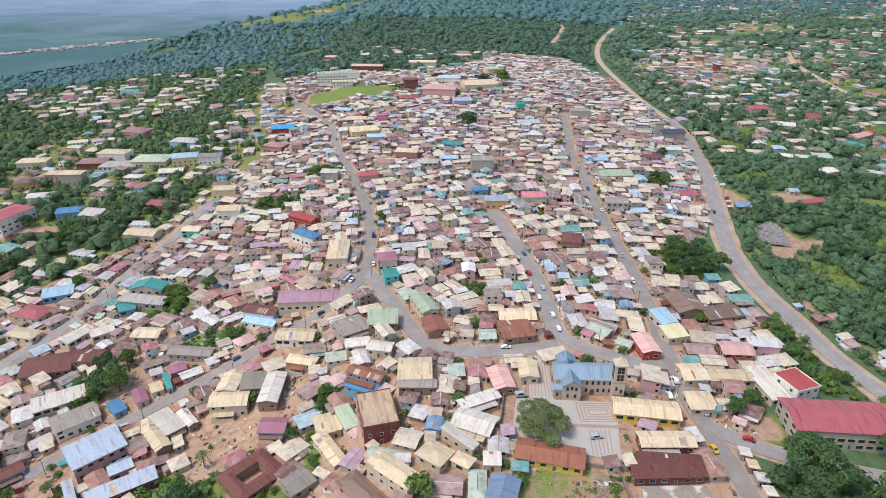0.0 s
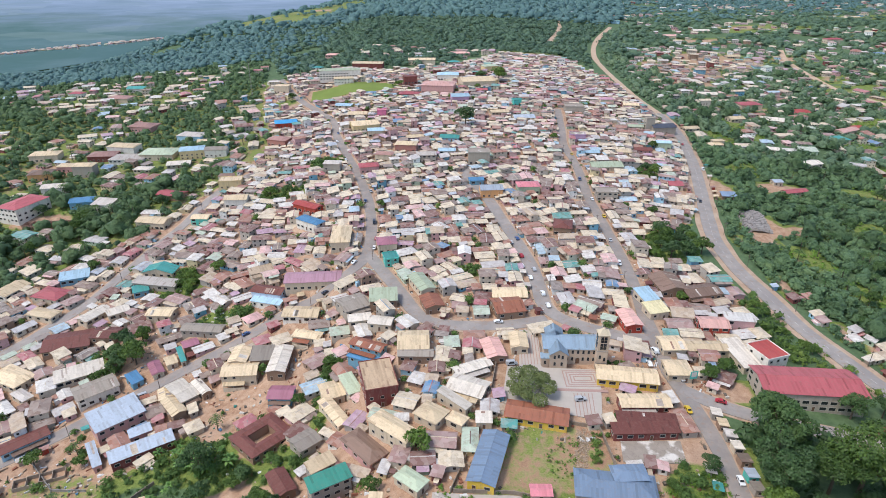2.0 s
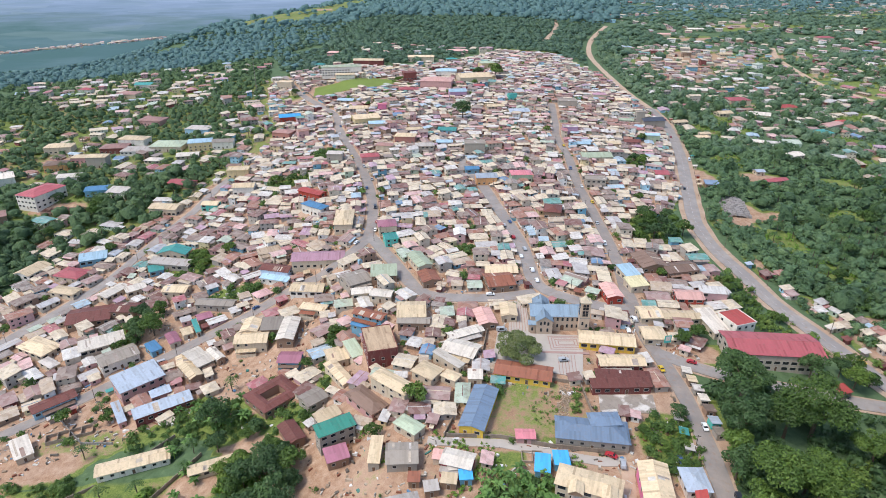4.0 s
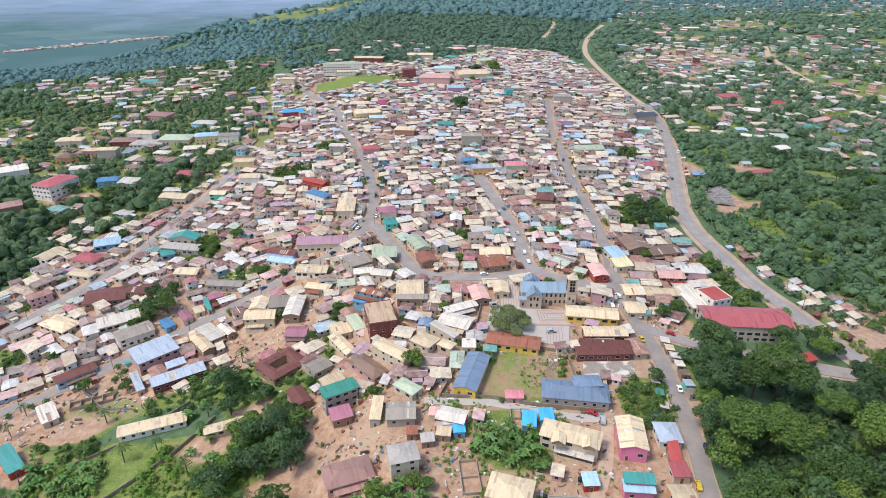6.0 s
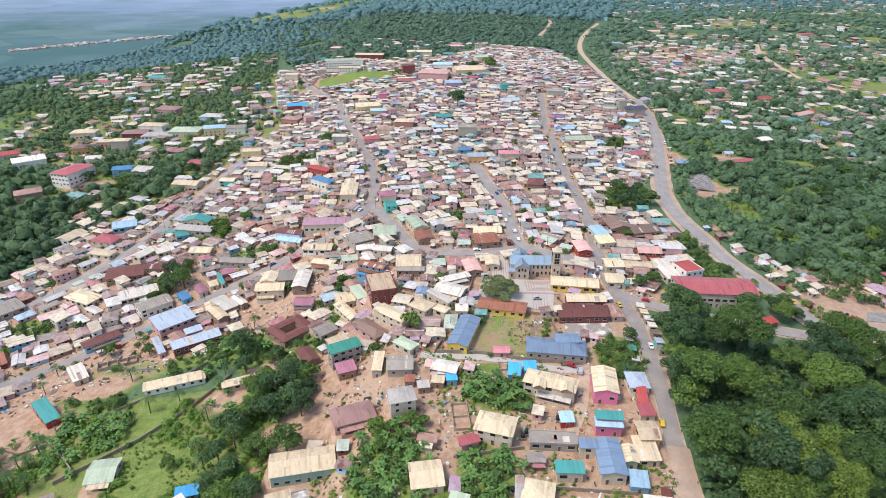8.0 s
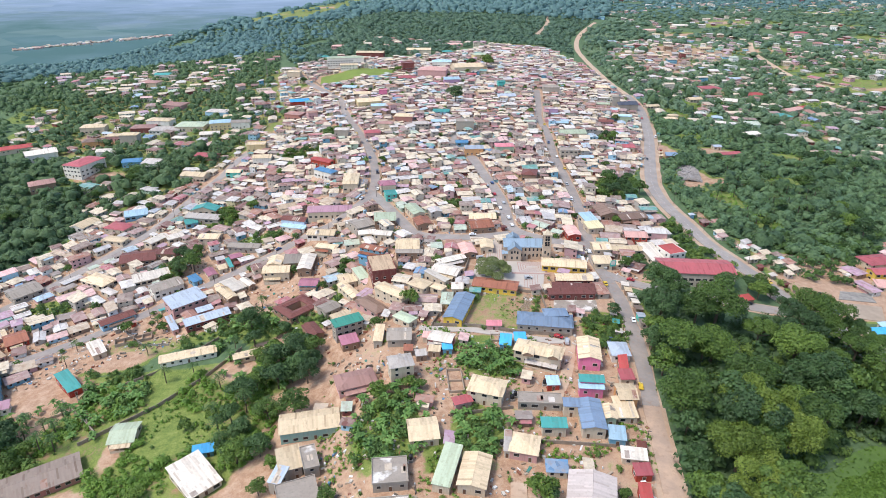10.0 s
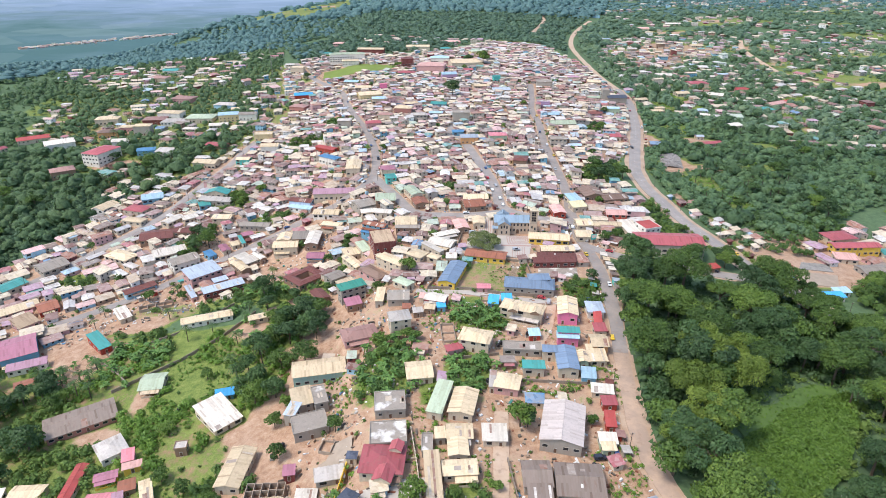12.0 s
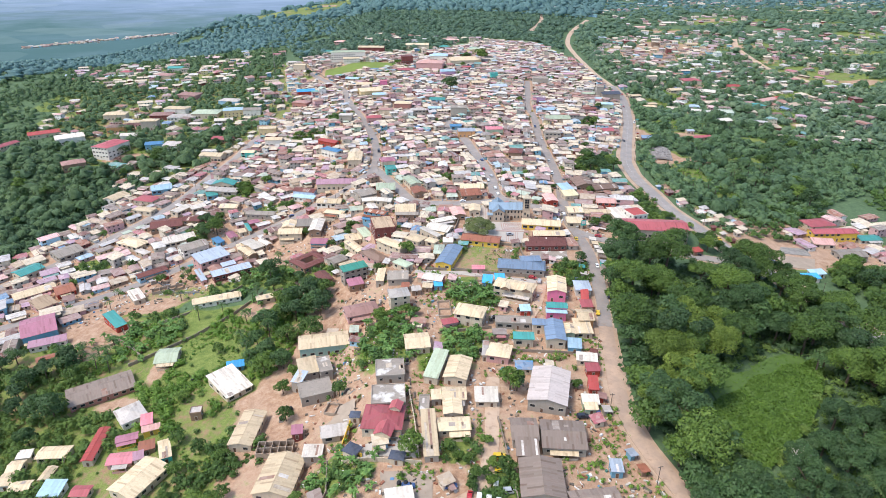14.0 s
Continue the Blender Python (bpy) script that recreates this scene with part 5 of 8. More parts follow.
house(-144.0, 383.0, 4, 15.2, 9.9, 6.6, "gable", "cream", "white")
house(208.7, 550.0, 6, 21.6, 14.0, 6.6, "gable", "slate", "grey")
house(196.5, 550.4, 4, 8.3, 6.2, 12.8, "flat", "grey", "grey")
house(184.2, 552.7, -8, 13.5, 8.7, 3.3, "gable", "palegreen", "cream")
house(192.7, 496.8, -6, 12.3, 8.0, 6.6, "gable", "lightblue", "palegreen")
house(127.3, 433.7, 4, 24.1, 14.0, 3.3, "gable", "palegreen", "cream")
house(123.1, 463.2, 0, 11.5, 7.5, 3.3, "gable", "lightblue", "cream")
house(118.3, 499.0, -3, 12.7, 8.3, 6.6, "flat", "white", "lilac")
house(112.6, 370.4, -3, 13.9, 9.0, 6.6, "flat", "grey", "concrete")
house(250.1, 519.8, 6, 9.9, 6.4, 6.6, "hip", "cream", "cream")
house(242.2, 566.9, 12, 14.9, 9.7, 3.3, "gable", "cream", "cream")
house(170.1, 481.3, -5, 13.8, 8.9, 3.3, "gable", "maroon", "pink")
house(203.0, 637.1, -8, 15.3, 9.9, 3.3, "gable", "cream", "cream")
house(176.4, 637.1, 0, 14.1, 9.1, 6.6, "hip", "lilac", "cream")
house(150.9, 470.4, -8, 12.6, 8.2, 3.3, "hip", "cream", "cream")
house(333.8, 808.8, 6, 17.6, 11.4, 3.3, "hip", "white", "white")
house(324.3, 735.0, -8, 22.8, 14.0, 3.3, "gable", "white", "cream")
house(357.7, 635.7, -25, 22.4, 14.0, 3.3, "gable", "white", "cream")
house(404.3, 760.1, 10, 13.9, 9.0, 3.3, "hip", "white", "white")
house(687.5, 1106.5, 5, 29.2, 14.0, 6.6, "hip", "pinkred", "cream")
house(592.4, 924.0, -5, 21.5, 14.0, 3.3, "hip", "dustpink", "cream")
house(455.3, 638.4, 10, 13.2, 8.6, 3.3, "hip", "red", "cream")
house(421.1, 1182.6, 0, 31.1, 14.0, 3.3, "gable", "pinkcream", "cream")
house(474.6, 1014.9, 5, 21.7, 14.0, 3.3, "gable", "cream", "cream")
house(505.8, 1242.0, 0, 32.6, 14.0, 3.3, "gable", "white", "cream")
house(204.7, 154.9, -20, 9.6, 5.7, 3.0, "mono", "red", "brown", most=3)
house(218.5, 127.5, 4, 10, 4.5, 2.6, "mono", "sky", "white", most=3)
house(226.0, 133.5, 6, 8, 4.5, 2.6, "mono", "lightblue", "white", most=3)
house(102.6, 157, 80, 3.6, 3.4, 2.6, "mono", "white", "grey", "market_stall", "roadside shop stall with a white sheet roof", 1)
house(102.8, 151.5, 84, 3.6, 3.2, 2.6, "mono", "cream", "brown", "market_stall", "roadside shop stall with a cream sheet roof", 1)
house(103.2, 146, 86, 3.6, 3.6, 2.6, "mono", "zinc", "grey", "market_stall", "roadside shop stall with a grey zinc sheet roof", 1)
house(103.3, 140.5, 90, 3.6, 3.2, 2.6, "mono", "white", "cream", "market_stall", "roadside shop stall with a white sheet roof", 1)
house(103.2, 134.5, 92, 3.6, 3.6, 2.6, "mono", "darkgrey", "brown", "market_stall", "roadside shop stall with a dark grey sheet roof", 1)
house(102.6, 128, 93, 3.6, 3.4, 2.6, "mono", "bluegrey", "teal", "market_stall", "roadside shop stall with a blue-grey sheet roof", 1)
house(102.0, 122.5, 94, 3.6, 3.2, 2.6, "mono", "grey", "grey", "market_stall", "roadside shop stall with a grey sheet roof", 1)
house(262.4, 162.0, 4, 17, 10, 3.5, "gable", "grey", "grey", most=3)
house(254.1, 176.6, -10, 12.2, 7.3, 3.0, "mono", "pinkcream", "cream", most=3)
house(291.5, 190.0, 4, 14, 8, 3.0, "gable", "teal", "white", most=3)
house(2.9, 110.3, -8, 5.3, 3.7, 2.9, "mono", "pinkcream", "cream", most=2)
house(8.0, 106.0, 6, 5.6, 3.9, 2.9, "mono", "white", "grey", most=2)
house(10.9, 101.8, 4, 3.9, 3.6, 2.9, "mono", "sky", "blue", most=2)
house(5.5, 100.2, -8, 4.7, 3.6, 2.9, "mono", "cream", "brown", most=2)
house(-0.3, 97.2, 10, 4.3, 3.6, 2.9, "mono", "zinc", "brown", most=2)
house(-5.9, 100.9, 0, 3.5, 3.6, 2.9, "mono", "rust", "brown", most=2)
house(-93.3, 34.0, 10, 4.4, 4.0, 4.2, "flat", "zinc", "brown", "hut", "small square block hut with a tin top", 2)
house(-176.5, 54.5, 12, 5.6, 4.4, 2.8, "mono", "white", "cream", most=2)
house(-86.0, 66.0, 16, 7.4, 4.0, 2.6, "mono", "sky", "blue", "shed", "open shed under a bright blue tarpaulin roof", 1)
house(-27.5, 3.6, 14, 9.4, 5.0, 2.8, "mono", "zinc", "grey", most=2)
house(-49.1, 42.0, -14, 4.4, 7.0, 5.6, "mono", "bluegrey", "grey", most=2)



# gabled dormers and a pillared porch on two of the larger houses
def dormer(x, y, turn, w, d, z, roof, wall, owner):
    base = owner.matrix_basis.inverted() @ pose(x, y, 0, 0, 0, turn)
    part("dormer_wall", Geo().join(wall_geo("gable", d, w, z, 0.5, -z + 1.2), base @ pose(0, 0, owner.location.z, 0, 0, 90)).out(), mat("wall:" + wall), owner)
    part("dormer_roof", Geo().join(roof_geo("gable", d, w, z, 0.35, 0.5), base @ pose(0, 0, owner.location.z, 0, 0, 90)).out(), mat("roof:" + roof), owner)


for ob in [o for o in bpy.data.objects if o.name.startswith("house") and o.type == "EMPTY"]:
    px, py = ob.location.x, ob.location.y
    if math.hypot(px - 49, py - 96) < 2:
        dormer(px - 5, py - 3.2, -13, 4.2, 4.5, 6.9, "cream", "brown", ob)
        dormer(px + 5, py - 5.6, -13, 4.2, 4.5, 6.9, "cream", "brown", ob)
    if math.hypot(px + 8, py - 3) < 2:
        dormer(px + 1.0, py - 7.0, -12, 6.0, 6.0, 4.6, "pinkred", "cream", ob)
        dormer(px + 4.5, py + 4, -12, 4, 4, 6.2, "pinkred", "cream", ob)


# ---- the church ----
def arch(w, h, t=0.12):
    """A round-headed window: stone surround and dark glass."""
    g = Geo()
    n = 8
    def ring(r, dz, y):
        top = [(r * math.cos(math.pi * k / n), y, h - w / 2 + r * math.sin(math.pi * k / n)) for k in range(n + 1)]
        return [(r, y, dz), *top[0:], (-r, y, dz)]
    a, b = ring(w / 2, 0, -t), ring(w / 2 + 0.16, -0.16, -t)
    m = len(a)
    g.add(a + b, [(i, i + 1, m + i + 1, m + i) for i in range(m - 1)], 0)
    c = ring(w / 2 + 0.16, -0.16, 0.02)
    g.add(b + c, [(i, i + 1, m + i + 1, m + i) for i in range(m - 1)], 0)
    p = ring(w / 2, 0, -0.03)
    g.add(p, [tuple(range(m))], 1)
    return g


def church():
    e = empty("church", pose(55.2, 193.5, gz(56, 190), 0, 0, -2) @ Matrix.Diagonal((0.95, 0.95, 0.95, 1)), "brown stone church with blue metal roof and square bell tower", "church")
    L, D, H = 25.0, 11.0, 8.0
    win = mesh_of("arched_window", arch(0.8, 1.8), [M_CONCRETE, M_GLASS])
    door = mesh_of("arched_door", arch(1.6, 3.0), [M_CONCRETE, M_DOOR])
    part("nave_wall", wall_geo("gable", L, D, H, 0.5).out(), M_STONE, e)
    part("nave_roof", roof_geo("gable", L, D, H, 0.5, 0.5).out(), mat("roof:churchblue"), e, "blue-grey ribbed metal nave roof")
    # crossing gable towards the court
    t = Geo().join(wall_geo("gable", 6.5, 7.5, H - 0.5, 0.62), pose(-6.5, -6.2, 0, 0, 0, 90))
    part("transept_wall", t.out(), M_STONE, e)
    t = Geo().join(roof_geo("gable", 15, 7.5, H - 0.4, 0.45, 0.66), pose(-6.5, -2.2, 0, 0, 0, 90))
    part("transept_roof", t.out(), mat("roof:churchblue"), e, "blue-grey gabled transept roof")
    t = Geo().join(roof_geo("gable", 9, 7.5, H - 0.4, 0.45, 0.66), pose(-6.5, 6.5, 0, 0, 0, 90))
    part("rear_transept_roof", t.out(), mat("roof:churchblue"), e)
    part("rear_transept_wall", Geo().join(wall_geo("gable", 6.5, 7.4, H - 0.5, 0.6), pose(-6.5, 7.2, 0, 0, 0, 90)).out(), M_STONE, e)
    # low porch at the west end
    part("porch_wall", Geo().box(-13.6, -8.3, -3, -10.4, -5.4, 4.6).out(), M_STONE, e)
    part("porch_roof", Geo().join(roof_geo("mono", 3.4, 3.2, 4.6, 0.3), pose(-12, -6.9, 0)).out(), mat("roof:churchblue"), e)
    # tower
    part("tower", Geo().box(9.6, -9.2, -3, 14.2, -4.6, 17.0).out(), M_STONE, e)
    g = Geo().box(9.3, -9.5, 17.0, 14.5, -4.3, 17.4)
    g.box(10.0, -8.8, 17.4, 13.8, -5.0, 20.0, 0, 1.85)
    part("spire", g.out(), M_SPIRE, e, "pale boarded pyramid spire on the tower")
    for z in (3.0, 9.0):
        part("string_course", Geo().box(9.45, -9.35, z, 14.35, -4.45, z + 0.25).out(), M_CONCRETE, e)
    lou = Geo()
    for i in range(2):
        for j in range(2):
            lou.box(-1.3 + i * 1.4, -0.12, j * 1.5, -0.1 + i * 1.4, 0.02, 1.3 + j * 1.5, 0)
    lm = mesh_of("belfry_opening", lou, [M_GLASS])
    for z in (10.2, 13.6):
        placed("belfry_opening", lm, e, pose(11.9, -9.22, z))
        placed("belfry_opening", lm, e, pose(9.58, -6.9, z, 0, 0, -90))
        placed("belfry_opening", lm, e, pose(14.22, -6.9, z, 0, 0, 90))
    for i in range(6):
        x = -2.2 + i * 2.3
        if i != 2:
            placed("arched_window", win, e, pose(x, -5.52, 1.6))
        placed("arched_window", win, e, pose(x, -5.52, 5.2))
    placed("arched_door", door, e, pose(2.4, -5.52, 0.1))
    for x in (-8.2, -6.5, -4.8):
        placed("arched_window", win, e, pose(x, -9.47, 5.0 if x != -6.5 else 5.4))
    for x in (-8.0, -5.0):
        placed("arched_window", win, e, pose(x, -9.47, 1.6))
    placed("arched_window", win, e, pose(-12, -8.32, 1.4))
    placed("arched_window", win, e, pose(11.0, -9.22, 5.4))
    placed("arched_window", win, e, pose(12.9, -9.22, 4.2))
    for i in range(4):
        placed("arched_window", win, e, pose(-12.52, -3.6 + 2.4 * i, 2.2, 0, 0, -90))
    return e


church()


# paved court before it, with a red border and a pattern of bands
def sheet(name, pts, lift, material, label, category="paving", n=10, parent=None, kind="structure"):
    """A thin slab over a four-cornered piece of ground."""
    a, b, c, d = (np.array(p, float) for p in pts)
    g = Geo()
    v = []
    for i in range(n + 1):
        for j in range(n + 1):
            s, t = i / n, j / n
            p = a * (1 - s) * (1 - t) + b * s * (1 - t) + c * s * t + d * (1 - s) * t
            v.append((p[0], p[1], gz(*p) + lift))
    g.add(v, [(i * (n + 1) + j, (i + 1) * (n + 1) + j, (i + 1) * (n + 1) + j + 1, i * (n + 1) + j + 1) for i in range(n) for j in range(n)])
    rim = [i * (n + 1) for i in range(n + 1)] + [n * (n + 1) + j for j in range(1, n + 1)] + [i * (n + 1) + n for i in range(n - 1, -1, -1)] + [j for j in range(n - 1, -1, -1)]
    o = len(g.v)
    g.v += [(g.v[i][0], g.v[i][1], g.v[i][2] - 0.9) for i in rim]
    m = len(rim)
    g.f += [(rim[k], rim[k - 1], o + (k - 1) % m, o + k) for k in range(m)]
    g.m += [0] * m
    if parent:
        return part(name, (g.v, g.f, g.m), material, parent, label)
    return part(name, (g.v, g.f, g.m), material, None, label, category, kind=kind)


court = sheet("court", [(24, 164), (60, 154), (66, 183.5), (28, 186)], 0.5, M_PAVING, "pale paved church court with patterned bands")
sheet("court_walk", [(33, 186), (42.5, 185), (44, 212), (36, 212)], 0.52, M_PAVING, "pale paved walk beside the church")
for i in range(4):
    k = i * 1.3
    x0, x1, y0, y1 = 50 + k, 65.2 - k, 173.0 + k * 0.9, 183.0 - k * 0.9
    for q in (((x0, y0), (x1, y0), (x1, y0 + 0.45), (x0, y0 + 0.45)), ((x0, y1 - 0.45), (x1, y1 - 0.45), (x1, y1), (x0, y1)), ((x0, y0 + 0.45), (x0 + 0.45, y0 + 0.45), (x0 + 0.45, y1 - 0.45), (x0, y1 - 0.45)), ((x1 - 0.45, y0 + 0.45), (x1, y0 + 0.45), (x1, y1 - 0.45), (x1 - 0.45, y1 - 0.45))):
        sheet("band", q, 0.56, M_PAVING_RED, "", n=3, parent=court)
sheet("band", [(46, 170.5), (66, 169.5), (66, 171.0), (46, 172.0)], 0.57, M_PAVING_RED, "red paving border", n=5, parent=court)
for i in range(7):
    sheet("band", [(34.2 + i * 1.3, 187), (34.5 + i * 1.3, 187), (36.4 + i * 1.15, 208), (36.1 + i * 1.15, 208)], 0.58, M_PAVING_RED, "", n=6, parent=court)
for i in range(6):
    sheet("band", [(51 + i * 1.4, 156 + i * 0.4), (51.3 + i * 1.4, 156 + i * 0.4), (52.5 + i * 1.4, 169), (52.2 + i * 1.4, 169)], 0.58, M_PAVING_RED, "", n=4, parent=court)

# worn slab yard and sandy plots
sheet("slab_yard", [(62.5, 134.5), (83.7, 133.5), (85, 144), (64, 144)], 0.35, M_LIMED, "stained bare concrete slab of a demolished building")
sheet("house_yard", [(-20, -12), (4, -14), (6, -2), (-16, -4)], 0.3, M_PAVING, "pale paved yard of a villa")
sheet("gravel_yard", [(-6, -32), (10, -33), (10, -20), (-8, -20)], 0.3, M_FADED, "sandy yard behind a villa wall")
sheet("pitch", [(-143, 652), (-52, 668), (-58, 702), (-148, 690)], 0.4, simple("pitch_grass", (0.2, 0.26, 0.055), 0.95, 0.06, 0.6, 0.6), "mown green school playing field", "field")
sheet("forecourt_east", [(212, 143), (230, 141), (238, 156), (214, 158)], 0.3, M_FADED, "pale dusty lorry forecourt beside the highway")
sheet("yard_east", [(218, 161), (238, 160), (240, 170), (224, 170)], 0.34, M_CONCRETE, "stained concrete yard among roadside houses")


# ---- compound walls ----
def block_wall(pts, height, material, label, thick=0.25):
    line = np.array(pts, float)
    fine = []
    for p, q in zip(line, line[1:]):
        n = max(1, int(np.linalg.norm(q - p) / 3.0))
        fine += [p + (q - p) * k / n for k in range(n)]
    fine.append(line[-1])
    e = empty("compound_wall", pose(fine[0][0], fine[0][1], gz(*fine[0])), label, "wall", kind="structure")
    g = Geo()
    base = Vector((fine[0][0], fine[0][1], gz(*fine[0])))
    pg = Geo()
    for p, q in zip(fine, fine[1:]):
        d = (q - p) / (np.linalg.norm(q - p) + 1e-9)
        n = np.array([-d[1], d[0]]) * thick / 2
        zp, zq = gz(*p) + height, gz(*q) + height
        c = [(*(p - n), zp), (*(q - n), zq), (*(q + n), zq), (*(p + n), zp)]
        v = [Vector((x, y, z - height - 1.5)) - base for x, y, z in c] + [Vector((x, y, z)) - base for x, y, z in c]
        g.add(v, [(3, 2, 1, 0), (4, 5, 6, 7), (0, 1, 5, 4), (1, 2, 6, 5), (2, 3, 7, 6), (3, 0, 4, 7)])
        b = Vector((p[0], p[1], gz(*p))) - base
        pg.box(b.x - thick, b.y - thick, b.z - 1.5, b.x + thick, b.y + thick, b.z + height + 0.15)
    part("wall_run", g.out(), material, e)
    part("pillars", pg.out(), material, e)


block_wall([(5, 121.8), (24, 121), (42, 116.5), (66, 113)], 1.8, M_BLOCK, "bare block wall along a concrete lane")
block_wall([(4, 122), (10, 138), (18, 158), (24, 190)], 1.8, M_BLOCK, "dusty block wall round the school yard")
block_wall([(20, 160), (58, 150), (60, 124)], 1.6, M_BLOCK, "low block wall between two yards")
block_wall([(-146, 80), (-120, 100), (-104, 117), (-92, 137)], 1.8, M_BLOCK, "weathered block wall round a villa garden")
block_wall([(-146, 118), (-128, 128), (-108, 150)], 1.6, M_BLOCK, "weathered block wall behind a villa")
block_wall([(-164, 112), (-148, 92), (-140, 84)], 2.0, M_BLOCK, "bare concrete wall beside a dirt yard")
block_wall([(-22, -13), (-4, -16), (6, -17)], 2.0, mat("wall:cream"), "cream painted garden wall of a villa")
block_wall([(0, 20), (3, 2), (5, -14)], 2.0, mat("wall:cream"), "cream painted side wall of a villa")
block_wall([(34, 5), (36, -14), (38, -40)], 1.8, M_BLOCK, "grey block wall along a workshop yard")
block_wall([(-28, -10), (-26, -24), (-30, -40)], 1.8, M_BLOCK, "bare block wall along a dirt lane")
block_wall([(-150, 664), (-142, 646), (-110, 642), (-46, 660)], 2.0, M_FADED, "pale plastered wall along the school playing field")
block_wall([(12, 62), (36, 66)], 1.5, M_BLOCK, "low block wall before a house")
block_wall([(36, 49), (70, 46)], 1.5, M_BLOCK, "grey block wall behind small shops")
block_wall([(-170, 170), (-150, 152), (-135, 150)], 1.2, M_CONCRETE, "unfinished grey block wall beside the street")

block_wall([(-170, 110), (-154, 97), (-141, 85)], 2.2, M_FADED, "pale plastered boundary wall beside a dirt yard")
block_wall([(-22, 7), (-24, -8), (-15, -12)], 2.0, mat("wall:yellow"), "yellow painted garden wall of a villa")
block_wall([(-186, 104), (-172, 98), (-160, 104)], 1.4, M_FADED, "broken pale wall along a dirt yard")
sheet("broken_slab", [(-33, 4), (-20, 6), (-22, 22), (-34, 20)], 0.35, M_FADED, "cracked pale floor slab of a pulled-down house")


def ruin(x, y, turn, w, d, h, nx, ny, material=M_FADED, label="roofless unfinished house of bare concrete blocks"):
    """An unfinished block building: rooms open to the sky."""
    GRID.put((x, y, w / 2, d / 2, radians(turn)))
    e = empty("unfinished_house", pose(x, y, gz(x, y), 0, 0, turn), label, "building")
    t = 0.22
    for i in range(nx + 1):
        a = -w / 2 + i * w / nx
        part("block_wall", Geo().box(a - t / 2, -d / 2, -2.5, a + t / 2, d / 2, h).out(), material, e)
    for j in range(ny + 1):
        b = -d / 2 + j * d / ny
        for i in range(nx):
            a = -w / 2 + i * w / nx
            part("block_wall", Geo().box(a + t / 2 + 0.002, b - t / 2, -2.5, a + w / nx - t / 2 - 0.002, b + t / 2, h - 0.25 * ((i + j) % 2)).out(), material, e)


ruin(-51, 4.5, 4, 13.5, 6.5, 2.7, 5, 2)
ruin(-158, 158, 24, 18, 5, 1.8, 4, 1)
ruin(-29, 19, -10, 9, 6, 1.2, 2, 1)
ruin(14, 82, 5, 6, 14, 1.2, 1, 2)
ruin(34, 112, -4, 7, 5, 1.0, 2, 1)
ruin(-276, 373, 6, 30, 8, 3.6, 7, 1, M_BRICK, "unfinished roofless row of rooms in reddish brick")


# ---- crowded quarter: houses of many shapes, copied ----
def variant(i):
    rng = random.Random(100 + i)
    kind = ("gable", "gable", "hip", "mono", "gable", "mono", "hip", "gable")[i % 8]
    w, d = rng.uniform(7.5, 13), rng.uniform(5, 8)
    h = 5.6 if i % 5 == 4 else rng.uniform(2.5, 3.1)
    e = empty("house", pose(0, 0, -500), f"{'two' if h > 5 else 'single'}-storey town house with weathered {SHAPES[kind]} roof", "house", "houses in the crowded quarter")
    pitch = rng.uniform(0.24, 0.36)
    W = wall_geo(kind if kind in ("gable", "mono") else "box", w, d, h, pitch)
    part("wall", W.out(), M_WALL_MIX, e)
    part("roof", roof_geo(kind, w, d, h, 0.5, pitch).out(), M_ROOF_MIX, e)
    if i % 3 == 0:
        a, b = w * 0.45, 3.2
        s = rng.choice((-1, 1))
        part("annex_roof", Geo().join(roof_geo("mono", a, b, h - 0.9, 0.3), pose(s * (w - a) / 2, -d / 2 - b / 2 - 0.1, 0)).out(), M_ROOF_MIX, e)
        part("annex_wall", Geo().join(wall_geo("mono", a - 0.3, b - 0.2, h - 0.95), pose(s * (w - a) / 2, -d / 2 - b / 2 - 0.1, 0)).out(), M_WALL_MIX, e)
    openings(e, kind, w, d, h, rng, 2 if h < 5 else 5)
    return e, w, d


VARIANTS = [variant(i) for i in range(20)]
FAR = Geo()


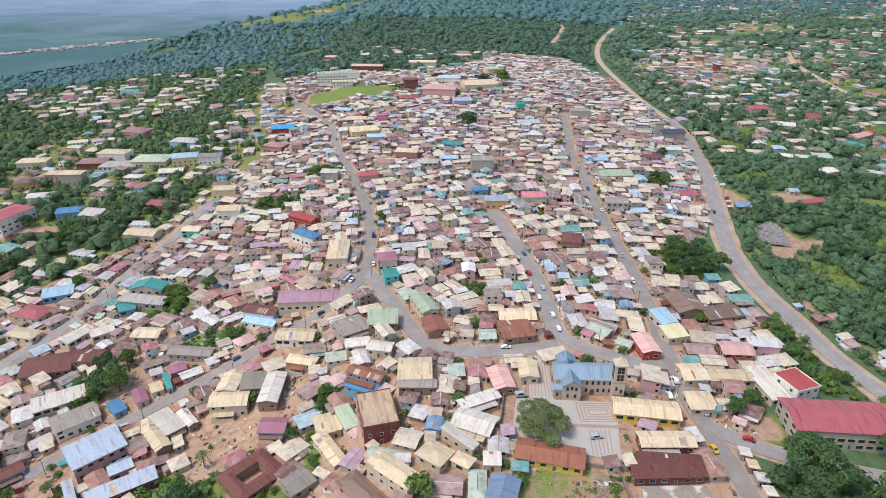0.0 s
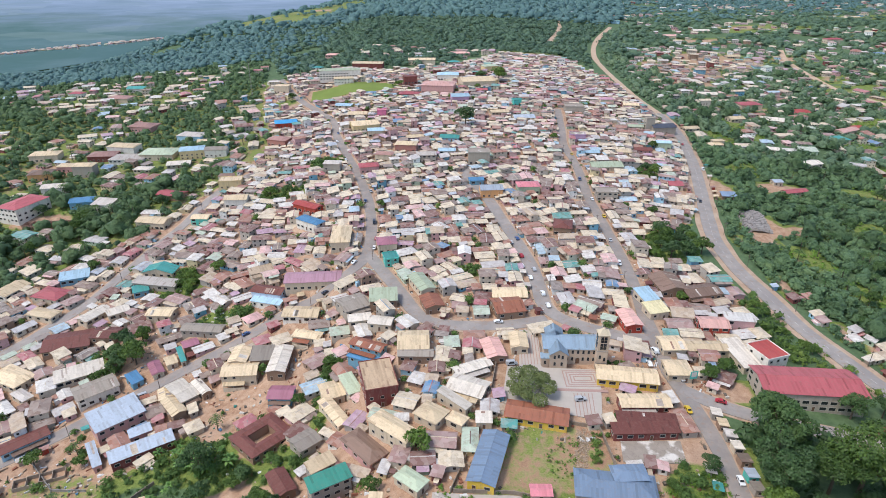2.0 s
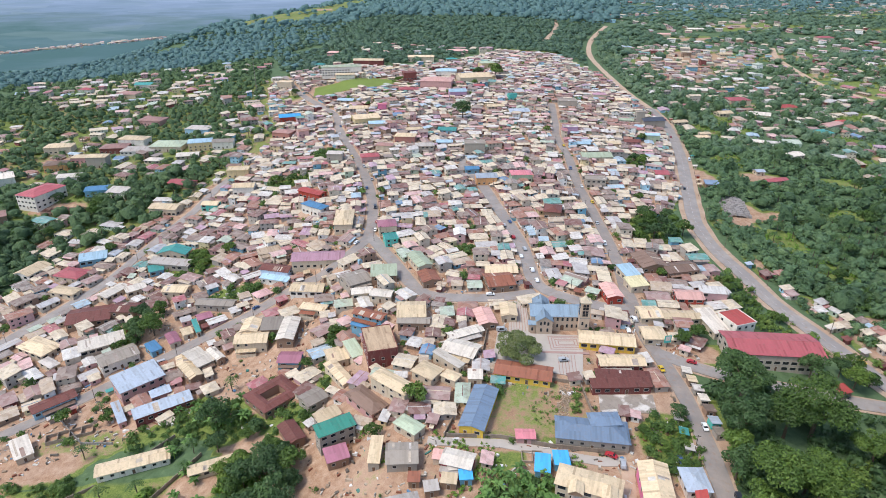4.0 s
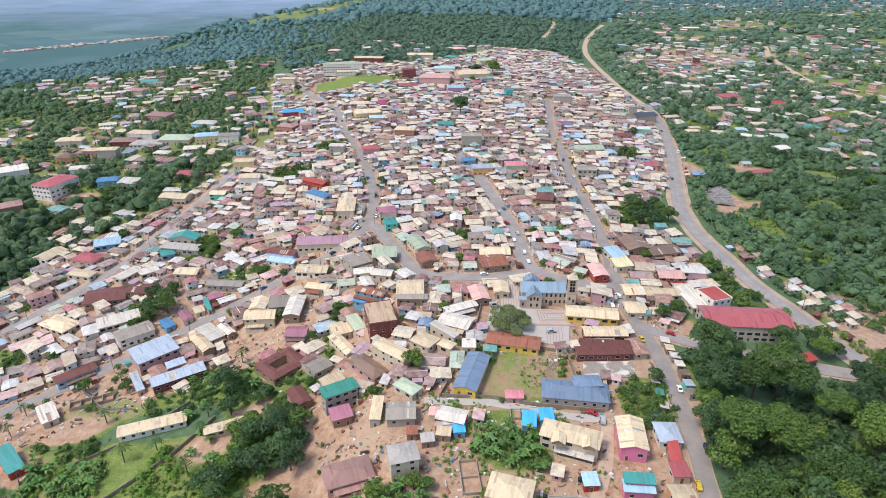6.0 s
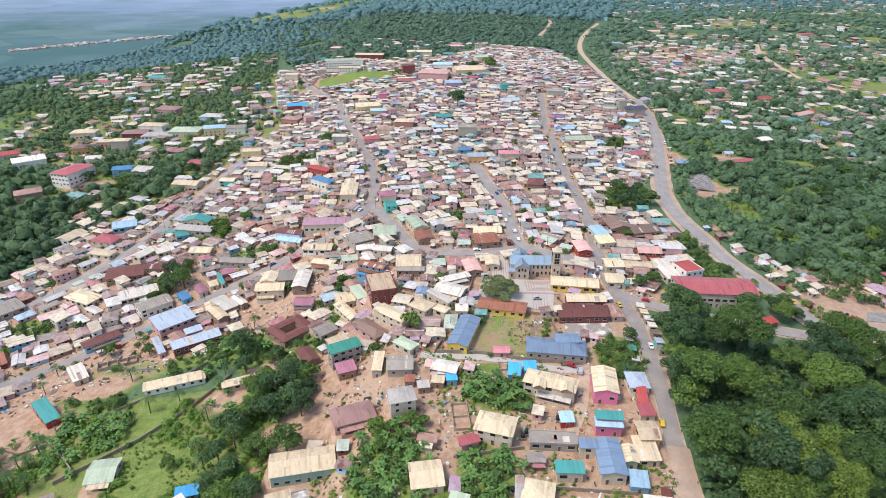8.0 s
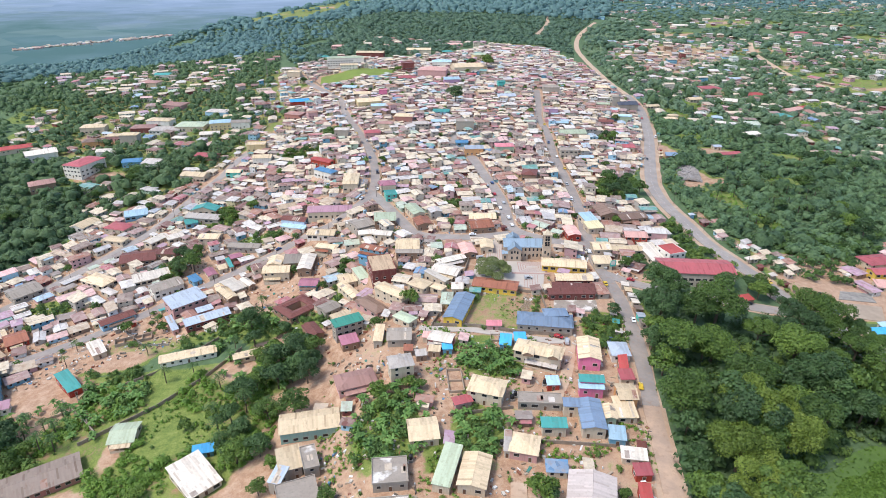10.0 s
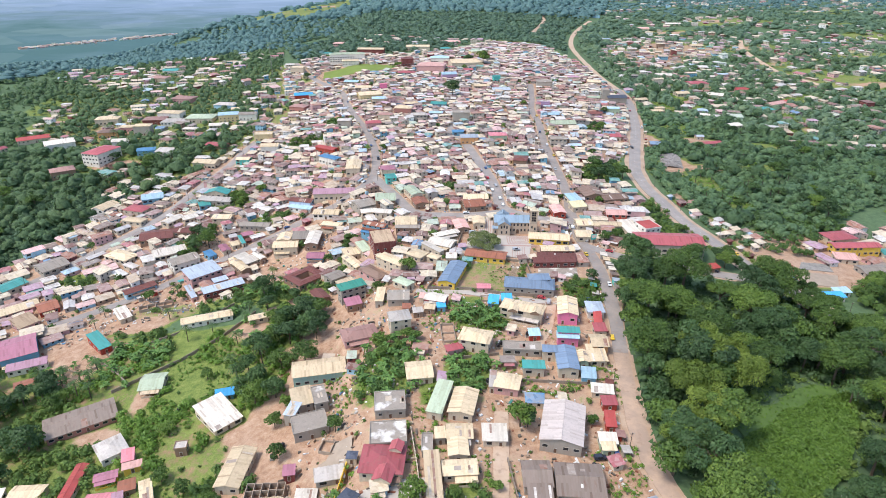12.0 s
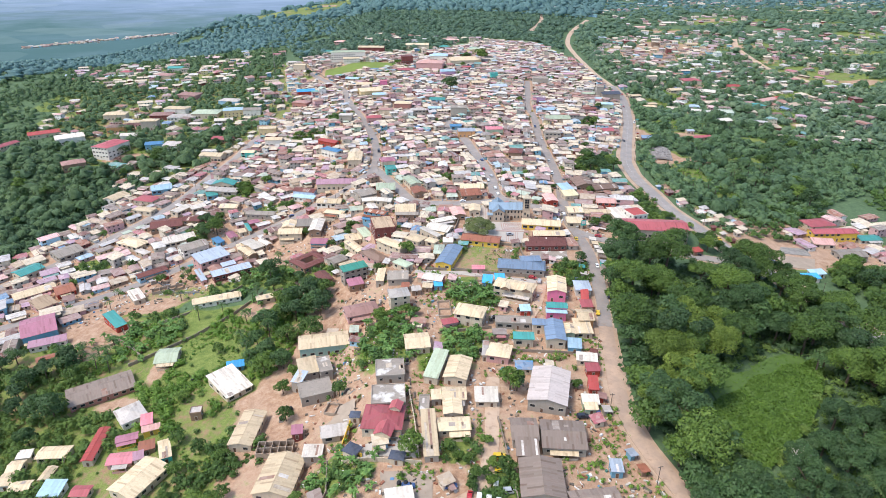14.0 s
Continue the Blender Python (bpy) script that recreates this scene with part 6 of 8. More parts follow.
def far_house(x, y, turn, rng, w, d):
    kind = rng.choice(("gable", "gable", "gable", "hip", "hip", "mono")) if d > 4.4 else "mono"
    h = rng.uniform(2.3, 3.0) + (2.9 if rng.random() < 0.15 and d > 4.6 else 0) + (2.8 if rng.random() < 0.03 and d > 5.5 else 0)
    pitch = rng.uniform(0.14, 0.28)
    m = pose(x, y, gz(x, y), 0, 0, turn)
    FAR.join(roof_geo(kind, w, d, h, 0.6, pitch), m, 0)
    if rng.random() < 0.5:
        lw, ld = w * rng.uniform(0.3, 0.9), rng.uniform(1.8, 3.2)
        FAR.join(roof_geo("mono", lw, ld, h - rng.uniform(0.35, 0.8) - 0.13 * ld, 0.15), m @ pose(rng.uniform(-0.5, 0.5) * (w - lw), -d / 2 - ld / 2, 0), 0)
        FAR.join(Geo().box(-lw / 2 + 0.2, -ld / 2 + 0.6, -3, lw / 2 - 0.2, ld / 2, 1.7), m @ pose(0, -d / 2 - ld / 2, 0), 1)
    wg = Geo()
    X, Y = w / 2, d / 2
    top = h - 0.26 if kind == "hip" else h - 0.06
    wg.box(-X, -Y, -3, X, Y, top)
    if kind == "gable":
        for s in (-1, 1):
            wg.add([(s * X, -Y, top), (s * X, Y, top), (s * X, 0, h + Y * pitch - 0.16)], [(0, 1, 2)])
    FAR.join(wg, m, 1)
    og = Geo()
    for z in ([1.0] if h < 4 else [1.0, 3.8]):
        for k in range(max(1, int(w / 3.2))):
            a = -X + 1.0 + 3.2 * k
            og.add([(a, -Y - 0.04, z), (a + 1.1, -Y - 0.04, z), (a + 1.1, -Y - 0.04, z + 1.1), (a, -Y - 0.04, z + 1.1)], [(0, 1, 2, 3)])
        for s in (-1, 1):
            for k in range(max(1, int(d / 3.5))):
                b = -Y + 0.9 + 3.2 * k
                og.add([(s * (X + 0.04), b, z), (s * (X + 0.04), b + 1.0, z), (s * (X + 0.04), b + 1.0, z + 1.1), (s * (X + 0.04), b, z + 1.1)], [(0, 1, 2, 3)])
    FAR.join(og, m, 2)


NEAR_LEFT = [14]
# open ground between the houses
GULLY = [(-277, 391), (-262, 366), (-245, 352), (-214, 355), (-216, 390), (-192, 401), (-174, 457), (-194, 473), (-211, 434), (-238, 429), (-258, 418)]
OPEN = [GULLY, [(-335, 415), (-270, 425), (-262, 360), (-325, 362)], [(-194, 158), (-166, 180), (-147, 190), (-146, 172), (-128, 158), (-100, 152), (-100, 128), (-200, 128)], [(-165, 245), (-140, 245), (-132, 222), (-150, 212), (-168, 222)], [(-104, 204), (-84, 196), (-70, 182), (-84, 170), (-104, 180)]]


def fill(poly, tries, slack, seed, wide=(5.5, 12), deep=(4.2, 7.5), copies=False, belt=False):
    """Packs houses into a quarter, lined up with the nearest street."""
    rng = random.Random(seed)
    xs, ys = [p[0] for p in poly], [p[1] for p in poly]
    for _ in range(tries):
        x, y = rng.uniform(min(xs), max(xs)), rng.uniform(min(ys), max(ys))
        if not inside(poly, x, y) or blob(PATCHES, x, y) > 0 or blob(DRY, x, y) > 0 or blob(BARE, x, y) > 0.4:
            continue
        if any(inside(q, x, y) for q in OPEN):
            continue
        if belt and noise.noise((x * 0.014, y * 0.014, 7.7)) < -0.2:
            continue
        e, w, d = None, rng.uniform(*wide), rng.uniform(*deep)
        if copies and y < 300 and NEAR_LEFT[0] > 0:
            e, w, d = VARIANTS[rng.randrange(len(VARIANTS))]
        if taken(x, y, 1.5, 1.5, 0.0, slack):
            continue
        far, a = road_near(x, y)
        if far < 1.5 + d / 2:
            continue
        turn = math.degrees(a) + (rng.choice((0, 90)) + rng.gauss(0, 7) if far > 9 else rng.gauss(0, 3))
        # the door side faces the near end of the town
        turn = (turn + 90) % 180 - 90
        if taken(x, y, w / 2, d / 2, radians(turn), slack):
            continue
        GRID.put((x, y, w / 2 + 0.15, d / 2 + 0.15, radians(turn)))
        if e:
            copy_thing(e, pose(x, y, gz(x, y), 0, 0, turn))
            NEAR_LEFT[0] -= 1
        else:
            far_house(x, y, turn, rng, w, d)


UPPER = [(-345, 60), (-300, 190), (-262, 262), (-240, 310), (-205, 340), (-165, 430), (-150, 520), (-190, 640), (-215, 760), (-160, 790), (-60, 770), (10, 800), (90, 900), (175, 900), (215, 720), (232, 620), (203, 470), (183, 405), (166, 350), (150, 330), (136, 318), (138, 285), (150, 262), (146, 205), (118, 195), (112, 165), (96, 160), (97, 130), (60, 128), (0, 128), (-60, 140), (-100, 160), (-150, 145), (-200, 120), (-220, 90)]
fill(UPPER, 30000, -0.25, 5, (5.5, 12), (4.6, 7.6), copies=True)
fill(UPPER, 30000, -0.3, 51, (2.8, 6.5), (2.3, 4.4))
LOWER = [(-60, 140), (60, 128), (97, 130), (84, 40), (88, -60), (60, -80), (-60, -60), (-45, 20), (-40, 110)]
fill(LOWER, 110, 0.8, 52, (3.0, 6.5), (2.5, 4.5))
# looser quarters round it
WEST = [(-165, 430), (-205, 340), (-262, 300), (-330, 420), (-420, 470), (-470, 640), (-470, 800), (-330, 840), (-215, 760), (-190, 640), (-150, 520)]
fill(WEST, 1700, 1.8, 6, (8, 17), (6, 11), belt=True)
fill(WEST, 420, 1.0, 61, (4, 9), (3.5, 6), belt=True)
fill([(-470, 640), (-330, 840), (-215, 790), (-260, 900), (-420, 900), (-560, 780)], 140, 5.0, 62, (9, 16), (7, 10))
EAST = [(235, 560), (300, 480), (420, 520), (560, 640), (640, 900), (560, 1120), (380, 1080), (270, 900), (240, 760)]
fill(EAST, 1300, 3.5, 7, (9, 18), (7, 11), belt=True)
VILLAGE = [(290, 1020), (330, 930), (300, 800), (360, 770), (420, 860), (520, 990), (480, 1060), (380, 1070)]
fill(VILLAGE, 1600, 1.6, 8, (9, 18), (7, 11))
for a, b in ((640, 1080), (700, 1000), (480, 620), (560, 560), (350, 520), (430, 470), (760, 1200), (900, 1100), (620, 1300), (520, 1250)):
    fill([(a - 70, b - 40), (a + 70, b - 40), (a + 70, b + 40), (a - 70, b + 40)], 26, 4.0, a, (9, 18), (7, 11))
fill([(196, 250), (176, 255), (190, 196), (205, 170), (214, 180)], 60, 0.5, 12, (3, 6), (3, 4.5))
BARE_HOLD, BARE[:] = list(BARE), [q for q in BARE if q[0] < 225 or q[1] > 260]
fill([(232, 176), (256, 156), (320, 150), (360, 215), (300, 240), (250, 200)], 420, 0.8, 13, (6, 14), (5, 8))
BARE[:] = BARE_HOLD
fill([(-100, 1500), (20, 1450), (60, 1560), (-60, 1620)], 60, 3.0, 14, (12, 22), (9, 14))
fill([(-140, 880), (60, 850), (90, 920), (-100, 960)], 40, 3.0, 15, (9, 20), (7, 11))
cl = random.Random(4)
for k in range(90):
    a, b = cl.uniform(330, 1250), cl.uniform(700, 2000)
    if b < 0.9 * a + 150:
        continue
    fill([(a - 60, b - 35), (a + 60, b - 35), (a + 60, b + 35), (a - 60, b + 35)], cl.randrange(6, 18), 3.5, 900 + k, (9, 20), (7, 13))
far_ob = part("distant_houses", FAR.out(), [M_ROOF_FAR, M_WALL_FAR, M_GLASS], None, "crowded distant houses with weathered metal roofs", "houses", kind="stuff")
for e, _, _ in VARIANTS:
    for o in [*e.children_recursive, e]:
        bpy.data.objects.remove(o)

build_ground()

# ---- trees ----
def leaf_cloud(rng, lobes, count, size, flat=0.75):
    """Many small folded leaf clumps over the skins of several lobes."""
    v, f = [], []
    w = np.array([r * r for *_, r in lobes])
    pick = rng.choice(len(lobes), count, p=w / w.sum())
    for k in pick:
        cx, cy, cz, r = lobes[k]
        d = rng.normal(size=3)
        d /= np.linalg.norm(d) + 1e-9
        if d[2] < -0.35:
            d[2] = -d[2]
        rr = r * (0.72 + 0.36 * rng.random())
        p = np.array([cx + d[0] * rr, cy + d[1] * rr, cz + d[2] * rr * flat])
        n = d + 0.55 * rng.normal(size=3) + np.array([0, 0, 0.35])
        n /= np.linalg.norm(n) + 1e-9
        t = np.cross(n, rng.normal(size=3))
        t /= np.linalg.norm(t) + 1e-9
        b = np.cross(n, t)
        s = size * (0.6 + 0.8 * rng.random())
        o = len(v)
        v += [tuple(p - t * s - b * s * 0.5 - n * s * 0.2), tuple(p + t * s - b * s * 0.35), tuple(p + t * s * 0.1 + b * s - n * s * 0.25)]
        f.append((o, o + 1, o + 2))
    return v, f


def broadleaf(i, height, radius, count, size, material, label, flat=0.75, spread=False):
    rng = np.random.default_rng(40 + i)
    e = empty("tree", pose(0, 0, -500), label, "tree", "trees")
    g = Geo()
    top = height * 0.55
    g.tube([(0, 0, -1.0), (0.1, 0, top * 0.4), (0.2, 0.15, top)], [height * 0.035, height * 0.028, height * 0.018], 7)
    lobes = [(0, 0, height * 0.74, radius * (0.4 if spread else 0.58))]
    arms = 12 if spread else 8
    for k in range(arms):
        a = 2 * math.pi * k / arms + rng.random()
        rr = radius * ((0.4 + 0.5 * rng.random()) if spread else (0.45 + 0.28 * rng.random()))
        q = (rr * math.cos(a), rr * math.sin(a), height * (0.5 + 0.3 * rng.random()))
        lobes.append((*q, radius * ((0.2 + 0.16 * rng.random()) if spread else (0.28 + 0.22 * rng.random()))))
        g.tube([(0.1, 0.1, top * 0.75), tuple(0.6 * c for c in q[:2]) + (q[2] * 0.85,), q], [height * 0.016, height * 0.01, height * 0.004], 5)
    part("trunk", g.out(), M_BARK, e)
    part("crown", leaf_cloud(rng, lobes, count, size, flat), material, e)
    return e


def palm(i):
    rng = np.random.default_rng(70 + i)
    e = empty("palm_tree", pose(0, 0, -500), "palm tree with drooping green fronds", "palm", "palms")
    h = 5.5 + 3 * rng.random()
    part("trunk", Geo().tube([(0, 0, -1), (0.15, 0, h * 0.5), (0.1, 0.2, h)], [0.28, 0.22, 0.2], 7).out(), M_BARK, e)
    v, f = [], []
    for k in range(20):
        a = 2 * math.pi * k / 20 + rng.random() * 0.3
        up = 0.2 + 1.0 * rng.random()
        L = 3.4 + rng.random()
        pts = [(0.1 + L * t * math.cos(up) * math.cos(a), 0.2 + L * t * math.cos(up) * math.sin(a), h + L * (t * math.sin(up) - 0.75 * t * t)) for t in np.linspace(0, 1, 7)]
        sx, sy = -math.sin(a), math.cos(a)
        for s in (-1, 1):
            for j in range(6):
                p, q = pts[j], pts[j + 1]
                w0, w1 = 0.75 * math.sin(math.pi * (0.12 + 0.85 * j / 6)), 0.75 * math.sin(math.pi * (0.12 + 0.85 * (j + 1) / 6))
                o = len(v)
                v += [p, ((p[0] * 0.6 + q[0] * 0.4) + s * sx * w0, (p[1] * 0.6 + q[1] * 0.4) + s * sy * w0, (p[2] + q[2]) / 2 - w0 * 0.45), (p[0] * 0.3 + q[0] * 0.7, p[1] * 0.3 + q[1] * 0.7, p[2] * 0.3 + q[2] * 0.7)]
                f.append((o, o + 1, o + 2))
    part("fronds", (v, f), M_PALM, e)
    return e


def banana(i):
    rng = np.random.default_rng(90 + i)
    e = empty("banana_plant", pose(0, 0, -500), "clump of banana plants with broad arching leaves", "banana plant", "banana plants")
    v, f = [], []
    for c in range(2):
        cx, cy = rng.normal(size=2) * 0.9
        h = 1.6 + rng.random() * 0.8
        part("stem", Geo().tube([(cx, cy, -0.6), (cx, cy, h)], [0.16, 0.1], 6).out(), M_WEED, e)
        for k in range(9):
            a = 2 * math.pi * k / 7 + rng.random() * 0.7
            L, w, up = 2.2 + 0.7 * rng.random(), 0.34 + 0.08 * rng.random(), 0.5 + 0.8 * rng.random()
            sx, sy = -math.sin(a), math.cos(a)
            prev = None
            for t in np.linspace(0, 1, 6):
                p = (cx + L * t * math.cos(up) * math.cos(a), cy + L * t * math.cos(up) * math.sin(a), h + L * (t * math.sin(up) - 0.62 * t * t))
                ww = w * math.sin(math.pi * (0.1 + 0.86 * t))
                row = len(v)
                v += [(p[0] + sx * ww, p[1] + sy * ww, p[2] - 0.08), p, (p[0] - sx * ww, p[1] - sy * ww, p[2] - 0.08)]
                if prev is not None:
                    f += [(prev, row, row + 1, prev + 1), (prev + 1, row + 1, row + 2, prev + 2)]
                prev = row
    part("leaves", (v, f), M_BANANA, e)
    return e


BIG = [broadleaf(i, 19 + i, 8.5 + 0.6 * i, 5200, 0.4, (M_LEAF_DARK, M_LEAF, M_LEAF, M_LEAF_DARK, M_LEAF)[i], "tall spreading forest tree with dense green crown", 0.8, i % 2 == 1) for i in range(5)]
BRIGHT = [broadleaf(45 + i, 16 + i, 9.5 + i, 9000, 0.3, M_LEAF_BRIGHT, "tall forest tree with a yellow-green domed crown", 0.8, i == 1) for i in range(2)]
MID = [broadleaf(10 + i, 8 + i, 4.2 + 0.4 * i, 1500, 0.4, M_LEAF if i % 2 else M_LEAF_DARK, "leafy green tree with rounded uneven crown") for i in range(5)]
SMALL = [broadleaf(20 + i, 4.0 + 0.7 * i, 2.4 + 0.3 * i, 950, 0.29, M_LEAF, "low bushy green tree") for i in range(4)]
BROAD = [broadleaf(30, 6.6, 7.6, 6200, 0.25, M_FEATHER, "broad spreading shade tree with dense low crown", 0.6, True)]
PALMS = [palm(i) for i in range(4)]
BANANAS = [banana(i) for i in range(4)]


def plant(kinds, x, y, rng, lo=0.8, hi=1.2):
    k = rng.uniform(lo, hi)
    return copy_thing(kinds[rng.randrange(len(kinds))], pose(x, y, gz(x, y), 0, 0, rng.uniform(0, 360)) @ Matrix.Diagonal((k, k, k * rng.uniform(0.88, 1.12), 1)))


def free_spot(x, y, r):
    d, _ = road_near(x, y)
    return d > r * 0.6 and not taken(x, y, r * 0.5, r * 0.5, 0.0, 0.2)


def grow(poly, count, kinds, rad, seed, gap, lo=0.8, hi=1.2, check=True):
    rng = random.Random(seed)
    xs, ys = [p[0] for p in poly], [p[1] for p in poly]
    spots = []
    for _ in range(count * 14):
        if len(spots) >= count:
            break
        x, y = rng.uniform(min(xs), max(xs)), rng.uniform(min(ys), max(ys))
        if inside(poly, x, y) and all(math.hypot(x - a, y - b) > gap for a, b in spots) and (not check or free_spot(x, y, rad)):
            spots.append((x, y))
            plant(kinds, x, y, rng, lo, hi)


# the tall grove round the weedy pond
GROVE = [(104, 152), (128, 150), (150, 140), (178, 132), (196, 110), (206, 80), (210, 45), (205, 10), (196, -30), (170, -45), (175, 0), (184, 50), (160, 54), (138, 44), (122, 34), (116, 10), (106, -14), (104, -50), (98, -50), (89, -15), (89, 20), (94, 60), (101, 100), (104, 130)]
for bx, by, k in ((122, 52, 1.25), (108, 36, 1.1), (128, 42, 1.05), (99, 8, 1.05), (110, 20, 1.1), (120, 98, 0.9)):
    plant(BRIGHT, bx, by, random.Random(int(bx * by)), k, k)
grow(GROVE, 38, BIG, 5, 1, 8.5, 0.8, 1.15)
grow([(176, 138), (198, 112), (209, 78), (203, 62), (188, 96), (170, 128)], 9, BIG, 3, 74, 8.0, 0.75, 0.95)
grow([(160, -2), (172, 10), (178, 26), (184, 42), (208, 40), (206, -56), (112, -64), (106, -46), (160, -40)], 18, BIG, 6, 2, 8.4, 0.62, 0.92)
grow([(112, 40), (136, 50), (160, 58), (176, 62), (165, 90), (120, 84)], 14, MID, 3, 67, 7.5, 1.3, 1.8)
grow([(93, -12), (105, -14), (109, -44), (104, -58), (97, -50)], 9, MID, 2, 68, 5.0, 1.1, 1.5, False)
for bx, by in ((183, 53), (177, 41), (95, -33), (149, -31), (171, 37)):
    plant(PALMS, bx, by, random.Random(bx), 1.4, 1.7)
grow([(185, 60), (214, 50), (216, 5), (190, 0)], 4, PALMS, 3, 3, 8.0, 1.1, 1.5)
grow([(87, -70), (98, -70), (95, 0), (101, 60), (106, 112), (100, 112), (94, 60), (87, 0)], 12, MID, 3, 48, 7.0, 1.1, 1.5)


def dead_tree(x, y, seed):
    """A pale leafless tree: a trunk that forks again and again."""
    rng = random.Random(seed)
    e = empty("dead_tree", pose(x, y, gz(x, y)), "pale leafless dead tree standing at the grove's edge", "tree", "trees")
    part("trunk", Geo().tube([(0, 0, -1), (0.2, 0.1, 4), (0.1, 0.4, 8)], [0.42, 0.34, 0.26], 7).out(), M_DEADWOOD, e)
    for k in range(5):
        a, r = k * 1.26 + rng.random(), rng.uniform(2.2, 3.6)
        tip = (r * math.cos(a), 0.4 + r * math.sin(a), 8 + rng.uniform(2.5, 4.5))
        g = Geo().tube([(0.1, 0.4, 7.4), (tip[0] * 0.55, tip[1] * 0.55, 9.4), tip], [0.2, 0.14, 0.06], 5)
        for _ in range(3):
            b = rng.uniform(0, 6.28)
            g.tube([(tip[0] * 0.6, tip[1] * 0.6, 9.7), (tip[0] * 0.8 + 1.1 * math.cos(b), tip[1] * 0.8 + 1.1 * math.sin(b), 11 + rng.random())], [0.09, 0.04], 4)
        part("limb", g.out(), M_DEADWOOD, e)


for bx, by in ((97, -14), (101, -22), (104, -34), (135, -18), (146, -12), (150, -20), (161, -13), (130, -32), (141, -34), (154, -28), (110, -38), (118, -40), (159, 3), (171, 2), (95, -39), (112, -29)):
    plant(BIG[:1] + BIG[3:4], bx, by, random.Random(int(7 * bx + by)), 0.6, 0.8)
dead_tree(97, -23, 1)
dead_tree(132, -21, 2)
grow([(148, 158), (186, 150), (184, 164), (168, 168)], 8, MID, 2, 77, 6.0, 0.8, 1.1)
# the hollow by the highway and beyond
grow([(233, 60), (300, 60), (312, 148), (240, 150), (231, 118)], 26, MID, 4, 4, 7.0, 1.0, 1.5)
grow([(200, 205), (250, 230), (330, 260), (420, 420), (300, 470), (230, 420), (190, 300), (180, 230)], 24, MID, 5, 5, 10.0, 0.7, 1.35)
grow([(190, 240), (260, 240), (300, 330), (215, 330)], 22, PALMS, 3, 6, 6.0, 0.9, 1.3)
grow([(112, 270), (150, 270), (160, 240), (165, 200), (150, 195), (140, 230)], 10, SMALL, 3, 7, 5.0, 0.8, 1.2)
grow([(120, 325), (150, 330), (150, 285), (128, 285)], 10, MID, 5, 8, 5.5, 0.8, 1.2)
grow([(148, 440), (185, 430), (180, 405), (150, 405)], 8, MID, 5, 9, 6.0, 0.9, 1.3)
grow([(200, 235), (300, 250), (420, 340), (400, 470), (280, 450), (205, 380)], 24, PALMS, 3, 75, 8.0, 1.0, 1.4)
# green belt on the western edge
grow(GULLY, 12, PALMS, 3, 78, 6.0, 1.0, 1.4)
grow([(-312, 240), (-312, 290), (-270, 330), (-205, 340), (-175, 470), (-215, 470), (-290, 410), (-390, 360), (-380, 250)], 18, MID, 5, 10, 9.0, 0.7, 1.15)
grow([(-312, 240), (-300, 300), (-205, 335), (-185, 420), (-260, 400), (-350, 330)], 18, PALMS, 3, 11, 6.0)
grow([(-300, 420), (-200, 440), (-160, 520), (-220, 700), (-400, 760), (-430, 520)], 20, PALMS, 3, 76, 10.0, 1.1, 1.5)
# near slopes on the left
grow([(-90, 160), (-55, 140), (-45, 90), (-60, 55), (-85, 55), (-95, 110)], 18, MID, 4, 12, 6.5, 0.8, 1.25)
grow([(-72, 132), (-50, 128), (-44, 104), (-56, 92), (-70, 100)], 12, MID, 4, 66, 6.0, 0.9, 1.35)
grow([(-110, 165), (-75, 165), (-72, 150), (-105, 140)], 16, BANANAS, 2, 13, 3.2, 1.0, 1.5)
grow([(-230, 90), (-190, 92), (-140, 66), (-150, 30), (-190, 20), (-240, 40)], 24, MID, 4, 14, 6.5, 0.8, 1.3)
grow([(-195, 104), (-150, 108), (-140, 82), (-170, 86)], 22, BANANAS, 2, 15, 3.4, 1.0, 1.5)
grow([(-165, 122), (-130, 112), (-130, 98), (-150, 92)], 22, BANANAS, 2, 61, 4.0, 1.1, 1.6)
grow([(-100, 128), (-64, 130), (-60, 95), (-84, 92)], 16, BANANAS, 2, 62, 4.0, 1.0, 1.5)
grow([(-190, 92), (-160, 96), (-150, 78), (-195, 70)], 14, PALMS, 2, 64, 6.0, 0.9, 1.3)
grow([(-100, 118), (-64, 110), (-60, 70), (-84, 60)], 10, PALMS, 2, 65, 6.0, 0.9, 1.3)
grow([(-110, 28), (-70, 16), (-62, -20), (-95, -20)], 12, SMALL, 3, 16, 4.5, 0.9, 1.4)
grow([(-130, 75), (-60, 100), (-50, 20), (-110, 20)], 8, SMALL, 3, 17, 9.0, 0.8, 1.2)
grow([(-25, 76), (2, 80), (4, 40), (-22, 38)], 34, BANANAS, 2, 18, 3.3, 1.0, 1.5)
grow([(-22, 82), (4, 82), (2, 64), (-18, 66)], 6, SMALL, 3, 19, 4.0)
grow([(16, 108), (36, 106), (40, 84), (18, 90)], 22, BANANAS, 2, 20, 3.2, 1.0, 1.5)
grow([(14, 68), (34, 60), (30, 40), (12, 42)], 22, BANANAS, 2, 21, 3.2, 1.0, 1.5)
grow([(-33, -6), (-10, -9), (-11, -30), (-32, -24)], 20, BANANAS, 2, 22, 3.0, 0.9, 1.3)
grow([(76, 130), (92, 130), (90, 108), (74, 110)], 7, SMALL, 3, 23, 3.6, 0.5, 0.75)
grow([(-160, 300), (-132, 300), (-112, 258), (-150, 272)], 12, SMALL, 3, 24, 4.5)
grow([(-52, 206), (-44, 206), (-44, 172), (-52, 172)], 9, SMALL, 3, 25, 4.0, 0.8, 1.1)
